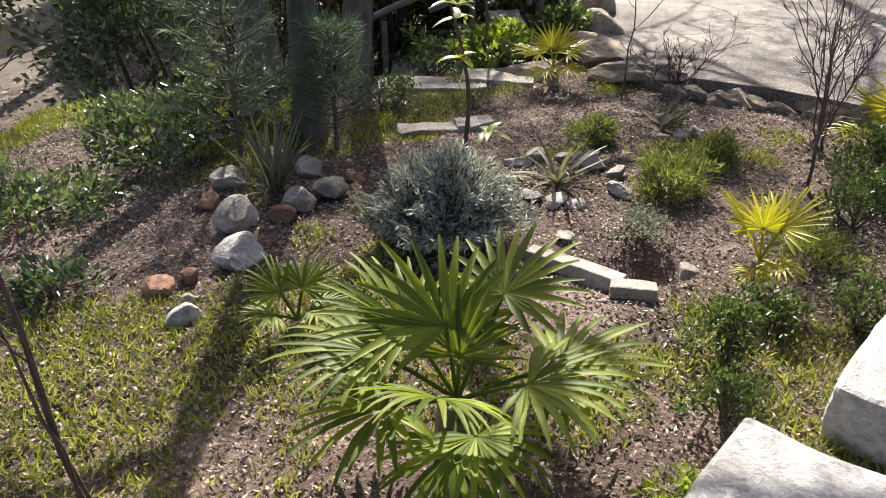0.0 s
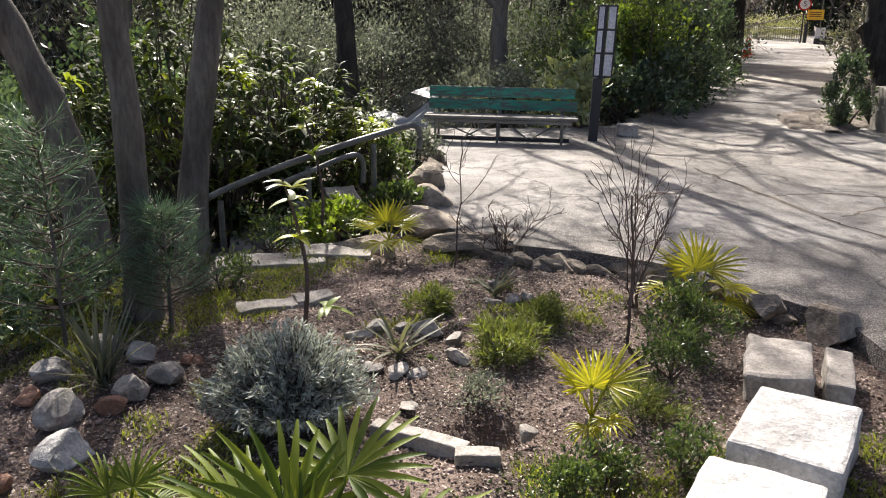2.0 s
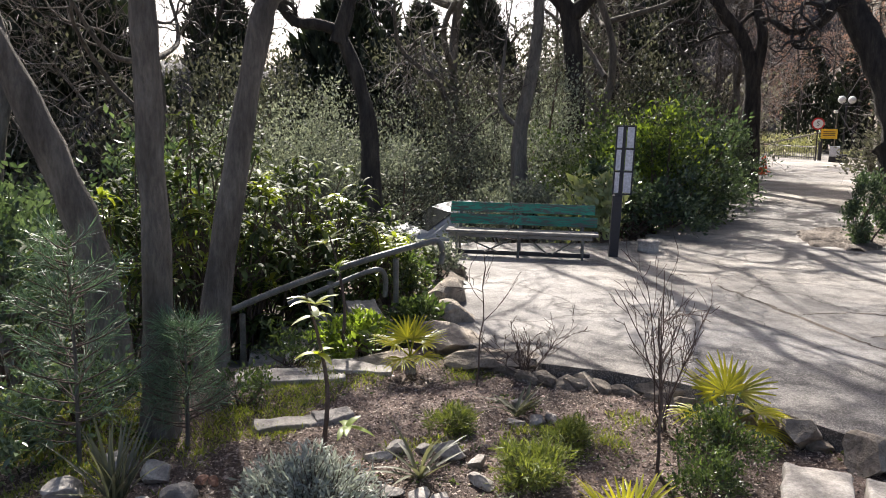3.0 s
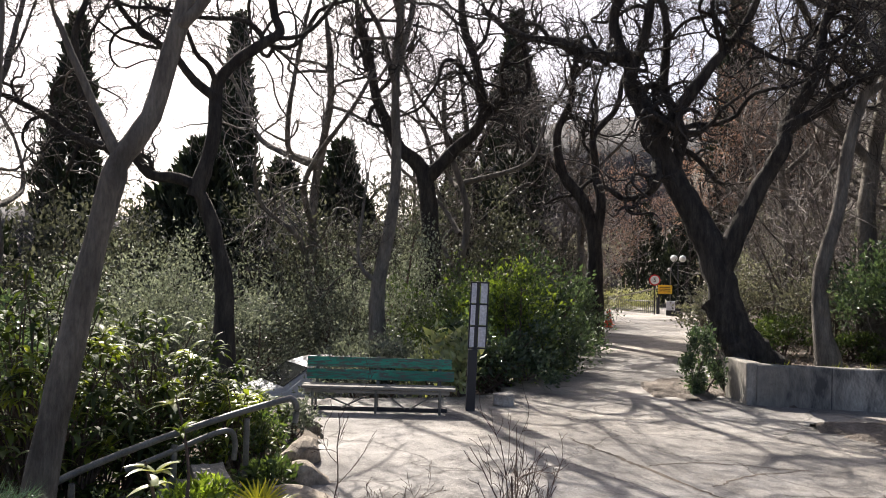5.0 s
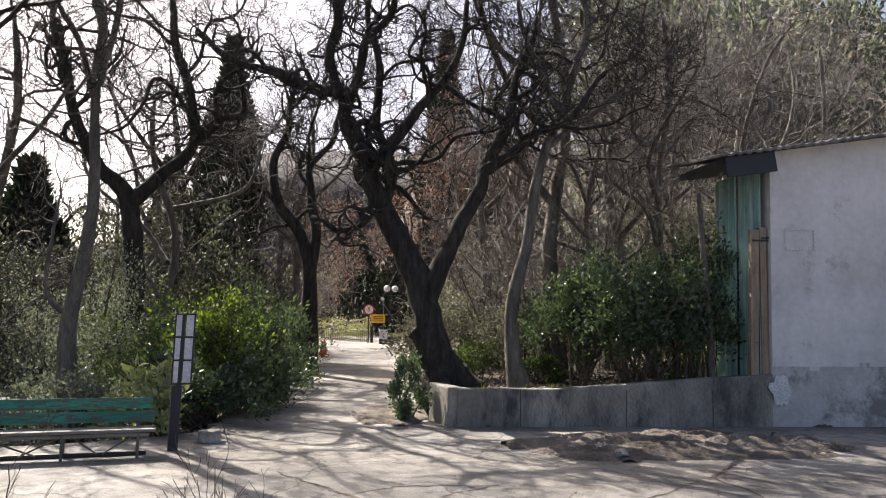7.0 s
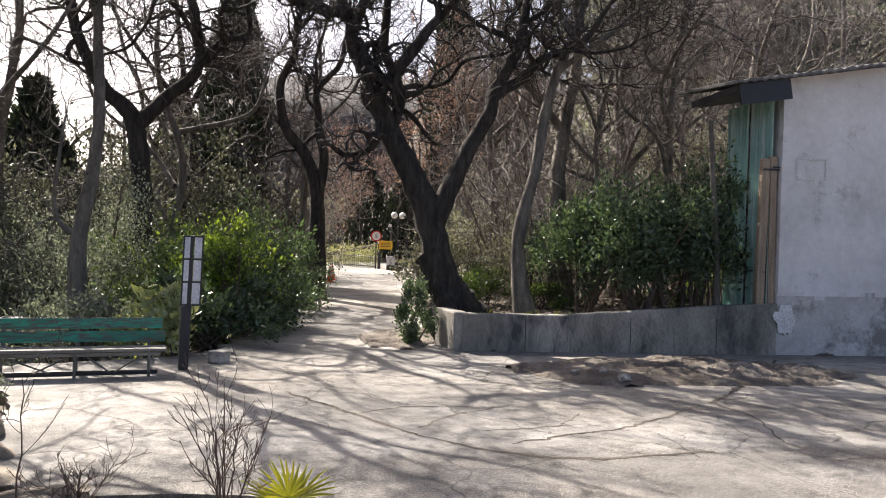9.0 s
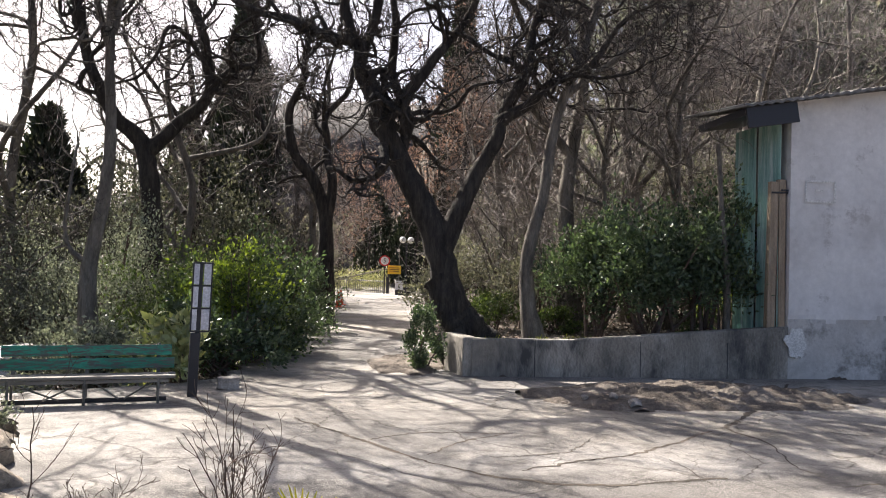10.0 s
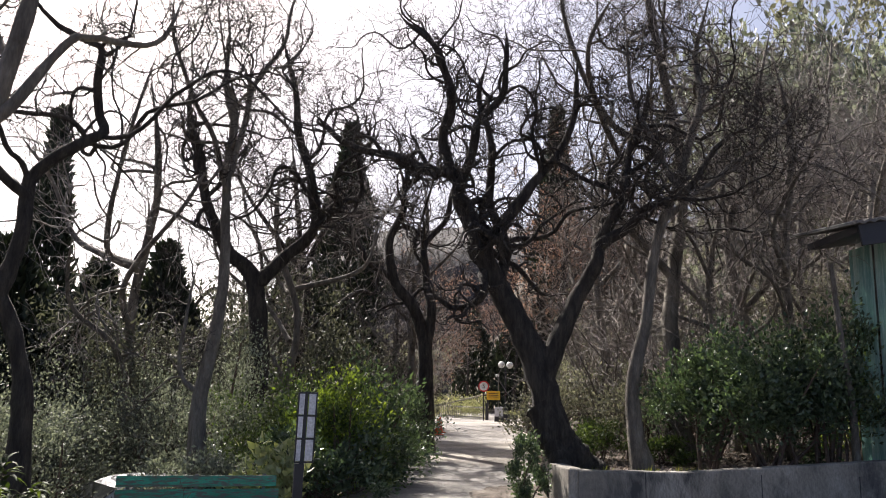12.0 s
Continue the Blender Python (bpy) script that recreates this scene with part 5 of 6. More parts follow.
def cypress(az, dist, foot, top, wide, seed, count=5000):
    """A dark column of scale leaves, ragged at its edge."""
    rng = np.random.default_rng(seed)
    p = spot(az, dist)
    z0 = H(p.x, p.y)
    ztop = 2 + dist * math.tan(radians(top))
    h = ztop - z0
    ob = thing("cypress_tree", (p.x, p.y, z0), "tall dark columnar cypress", "tree", "cypresses")
    s = rng.uniform(0.04, 1, count) ** 0.9
    r = wide / 2 * np.minimum(1.0, 2.2 * (1 - s) + 0.05) * (0.55 + 0.45 * np.minimum(1, s * 6)) * rng.uniform(0.2, 1.15, count) ** 0.5
    a = rng.uniform(0, 6.28, count)
    lump = 1 + 0.3 * np.sin(a * 3 + s * 17) * np.sin(s * 41 + a)
    at = np.stack([r * lump * np.cos(a), r * lump * np.sin(a), s * h], axis=1)
    d = np.stack([np.cos(a) * 0.5, np.sin(a) * 0.5, np.ones(count)], axis=1) + rng.normal(size=(count, 3)) * 0.35
    v, f = leaf_mesh(rng, at, d, 0.5, 0.2)
    piece("crown", mesh_np("crown", v, f, M_CYP), ob, kind="stuff")
    v, f = tubes(np.array([[(0, 0, -0.2), (0, 0, h * 0.4), (0, 0, h * 0.95)]]), np.array([[0.2, 0.14, 0.03]]), 8)
    piece("trunk", mesh_np("trunk", v, f, M_BARK), ob)
    return ob


cypress(-5.2, 32, 0, 15.9, 2.0, 41)
cypress(25.2, 38, 0, 18.6, 3.2, 42, 7000)
cypress(5.3, 34, 0, 17.4, 1.7, 43)
cypress(-14.5, 24, 0, 11.3, 4.0, 44, 9000)
cypress(40.7, 40, 0, 20.0, 2.2, 45)
cypress(21.3, 40, 0, 10.0, 2.2, 46)
cypress(-19.5, 28, 0, 9, 3.0, 47)
cypress(3.2, 26, 0, 8.6, 4.6, 50, 7000)
cypress(8.6, 31, 0, 7.6, 3.6, 51)
cypress(12.8, 30, 0, 9.2, 2.8, 52)
cypress(34.6, 78, 0, 5.5, 4.0, 48)
cypress(37.2, 74, 0, 5.0, 3.0, 49)

# ---------------------------------------------------------------- evergreen thickets
K = 0
for az, dist, top, wide, mat, leaf, count, label in (
        (-20, 11, -3.0, 3.4, M_DARK, 0.10, 5000, "dark glossy evergreen thicket on the slope"), (-15, 14, -2.0, 3.6, M_DARK, 0.09, 5000, "dark glossy evergreen thicket on the slope"),
        (-9.5, 12, -1.0, 3.0, M_DARK, 0.10, 5000, "dark glossy evergreen thicket on the slope"), (-4, 15, 0.5, 3.8, M_OLIVE, 0.06, 8000, "grey-green olive-leaved thicket on the slope"),
        (1, 16, 1.5, 4.0, M_OLIVE, 0.06, 9000, "grey-green olive-leaved thicket on the slope"), (3.4, 18.5, 1.8, 4.4, M_OLIVE, 0.06, 9000, "grey-green olive-leaved thicket on the slope"),
        (8.2, 21.5, 2.6, 4.6, M_OLIVE, 0.06, 9000, "grey-green olive-leaved thicket on the slope"), (12.5, 21.5, 3.4, 5.0, M_OLIVE, 0.06, 10000, "grey-green olive-leaved thicket on the slope"),
        (17.5, 19, 3.6, 4.6, M_OLIVE, 0.06, 9000, "grey-green olive-leaved thicket on the slope"), (21.5, 18, 1.2, 3.6, M_GREEN, 0.07, 7000, "loose green bush among the trees"),
        (15.5, 15.2, -3.2, 2.6, M_OLIVE, 0.07, 4500, "low green bush behind the bench"), (15.5, 17.5, -1.5, 3.0, M_OLIVE, 0.06, 5000, "low grey-green bush behind the bench"),
        (24.6, 16.6, 1.6, 3.0, M_GREEN, 0.08, 6500, "loose green bush beside the notice board"), (28.2, 18.5, 2.4, 2.6, M_DARK, 0.09, 6000, "dark green bush beside the road"),
        (25.6, 16.4, 3.0, 2.2, M_BRIGHT, 0.085, 2600, "bush with fresh bright green leaves"), (24.2, 15.4, -2.0, 2.4, M_DARK, 0.08, 5000, "dark green bush beside the road"),
        (27.0, 17.6, -2.2, 2.2, M_DARK, 0.08, 5000, "dark green bush beside the road"), (29.3, 21.5, -1.0, 2.4, M_DARK, 0.08, 5000, "dark green bush beside the road"),
        (30.0, 24.5, 0.4, 2.4, M_DARK, 0.08, 4000, "dark green bush beside the road"), (20.0, 14.3, -4.0, 1.4, M_PALE, 0.16, 700, "pale broad-leaved bush by the notice board"),
        (22.0, 14.0, -3.6, 1.0, M_PALE, 0.16, 400, "pale broad-leaved bush by the notice board"),
        (38.35, 15.6, -2.2, 0.9, M_DARK, 0.055, 4200, "rounded evergreen at the foot of the oak"), (43.2, 18.5, -1.6, 2.2, M_GREEN, 0.08, 2200, "low bright green undergrowth behind the oak"),
        (50.6, 17.4, 4.6, 2.6, M_DARK, 0.08, 8500, "glossy dark evergreen shrub on the bank"), (54.6, 16.9, 6.0, 3.0, M_DARK, 0.085, 11000, "glossy dark evergreen shrub on the bank"),
        (58.0, 17.4, 6.6, 2.4, M_DARK, 0.085, 8000, "glossy dark evergreen shrub on the bank"), (59.9, 18.6, 4.4, 1.3, M_BRIGHT, 0.085, 3000, "fresh green shrub against the fence"),
        (47.6, 18.2, -2.2, 1.6, M_GREEN, 0.07, 1800, "low undergrowth on the bank"), (57, 22, 5.5, 3.5, M_GREEN, 0.08, 5000, "tall loose green shrub on the bank"),
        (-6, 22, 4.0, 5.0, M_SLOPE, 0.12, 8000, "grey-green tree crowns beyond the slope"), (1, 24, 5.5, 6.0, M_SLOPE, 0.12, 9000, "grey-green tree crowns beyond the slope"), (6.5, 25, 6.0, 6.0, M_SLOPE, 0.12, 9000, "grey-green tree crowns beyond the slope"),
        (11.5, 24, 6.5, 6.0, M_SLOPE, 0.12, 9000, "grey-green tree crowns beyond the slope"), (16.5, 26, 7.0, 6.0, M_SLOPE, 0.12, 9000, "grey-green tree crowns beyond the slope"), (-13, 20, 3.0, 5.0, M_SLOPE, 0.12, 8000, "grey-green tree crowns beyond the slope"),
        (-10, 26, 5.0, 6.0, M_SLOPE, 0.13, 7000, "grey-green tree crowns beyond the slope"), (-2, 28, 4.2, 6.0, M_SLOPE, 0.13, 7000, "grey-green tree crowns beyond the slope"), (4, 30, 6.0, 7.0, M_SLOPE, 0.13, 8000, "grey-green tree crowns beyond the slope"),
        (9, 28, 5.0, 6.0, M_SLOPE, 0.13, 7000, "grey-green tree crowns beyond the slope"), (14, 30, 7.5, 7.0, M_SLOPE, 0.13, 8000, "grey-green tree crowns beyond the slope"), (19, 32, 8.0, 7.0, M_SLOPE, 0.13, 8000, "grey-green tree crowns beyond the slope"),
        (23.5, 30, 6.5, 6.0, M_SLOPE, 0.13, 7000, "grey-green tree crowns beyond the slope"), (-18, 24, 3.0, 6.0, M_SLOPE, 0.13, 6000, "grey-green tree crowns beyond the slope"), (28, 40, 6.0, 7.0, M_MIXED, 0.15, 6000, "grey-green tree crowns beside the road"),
        (46.5, 19.5, 2.0, 2.6, M_MIXED, 0.07, 3500, "loose grey-green shrub on the bank"), (49.5, 21, 5.0, 3.4, M_MIXED, 0.07, 4500, "loose grey-green shrub on the bank"), (53, 24, 7.0, 4.0, M_MIXED, 0.08, 5000, "loose grey-green shrub on the bank"),
        (57.5, 26, 9.0, 5.0, M_MIXED, 0.09, 6000, "loose grey-green tree on the bank"), (61, 30, 11.0, 6.0, M_MIXED, 0.10, 7000, "loose grey-green tree on the bank"), (67, 32, 14.0, 8.0, M_OLIVE, 0.13, 9000, "olive-green evergreen on the hillside"),
        (71, 34, 16.0, 9.0, M_OLIVE, 0.13, 9000, "olive-green evergreen on the hillside"), (41, 24, 3.0, 4.0, M_MIXED, 0.09, 4000, "loose grey-green shrub behind the oak"), (44.5, 30, 6.0, 5.0, M_MIXED, 0.1, 4000, "loose grey-green shrub behind the oak"),
        (64, 33, 13.0, 8.0, M_OLIVE, 0.12, 9000, "olive-green evergreen on the hillside"), (69, 36, 14.5, 9.0, M_OLIVE, 0.13, 9000, "olive-green evergreen on the hillside"), (74, 34, 14.0, 8.0, M_OLIVE, 0.13, 8000, "olive-green evergreen on the hillside")):
    K += 1
    p = spot(az, dist)
    z0 = H(p.x, p.y)
    tall = 2 + dist * math.tan(radians(top)) - z0
    shrub("thicket" if wide > 1.5 else "shrub", (p.x, p.y, z0), (wide, wide * 0.85, tall), int(count * (1.25 if mat == M_OLIVE else 1.05 if mat in (M_MIXED, M_SLOPE) else 0.9)), leaf * 1.3, mat, 100 + K, label, clumps=int(10 + wide * 7), stems=9, group="thickets", spread=0.09, width=0.5, inner=0.05)

# evergreens on the hillside above the shed: grown twice, then repeated
hill_trees = []
for k, mat in enumerate((M_OLIVE, M_MIXED)):
    x, y, _ = on(72 + 3 * k, 44)
    hill_trees.append(shrub("hillside_tree", (x, y, H(x, y)), (8.0, 8.0, 9.0), 8000, 0.26, mat, 190 + k, "loose grey-green evergreen on the hillside", "tree", 60, 8, group="hillside trees", spread=0.07, width=0.5, inner=0.1, stem_mat=M_BARK2))
rnd = random.Random(5)
for k in range(17):
    az, dist = 56.5 + 1.55 * k, rnd.uniform(40, 56)
    x, y, z = on(az, dist)
    top = 2 + dist * math.tan(radians(24.0 - 0.45 * max(0, az - 60) + rnd.uniform(-1.2, 1.2)))
    k2 = max(0.7, (top - z) / 9.0)
    copy_thing(hill_trees[k % 2], pose(x, y, z, 0, 0, rnd.uniform(0, 360)) @ Matrix.Diagonal((k2 * 0.85, k2 * 0.85, k2, 1)))

# broad drooping leaves on the slope to the left
for az, dist, top, wide, count, label in ((-6.5, 9.0, 1.9, 2.0, 900, "tall loquat-like bush with long drooping leaves"), (0.5, 10.2, -2.0, 2.2, 900, "broad-leaved evergreen with long leaves"),
                                          (-12.5, 8.6, -1.8, 1.8, 700, "broad-leaved evergreen with long leaves"), (5.0, 11.0, -6.0, 1.8, 600, "broad-leaved evergreen with long leaves"), (-2.5, 9.2, -6.5, 1.6, 600, "broad-leaved evergreen with long leaves")):
    K += 1
    p = spot(az, dist)
    z0 = H(p.x, p.y)
    whorl_bush("broadleaf_bush", (p.x, p.y, z0), wide, 2 + dist * math.tan(radians(top)) - z0, int(count * 0.11), 100 + K, label, M_LAUREL, "broadleaf bushes")

for az, dist, el, wide, label in ((-6.3, 8.7, -0.6, 0.9, "fresh shoots with long pale leaves"), (-3.6, 8.8, -1.6, 0.7, "fresh shoots with long pale leaves"), (-12.6, 8.2, -3.6, 0.8, "fresh shoots with long pale leaves"), (1.6, 9.6, -4.4, 0.9, "fresh shoots with long pale leaves"), (6.6, 9.6, -6.6, 0.7, "fresh shoots with long pale leaves")):
    K += 1
    p = spot(az, dist)
    z0 = H(p.x, p.y)
    whorl_bush("leafy_shrub", (p.x, p.y, z0), wide, 2 + dist * math.tan(radians(el)) - z0, 16, 100 + K, label, M_SHOOT, "broadleaf bushes")

# pale hedge and undergrowth at the far end
for k in range(6):
    az = 31.9 + 0.62 * k
    shrub("hedge", on(az, 64 - 0.9 * k), (1.9, 1.0, 1.7), 900, 0.13, M_HEDGE, 300 + k, "clipped pale hedge behind the far fence", "hedge", 30, 0, group="hedge plants")
for k in range(4):
    shrub("hedge", on(37.2 + 0.7 * k, 62 - 1.2 * k), (1.4, 1.0, 0.75), 500, 0.13, M_HEDGE, 320 + k, "clipped pale hedge beside the far court", "hedge", 30, 0, group="hedge plants")


def build_far_hill():
    """Wooded ridge in the haze, far behind the park."""
    bm = bmesh.new()
    rows = []
    for i in range(121):
        az = -70 + i * 1.3
        d = 700.0
        crest = 58 + 112 / (1 + math.exp(-(az - 22) / 1.8)) + 60 / (1 + math.exp(-(az - 58) / 4)) + 9 * noise.noise(Vector((az * 0.25, 0, 0))) + 4 * noise.noise(Vector((az * 1.1, 4, 0)))
        p, q = spot(az, d), spot(az, d + 120)
        rows.append([bm.verts.new((p.x, p.y, -20)), bm.verts.new((p.x, p.y, crest * 0.6)), bm.verts.new((q.x, q.y, crest)), bm.verts.new((q.x * 1.15, q.y * 1.15, -20))])
    for a, b in zip(rows, rows[1:]):
        for k in range(3):
            bm.faces.new((a[k], b[k], b[k + 1], a[k + 1]))
    for f in bm.faces:
        f.smooth = True
    bmesh.ops.recalc_face_normals(bm, faces=bm.faces[:])
    me = bpy.data.meshes.new("backdrop")
    bm.to_mesh(me)
    bm.free()
    me.materials.append(M_FAR)
    tagged(new("backdrop", me), "hazy wooded ridge far behind the park", "hill", kind="structure")


build_far_hill()


# Bare scrub between the trunks: grown twice, then repeated over the slopes.
def scrub(seed, tall, wide, count, label):
    rng = np.random.default_rng(seed)
    ob = thing("bare_scrub", (0, 0, 0), label, "shrub", "bare scrub")
    s = np.linspace(0, 1, 9)[None, :, None]
    tip = np.stack([rng.normal(size=count) * wide / 2.5, rng.normal(size=count) * wide / 2.5, tall * rng.uniform(0.5, 1.05, count)], axis=1)
    path = tip[:, None] * s ** np.array([1.3, 1.3, 1.0]) + np.cumsum(rng.normal(size=(count, 9, 3)), axis=1) * 0.05
    rad = np.linspace(0.022, 0.008, 9)[None] * np.ones((count, 1))
    for k in range(count):
        v, f = tubes(path[k:k + 1], rad[k:k + 1], 5)
        piece("stem", mesh_np("stem", v, f, M_BARK2), ob)
    p2, r2 = grow(rng, path, rad, 9, 7, 0.4, 45, 0.25, 0.03, 0.2, 0.55, 0.4)
    p3, r3 = grow(rng, p2, r2, 7, 3, 0.5, 45, 0.3, 0.02, 0.15, 0.7, 0.5)
    v, f = tubes(p2[:, ::2], np.maximum(r2[:, ::2], 0.006), 3)
    v2, f2 = slivers(p3, np.maximum(r3, 0.005))
    piece("twigwork", mesh_np("twigwork", np.vstack([v, v2]), np.vstack([f, f2 + len(v)]), M_TWIG_PALE), ob, kind="stuff")
    return ob


scrubs = [scrub(61, 3.2, 2.2, 9, "dense bare scrub of pale thin stems"), scrub(62, 4.2, 2.6, 8, "tall bare scrub with tangled grey twigs")]
scrubs[0].matrix_world = pose(*on(50.5, 19.5))
scrubs[1].matrix_world = pose(*on(9.0, 22))
rnd = random.Random(21)
for az, dist in [(rnd.uniform(44, 62), rnd.uniform(19, 30)) for _ in range(10)] + [(rnd.uniform(44, 75), rnd.uniform(30, 60)) for _ in range(22)] + [(rnd.uniform(-26, 29), rnd.uniform(22, 45)) for _ in range(6)] + [(rnd.uniform(38.5, 45), rnd.uniform(24, 60)) for _ in range(14)] + [(rnd.uniform(28.5, 31), rnd.uniform(30, 60)) for _ in range(8)]:
    p = spot(az, dist)
    if inside_and_gap(np.array([p.x]), np.array([p.y]))[0][0]:
        continue
    k = rnd.uniform(0.8, 1.4) * (1.3 if dist > 32 else 1)
    copy_thing(scrubs[rnd.randrange(2)], pose(p.x, p.y, H(p.x, p.y), 0, 0, rnd.uniform(0, 360)) @ Matrix.Diagonal((k, k, k, 1)))

# ---------------------------------------------------------------- garden bed
SOIL = -0.13
for sx, sy, sz, x, y, turn, seed in ((0.48, 0.78, 0.28, 0.90, 1.65, 39, 1), (0.48, 0.68, 0.28, 1.725, 2.345, 42, 2), (0.48, 0.66, 0.28, 2.31, 2.885, 46, 3)):
    rough_block("stone_block", sx, sy, sz, pose(x, y, SOIL - 0.03, 0, 0, -turn), seed, M_BLOCK, "large pale hewn limestone block edging the bed", "edging blocks", 0.02)
rough_block("edging_rock", 0.36, 0.50, 0.32, pose(2.76, 3.66, SOIL - 0.1, 5, -4, -34), 11, M_STONE, "flat grey rock slab edging the bed", "edging rocks", 0.03)
rough_block("edging_rock", 0.15, 0.52, 0.28, pose(3.03, 3.52, SOIL - 0.1, 0, 0, -36), 12, M_STONE, "narrow upright stone slab", "edging rocks", 0.02)
rock("edging_rock", (3.5, 4.2, SOIL), (0.5, 0.42, 0.34), 13, M_ROCK, "brown boulder at the corner of the paving", 20, "edging rocks")
rock("edging_rock", (3.3, 4.62, SOIL), (0.4, 0.36, 0.28), 14, M_ROCK, "brown boulder at the corner of the paving", 60, "edging rocks")
for x, y, sx, sy, sz, seed in ((1.32, 7.1, 0.85, 0.6, 0.36, 21), (1.62, 6.55, 0.9, 0.5, 0.32, 22), (1.5, 7.8, 0.75, 0.6, 0.42, 23), (1.62, 8.7, 0.8, 0.6, 0.5, 24), (2.3, 6.1, 0.6, 0.3, 0.22, 25), (2.85, 5.7, 0.6, 0.3, 0.2, 26), (0.75, 6.75, 0.7, 0.4, 0.22, 27), (3.15, 5.2, 0.5, 0.3, 0.2, 28)):
    rock("edging_rock", (x, y, SOIL - 0.02), (sx, sy, sz), seed, M_ROCK, "rough dark rock under the paving's edge", seed * 40, "edging rocks")
for x, y, sx, sy, turn, seed in ((-0.1, 6.5, 0.9, 0.3, 5, 31), (0.45, 6.65, 0.6, 0.3, -8, 32), (-0.05, 5.45, 0.62, 0.16, 18, 33), (0.2, 5.55, 0.3, 0.15, 22, 34)):
    rough_block("flagstone", sx, sy, 0.1, pose(x, y, SOIL - 0.055, 3, 2, turn), seed, M_STONE, "flat grey stone laid in the soil", "flagstones", 0.03)
# added stones cover the paving's pale side, standing for the shadow of its ragged overhang
rnd = random.Random(12)
for (ax, ay), (bx, by) in (((3.45, 4.6), (3.2, 5.2)), ((3.2, 5.2), (2.5, 5.92)), ((2.5, 5.92), (1.95, 6.2)), ((1.95, 6.2), (1.45, 6.9))):
    for k in range(4):
        s = (k + 0.5) / 4
        w = rnd.uniform(0.22, 0.42)
        rock("edging_rock", (ax + (bx - ax) * s - 0.05, ay + (by - ay) * s - 0.07, SOIL - 0.03), (w, 0.2, rnd.uniform(0.13, 0.2)), rnd.randrange(900), M_ROCK, "broken stone covering the paving's edge, standing for its overhang shadow", math.degrees(math.atan2(by - ay, bx - ax)) + rnd.uniform(-15, 15), "edging rocks", 0.9)
# ring of stones round the yucca
for i, (x, y, s, red) in enumerate(((-1.33, 4.5, 0.26, 0), (-1.38, 4.25, 0.2, 1), (-1.16, 4.0, 0.34, 0), (-0.93, 4.07, 0.2, 1), (-0.83, 4.22, 0.25, 0), (-0.7, 4.4, 0.26, 0), (-0.85, 4.74, 0.28, 0), (-1.11, 4.82, 0.26, 0), (-0.6, 4.62, 0.12, 1),
                                    (-1.05, 3.6, 0.36, 2), (-1.27, 3.42, 0.15, 1), (-1.36, 3.28, 0.2, 1), (-1.19, 3.02, 0.2, 2), (-1.2, 3.2, 0.12, 0), (-0.52, 4.6, 0.1, 1))):
    rock("bed_stone", (x, y, SOIL), (s * 0.95, s * 0.78, s * 0.6), 50 + i, (M_STONE, M_RED, M_BLOCK)[red], ("rounded grey stone in the bed's ring", "small reddish stone in the bed", "pale stone lying in the bed")[red], i * 47, "bed stones", 0.35)
# stones round the middle plant, and by the planting hole
for i, (x, y, s) in enumerate(((0.45, 4.77, 0.2), (0.57, 4.87, 0.22), (0.75, 4.86, 0.2), (0.92, 4.78, 0.26), (1.06, 4.62, 0.18), (1.03, 4.36, 0.2), (0.75, 4.2, 0.16), (0.62, 4.22, 0.2), (0.47, 4.3, 0.2), (0.36, 4.5, 0.15), (1.17, 3.42, 0.17), (0.62, 3.8, 0.14), (1.62, 5.2, 0.2), (1.75, 5.3, 0.18), (1.5, 5.25, 0.16), (1.6, 5.6, 0.15))):
    rock("bed_stone", (x, y, SOIL), (s * 1.05, s * 0.75, s * 0.5), 80 + i, M_STONE, "flat grey stone set round a young plant", i * 61, "bed stones", 0.7)
for x, y, ln, turn, seed in ((0.62, 3.44, 0.52, -38, 41), (0.86, 3.22, 0.22, -12, 42)):
    rough_block("edging_slab", ln, 0.09, 0.1, pose(x, y, SOIL - 0.03, 0, 0, turn), seed, M_STONE, "pale broken slab beside the planting hole", "edging slabs", 0.01)

fan_palm((0.02, 2.2, SOIL), 0.26, [(-82, 32, 0.34, 0.36, 0.4), (40, 50, 0.40, 0.33, 0.15), (-20, 66, 0.26, 0.36, 0.15), (-58, 50, 0.30, 0.36, 0.25), (200, 40, 0.24, 0.34, 0.6), (84, 18, 0.36, 0.38, 0.4),
          (112, 30, 0.28, 0.36, 0.5), (-112, 12, 0.26, 0.34, 0.6), (10, 74, 0.16, 0.26, 0.2), (165, 8, 0.22, 0.3, 0.8), (185, -12, 0.2, 0.3, 0.7)], 1, M_PALM, "bushy green fan palm with many split leaves")
fan_palm((-0.66, 2.95, SOIL), 0.08, [(-60, 55, 0.14, 0.21, 0.3), (20, 60, 0.14, 0.2, 0.3), (100, 35, 0.12, 0.18, 0.4), (-120, 30, 0.12, 0.18, 0.5)], 2, M_PALM, "small fan palm beside the pale stone", 0, 0.5)
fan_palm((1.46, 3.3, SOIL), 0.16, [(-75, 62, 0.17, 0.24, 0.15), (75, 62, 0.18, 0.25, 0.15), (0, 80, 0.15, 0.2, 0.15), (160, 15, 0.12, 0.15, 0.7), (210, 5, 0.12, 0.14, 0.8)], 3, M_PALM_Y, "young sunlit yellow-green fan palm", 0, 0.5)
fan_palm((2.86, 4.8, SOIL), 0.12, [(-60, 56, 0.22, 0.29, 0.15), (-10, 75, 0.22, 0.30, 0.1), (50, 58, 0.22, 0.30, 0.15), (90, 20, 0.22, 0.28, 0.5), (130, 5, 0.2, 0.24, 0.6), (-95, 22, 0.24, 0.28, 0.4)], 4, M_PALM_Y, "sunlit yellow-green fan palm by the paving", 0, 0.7)
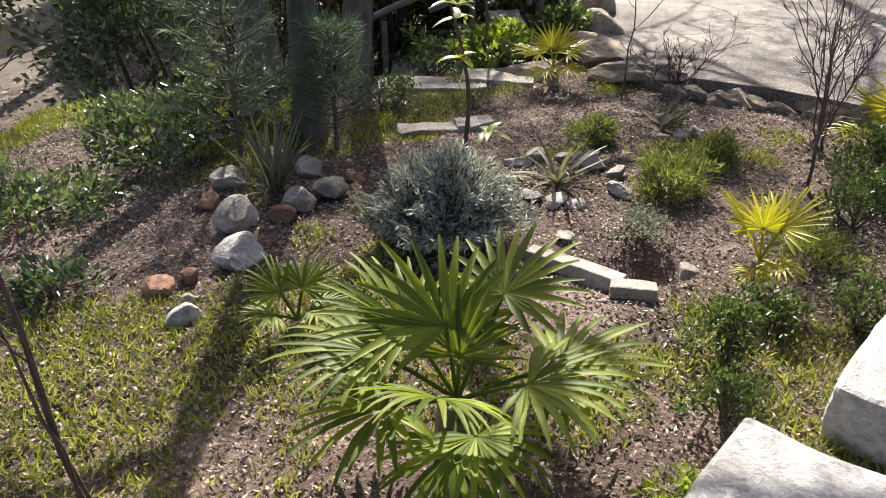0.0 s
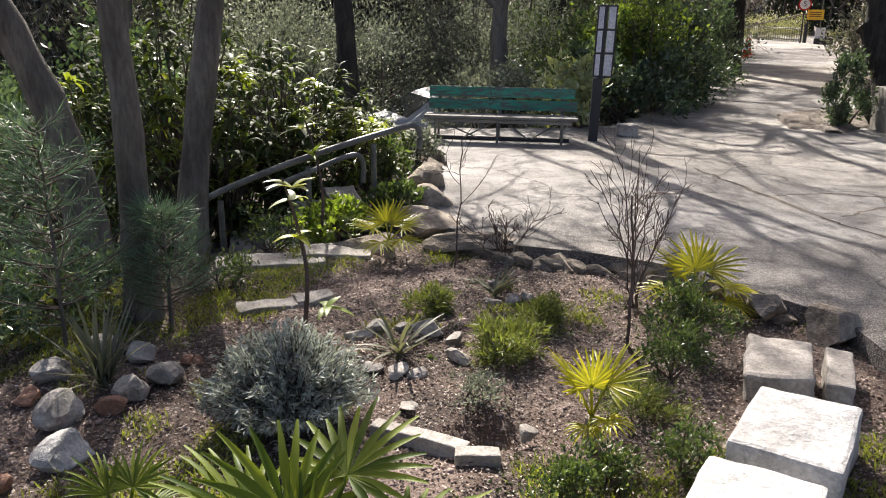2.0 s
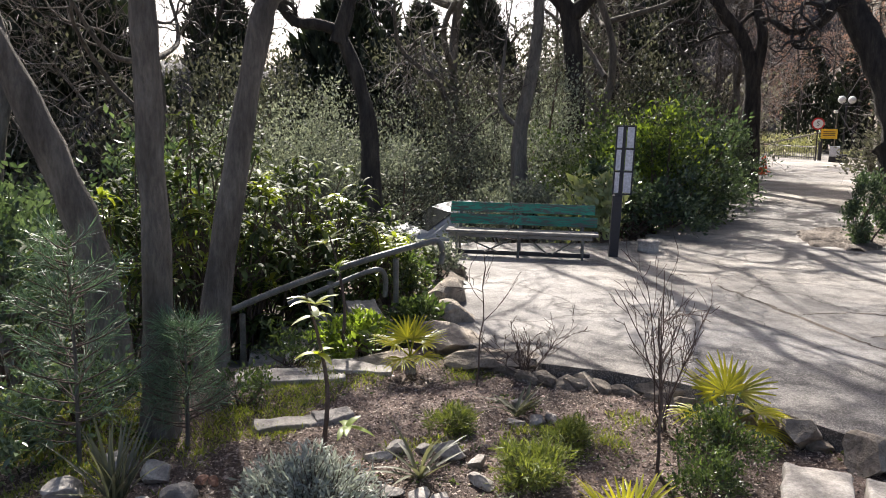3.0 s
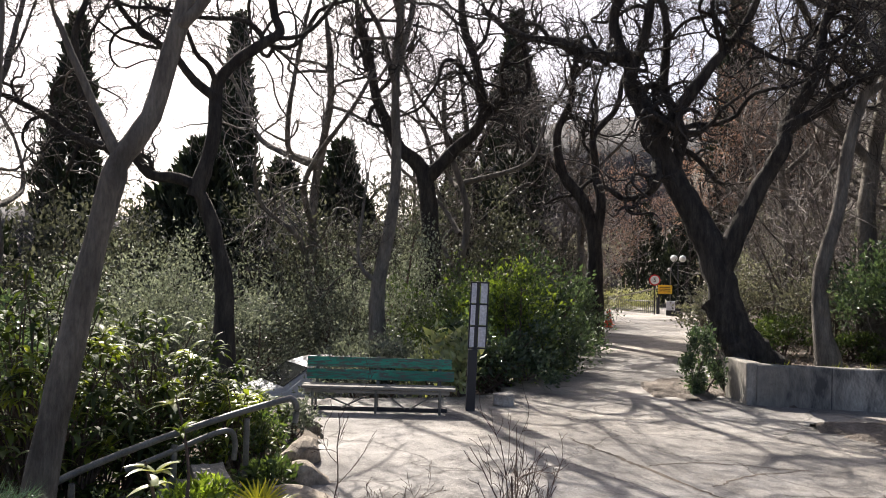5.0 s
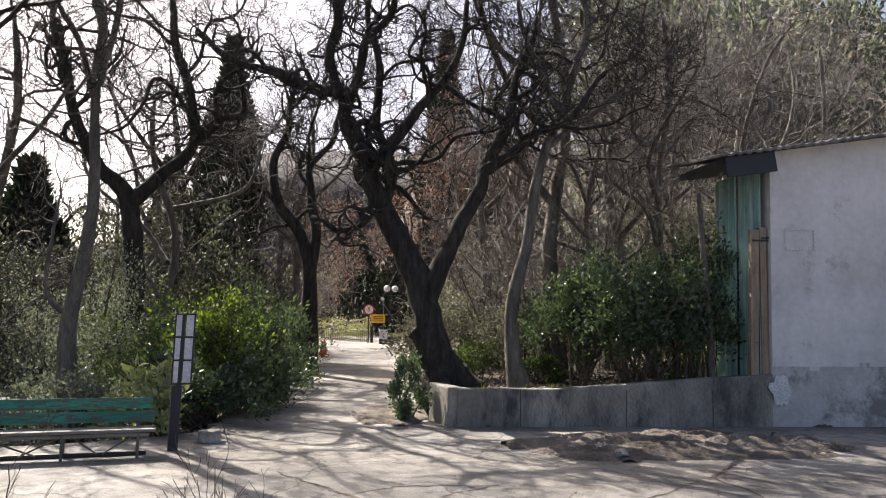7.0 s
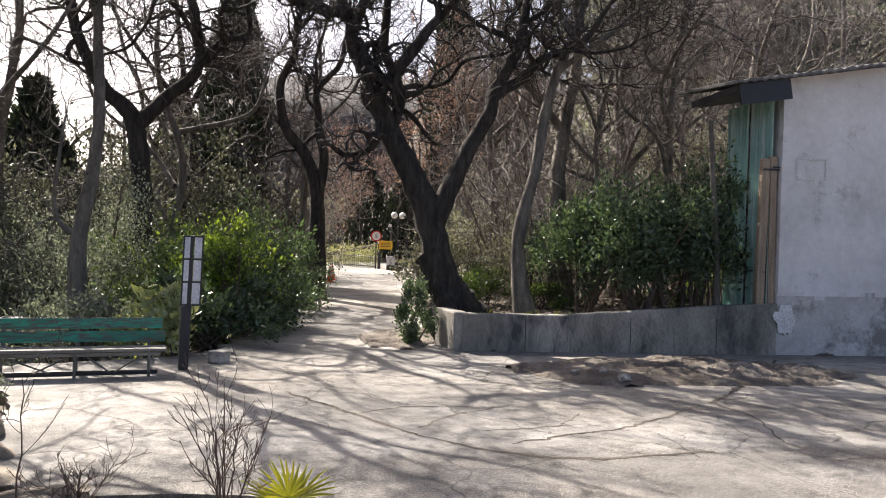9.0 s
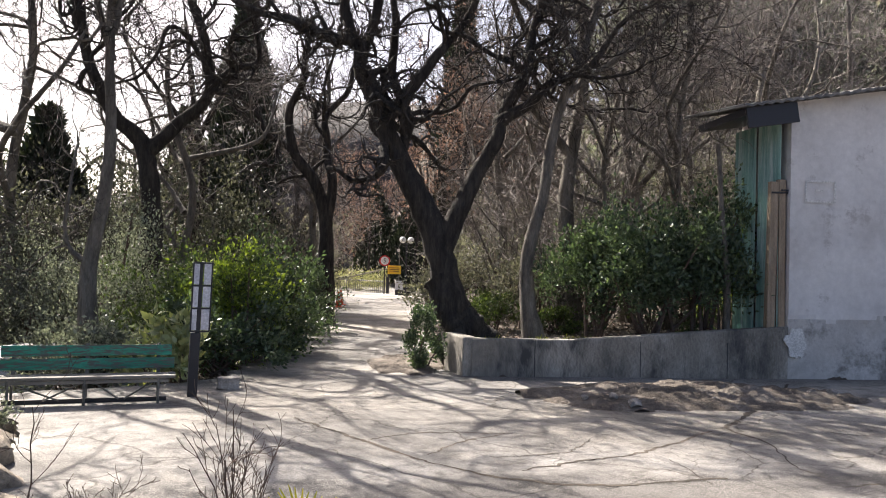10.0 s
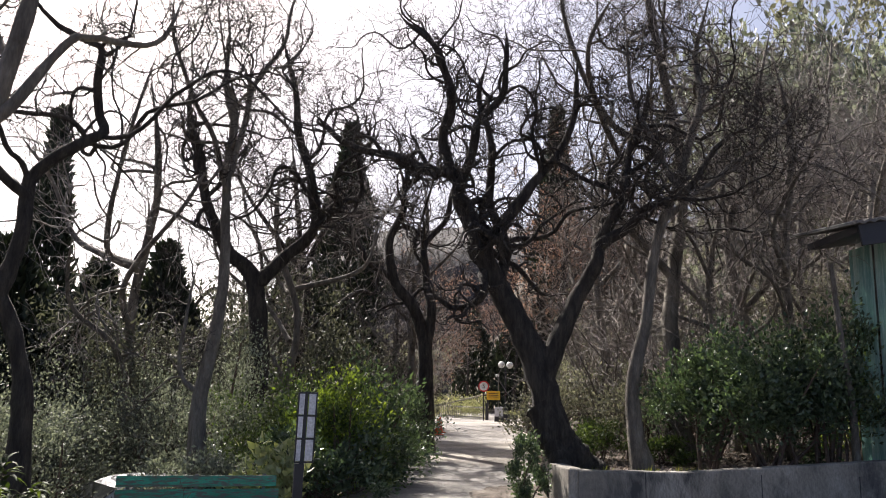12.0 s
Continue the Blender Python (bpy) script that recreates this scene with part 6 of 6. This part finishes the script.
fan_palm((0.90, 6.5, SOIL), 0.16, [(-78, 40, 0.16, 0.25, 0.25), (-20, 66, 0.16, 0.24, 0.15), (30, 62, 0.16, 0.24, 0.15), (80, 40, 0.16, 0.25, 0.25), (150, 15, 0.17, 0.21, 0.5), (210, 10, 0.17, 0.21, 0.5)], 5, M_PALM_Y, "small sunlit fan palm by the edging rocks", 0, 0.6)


def lavender(at, size, count, seed):
    """A grey-leaved bush of many upright shoots set with narrow leaves."""
    rng = np.random.default_rng(seed)
    ob = thing("lavender_bush", at, "rounded silver-grey lavender bush", "shrub")
    a, r = rng.uniform(0, 6.28, count), np.sqrt(rng.uniform(0, 1, count))
    d = np.stack([np.cos(a) * r * 0.95, np.sin(a) * r * 0.95, 1.15 - 0.75 * r ** 2], axis=1)
    ln = rng.uniform(0.7, 1.08, count)[:, None]
    s = np.linspace(0, 1, 7)[None, :, None]
    tip = d * ln * np.array(size) * [0.5, 0.5, 0.85]
    path = tip[:, None] * s + np.sin(s * 3.14) * rng.normal(size=(count, 1, 3)) * 0.03
    v, f = tubes(path, np.linspace(0.005, 0.0018, 7)[None] * np.ones((count, 1)), 3)
    piece("stemwork", mesh_np("stemwork", v, f, M_STEM), ob, kind="stuff")
    n = count * 34
    i = rng.integers(0, count, n)
    u = rng.uniform(0.4, 1.0, n)[:, None]
    pos = tip[i] * u + rng.normal(size=(n, 3)) * 0.008
    v, f = leaf_mesh(rng, pos, unit(tip[i]) * 0.7 + rng.normal(size=(n, 3)) * 0.55, 0.05, 0.011)
    piece("foliage", mesh_np("foliage", v, f, M_GREY), ob, kind="stuff")


lavender((0.0, 3.78, SOIL), (0.98, 0.86, 0.52), 620, 5)
rosette("yucca", (-1.02, 4.38, SOIL), 46, 0.52, 0.022, M_STRAW, 6, "spiky grey-green yucca in a ring of stones", (0.6, 1.45), (0.1, 0.8))
rosette("agave", (0.68, 4.5, SOIL), 16, 0.42, 0.035, M_STRAW, 7, "small dark sword-leaved plant in a ring of stones", (0.3, 1.3), (0.1, 0.9))
rosette("agave", (1.55, 5.42, SOIL), 16, 0.36, 0.035, M_STRAW, 8, "small dark sword-leaved plant beside stones", (0.4, 1.3), (0.1, 0.8))
for x, y, w, h, n, leaf, mat, label, seed in (
        (1.36, 4.35, 0.6, 0.30, 4200, 0.06, M_FEATHER, "low feathery green shrub in gravel", 1), (1.72, 4.75, 0.4, 0.25, 2200, 0.06, M_FEATHER, "low feathery green shrub in gravel", 2), (1.0, 5.2, 0.4, 0.22, 2000, 0.06, M_FEATHER, "low yellow-green tuft in the bed", 3),
        (1.0, 3.82, 0.42, 0.22, 1500, 0.022, M_OLIVE, "low dark brownish shrub by the planting hole", 4), (2.5, 4.25, 0.55, 0.62, 3600, 0.032, M_GREEN, "small-leaved evergreen shrub by the edging rocks", 5),
        (2.2, 3.9, 0.5, 0.42, 2400, 0.03, M_GREEN, "small-leaved evergreen shrub by the edging rocks", 6), (1.85, 3.6, 0.6, 0.16, 2600, 0.05, M_FEATHER, "spreading blue-green ground shrub", 7),
        (1.12, 2.72, 0.36, 0.42, 1900, 0.03, M_GREEN, "small-leaved box shrub beside the stone blocks", 8), (1.42, 2.95, 0.3, 0.24, 1100, 0.03, M_GREEN, "small-leaved box shrub beside the stone blocks", 9), (1.02, 2.35, 0.3, 0.3, 1100, 0.03, M_GREEN, "small-leaved box shrub beside the stone blocks", 10),
        (1.8, 2.95, 0.4, 0.32, 1500, 0.03, M_GREEN, "small-leaved box shrub beside the stone blocks", 11), (0.62, 7.4, 0.9, 0.55, 1500, 0.09, M_BRIGHT, "leafy spurge by the handrail", 12), (1.1, 7.7, 0.7, 0.5, 1100, 0.09, M_GREEN, "leafy green perennial by the handrail", 13),
        (-1.9, 5.0, 1.2, 0.55, 2600, 0.065, M_IVY, "glossy ivy-like ground shrub", 14), (-2.5, 4.3, 1.2, 0.35, 1500, 0.065, M_IVY, "glossy ivy-like ground shrub", 15), (-1.5, 5.7, 1.1, 0.55, 2200, 0.06, M_IVY, "glossy ivy-like ground shrub", 16),
        (-0.45, 5.9, 0.6, 0.4, 900, 0.04, M_GREEN, "small-leaved young shrub under the trees", 17), (-0.1, 7.0, 0.8, 0.45, 1000, 0.05, M_GREEN, "mixed green undergrowth by the steps", 18), (0.32, 1.72, 0.42, 0.16, 1500, 0.035, M_BRIGHT, "low bright green weed patch before the palm", 23), (0.75, 1.95, 0.3, 0.14, 700, 0.035, M_BRIGHT, "low bright green weed patch before the palm", 24), (-1.9, 3.3, 0.5, 0.25, 500, 0.06, M_DARK, "low dark-leaved shrub on the slope", 19),
        (1.9, 10.6, 0.8, 0.6, 1400, 0.06, M_OLIVE, "dry weedy shrub at the paving's edge", 20), (1.3, 9.4, 0.9, 0.8, 1600, 0.07, M_GREEN, "weedy shrub beside the handrail", 21), (0.3, 9.4, 1.2, 1.0, 1800, 0.08, M_GREEN, "weedy shrub beside the handrail", 22)):
    shrub("garden_shrub", (x, y, H(x, y) - 0.01), (w * 0.9, w * 0.8, h * 0.85), int(n * 0.7), leaf, mat, 400 + seed, label, clumps=26, inner=0.1, width=0.14 if mat == M_FEATHER else 0.45, stems=9, group="garden shrubs", spread=0.11, stem_mat=M_STEM)


def bare_shrub(at, stems, tall, spread, seed, label, r=0.008):
    rng = np.random.default_rng(seed)
    ob = thing("bare_shrub", at, label, "shrub", "bare shrubs")
    s = np.linspace(0, 1, 9)[None, :, None]
    tip = np.stack([rng.normal(size=stems) * spread, rng.normal(size=stems) * spread, tall * rng.uniform(0.6, 1.05, stems)], axis=1)
    path = tip[:, None] * s ** np.array([1.4, 1.4, 1.0]) + np.cumsum(rng.normal(size=(stems, 9, 3)), axis=1) * 0.012
    path[:, 0] = rng.normal(size=(stems, 3)) * [0.03, 0.03, 0]
    rad = np.linspace(r, r * 0.4, 9)[None] * np.ones((stems, 1))
    for k in range(stems):
        v, f = tubes(path[k:k + 1], rad[k:k + 1], 6)
        piece("stem", mesh_np("stem", v, f, M_STEM, True), ob)
    p2, r2 = grow(rng, path, rad, 6, 7, 0.35, 35, 0.12, 0.1, 0.3, 0.6, 0.4)
    v, f = tubes(p2, r2, 4)
    p3, r3 = grow(rng, p2, r2, 3, 5, 0.4, 38, 0.15, 0.1, 0.2, 0.7, 0.5)
    v2, f2 = tubes(p3, r3, 3)
    piece("twigwork", mesh_np("twigwork", np.vstack([v, v2]), np.vstack([f, f2 + len(v)]), M_STEM), ob, kind="stuff")


bare_shrub((2.03, 4.08, SOIL), 1, 1.55, 0.05, 1, "tall thin bare sapling in the bed", 0.013)
bare_shrub((2.46, 4.98, SOIL), 7, 1.15, 0.16, 2, "bare many-stemmed shrub in the bed", 0.007)
bare_shrub((1.84, 6.22, SOIL), 12, 0.40, 0.16, 3, "low bare reddish shrub by the paving", 0.005)
bare_shrub((-1.22, 1.95, SOIL), 3, 1.8, 0.06, 9, "bare grey shrub close beside the bed", 0.008)
bare_shrub((1.4, 6.1, SOIL), 1, 1.1, 0.03, 4, "thin bare sapling stake", 0.008)


def leafy_sapling(at, tall, seed, tufts, label):
    """A thin stem with whorls of large leaves."""
    rng = np.random.default_rng(seed)
    ob = thing("magnolia_sapling", at, label, "sapling")
    path = curve_through([(0, 0, 0), (0.03, 0.0, tall * 0.4), (-0.03, 0.02, tall * 0.75), (-0.1, 0, tall)], 12)
    v, f = tubes(path[None], np.linspace(0.018, 0.007, 12)[None], 7)
    piece("stem", mesh_np("stem", v, f, M_STEM, True), ob)
    for z, count, ln, mat in tufts:
        o = path[int(z * 11)] + rng.normal(size=3) * [0.06, 0.06, 0]
        for _ in range(count):
            b = blade_strip(o, rng.uniform(0, 6.28), rng.uniform(-0.1, 0.9), ln * rng.uniform(0.7, 1.2), 0.07, rng.uniform(0.3, 1.0), 0.3)
            v, f = strips([b], 6)
            piece("leaf", mesh_np("leaf", v, f, mat), ob)


leafy_sapling((0.12, 4.95, SOIL), 1.05, 3, ((0.25, 5, 0.16, M_BRIGHT), (0.6, 4, 0.14, M_LIME), (0.95, 7, 0.2, M_PALE), (0.85, 4, 0.16, M_PALE)), "young magnolia with pale and lime-yellow leaves")
leafy_sapling((0.35, 7.1, SOIL), 1.1, 4, ((0.7, 6, 0.2, M_BRIGHT), (0.95, 8, 0.22, M_PALE)), "young broad-leaved sapling by the handrail")


def pine_sapling(at, tall, wide, seed):
    """Whorls of soft shoots set with long needles."""
    rng = np.random.default_rng(seed)
    ob = thing("pine_sapling", at, "young pine with long soft needles", "tree")
    v, f = tubes(np.array([[(0, 0, 0), (0.01, 0, tall * 0.5), (0, 0, tall)]]), np.array([[0.015, 0.011, 0.004]]), 7)
    piece("trunk", mesh_np("trunk", v, f, M_BARK2, True), ob)
    n = 70
    z = rng.uniform(0.12, 1.0, n)
    a = rng.uniform(0, 6.28, n)
    ln = wide / 2 * (1.15 - 0.75 * z) * rng.uniform(0.6, 1.1, n)
    s = np.linspace(0, 1, 6)
    path = np.stack([np.cos(a)[:, None] * ln[:, None] * s, np.sin(a)[:, None] * ln[:, None] * s, z[:, None] * tall + ln[:, None] * (0.25 * s + 0.25 * s ** 2)], axis=2)
    v, f = tubes(path, np.linspace(0.006, 0.003, 6)[None] * np.ones((n, 1)), 4)
    piece("branchwork", mesh_np("branchwork", v, f, M_STEM), ob, kind="stuff")
    c = 2800
    i, u = rng.integers(0, n, c), rng.uniform(0.2, 1.0, c)
    j = np.minimum((u * 5).astype(int), 4)
    w = (u * 5 - j)[:, None]
    at2 = path[i, j] * (1 - w) + path[i, j + 1] * w
    d = unit(path[i, j + 1] - path[i, j]) * 0.8 + rng.normal(size=(c, 3)) * 0.5
    v, f = leaf_mesh(rng, at2, d, 0.14, 0.004)
    piece("foliage", mesh_np("foliage", v, f, M_PINE), ob, kind="stuff")


pine_sapling((-1.35, 4.95, H(-1.35, 4.95)), 1.4, 1.05, 3)
pine_sapling((-0.75, 5.2, H(-0.75, 5.2)), 0.8, 0.7, 4)

# ---------------------------------------------------------------- ground cover
def scatter(rng, count, x0, x1, y0, y1, keep_gap=0.03):
    x, y = rng.uniform(x0, x1, count), rng.uniform(y0, y1, count)
    inside, gap = inside_and_gap(x, y)
    ok = ~inside & (gap > keep_gap)
    x, y = x[ok], y[ok]
    dense = np.array([noise.noise(Vector((a * 0.9, b * 0.9, 7.0))) + 0.5 * noise.noise(Vector((a * 2.7, b * 2.7, 3.0))) for a, b in zip(x, y)])
    z = height(x, y) + np.array([0.035 * noise.noise(Vector((a, b, 0)) * 1.1) + 0.022 * noise.noise(Vector((a, b, 0)) * 3.7) + 0.012 * noise.noise(Vector((a, b, 0)) * 11) for a, b in zip(x, y)])
    hole = np.exp(-(((x - 0.98) / 0.24) ** 2 + ((y - 3.5) / 0.13) ** 2))
    return np.stack([x, y, z - 0.17 * hole], axis=1), dense, hole


def build_cover():
    rng = np.random.default_rng(77)
    at, dense, hole = scatter(rng, 85000, -3.6, 3.8, 0.9, 7.3)
    d = unit(rng.normal(size=at.shape) * [1, 1, 0.25])
    at[:, 2] += rng.uniform(0.0, 0.02, len(at))
    v, f = leaf_mesh(rng, at, d, 0.024, 0.013)
    tagged(new("leaf_litter", mesh_np("leaf_litter", v, f, M_LITTER)), "dry brown and grey leaf litter over the bed", "leaf litter", kind="stuff")
    # grass in patches
    at, dense, hole = scatter(rng, 170000, -3.5, 4.0, 1.0, 8.0)
    keep = (dense + rng.uniform(-0.12, 0.12, len(at)) + np.clip((3.3 - at[:, 1]) * 0.34, 0, 0.46) - np.clip(at[:, 0] * 0.3, -0.2, 0.22) + np.where(at[:, 1] > 5.0, 0.15, 0) > 0.26) & (hole < 0.2)
    at = at[keep]
    d = rng.normal(size=at.shape) * [0.6, 0.6, 0.1] + [0, 0, 0.8]
    v, f = leaf_mesh(rng, at - [0, 0, 0.004], d, 0.06, 0.008)
    tagged(new("grass", mesh_np("grass", v, f, M_GRASS)), "short sparse grass and moss in patches", "grass", kind="stuff")
    # broad small weeds
    at, dense, hole = scatter(rng, 16000, -3.5, 4.0, 0.9, 8.0)
    at = at[(dense + np.where(at[:, 1] < 2.9, 0.2, 0) > 0.1) & (hole < 0.2)]
    d = rng.normal(size=at.shape) * [1, 1, 0.2] + [0, 0, 0.45]
    v, f = leaf_mesh(rng, at, d, 0.036, 0.018)
    tagged(new("weeds", mesh_np("weeds", v, f, M_GREEN)), "small green weeds between the stones", "weeds", kind="stuff")
    # gravel and crumbs of stone
    at, dense, hole = scatter(rng, 16000, -3.4, 3.8, 1.0, 7.0)
    n = len(at)
    size = rng.gamma(2.0, 0.0028, n) + 0.003
    oct_v = np.array([(1, 0, 0), (-1, 0, 0), (0, 1, 0), (0, -1, 0), (0, 0, 0.7), (0, 0, -0.7)], dtype=float)
    oct_f = np.array([(0, 2, 4), (2, 1, 4), (1, 3, 4), (3, 0, 4), (2, 0, 5), (1, 2, 5), (3, 1, 5), (0, 3, 5)])
    ang = rng.uniform(0, 6.28, n)
    jit = oct_v[None] * rng.uniform(0.6, 1.3, (n, 6, 1)) * size[:, None, None]
    c, s = np.cos(ang)[:, None], np.sin(ang)[:, None]
    v = np.stack([jit[..., 0] * c - jit[..., 1] * s, jit[..., 0] * s + jit[..., 1] * c, jit[..., 2]], axis=-1) + at[:, None]
    f = (np.arange(n)[:, None, None] * 6 + oct_f[None]).reshape(-1, 3)
    tagged(new("gravel", mesh_np("gravel", v.reshape(-1, 3), f, M_GRAVEL)), "loose pinkish gravel and stone crumbs", "gravel", kind="stuff")
    # leaves on the wooded bank and slope
    at, dense, hole = scatter(rng, 16000, -8, 18, 8, 22, 0.2)
    v, f = leaf_mesh(rng, at + [0, 0, 0.02], unit(rng.normal(size=at.shape) * [1, 1, 0.3]), 0.10, 0.06)
    tagged(new("fallen_leaves", mesh_np("fallen_leaves", v, f, M_LITTER)), "fallen dry leaves on the wooded slopes", "leaf litter", kind="stuff")
    # grass fringe along the top of the retaining wall
    n = 2500
    u = rng.uniform(0, 1, n)
    p = np.array(WALL_A)[None] * (1 - u[:, None]) + np.array(WALL_B)[None] * u[:, None] + np.array([0.529, 0.848, 0]) * rng.uniform(0.3, 0.9, (n, 1))
    keep = np.array([noise.noise(Vector((a * 1.2, 0, 0))) for a in u * 8]) > -0.1
    p = p[keep]
    p[:, 2] = height(p[:, 0], p[:, 1])
    v, f = leaf_mesh(rng, p, rng.normal(size=p.shape) * [0.6, 0.6, 0.1] + [0, 0, 0.8], 0.22, 0.012)
    tagged(new("bank_grass", mesh_np("bank_grass", v, f, M_GRASS)), "dry grass tufts behind the retaining wall", "grass", kind="stuff")


build_cover()
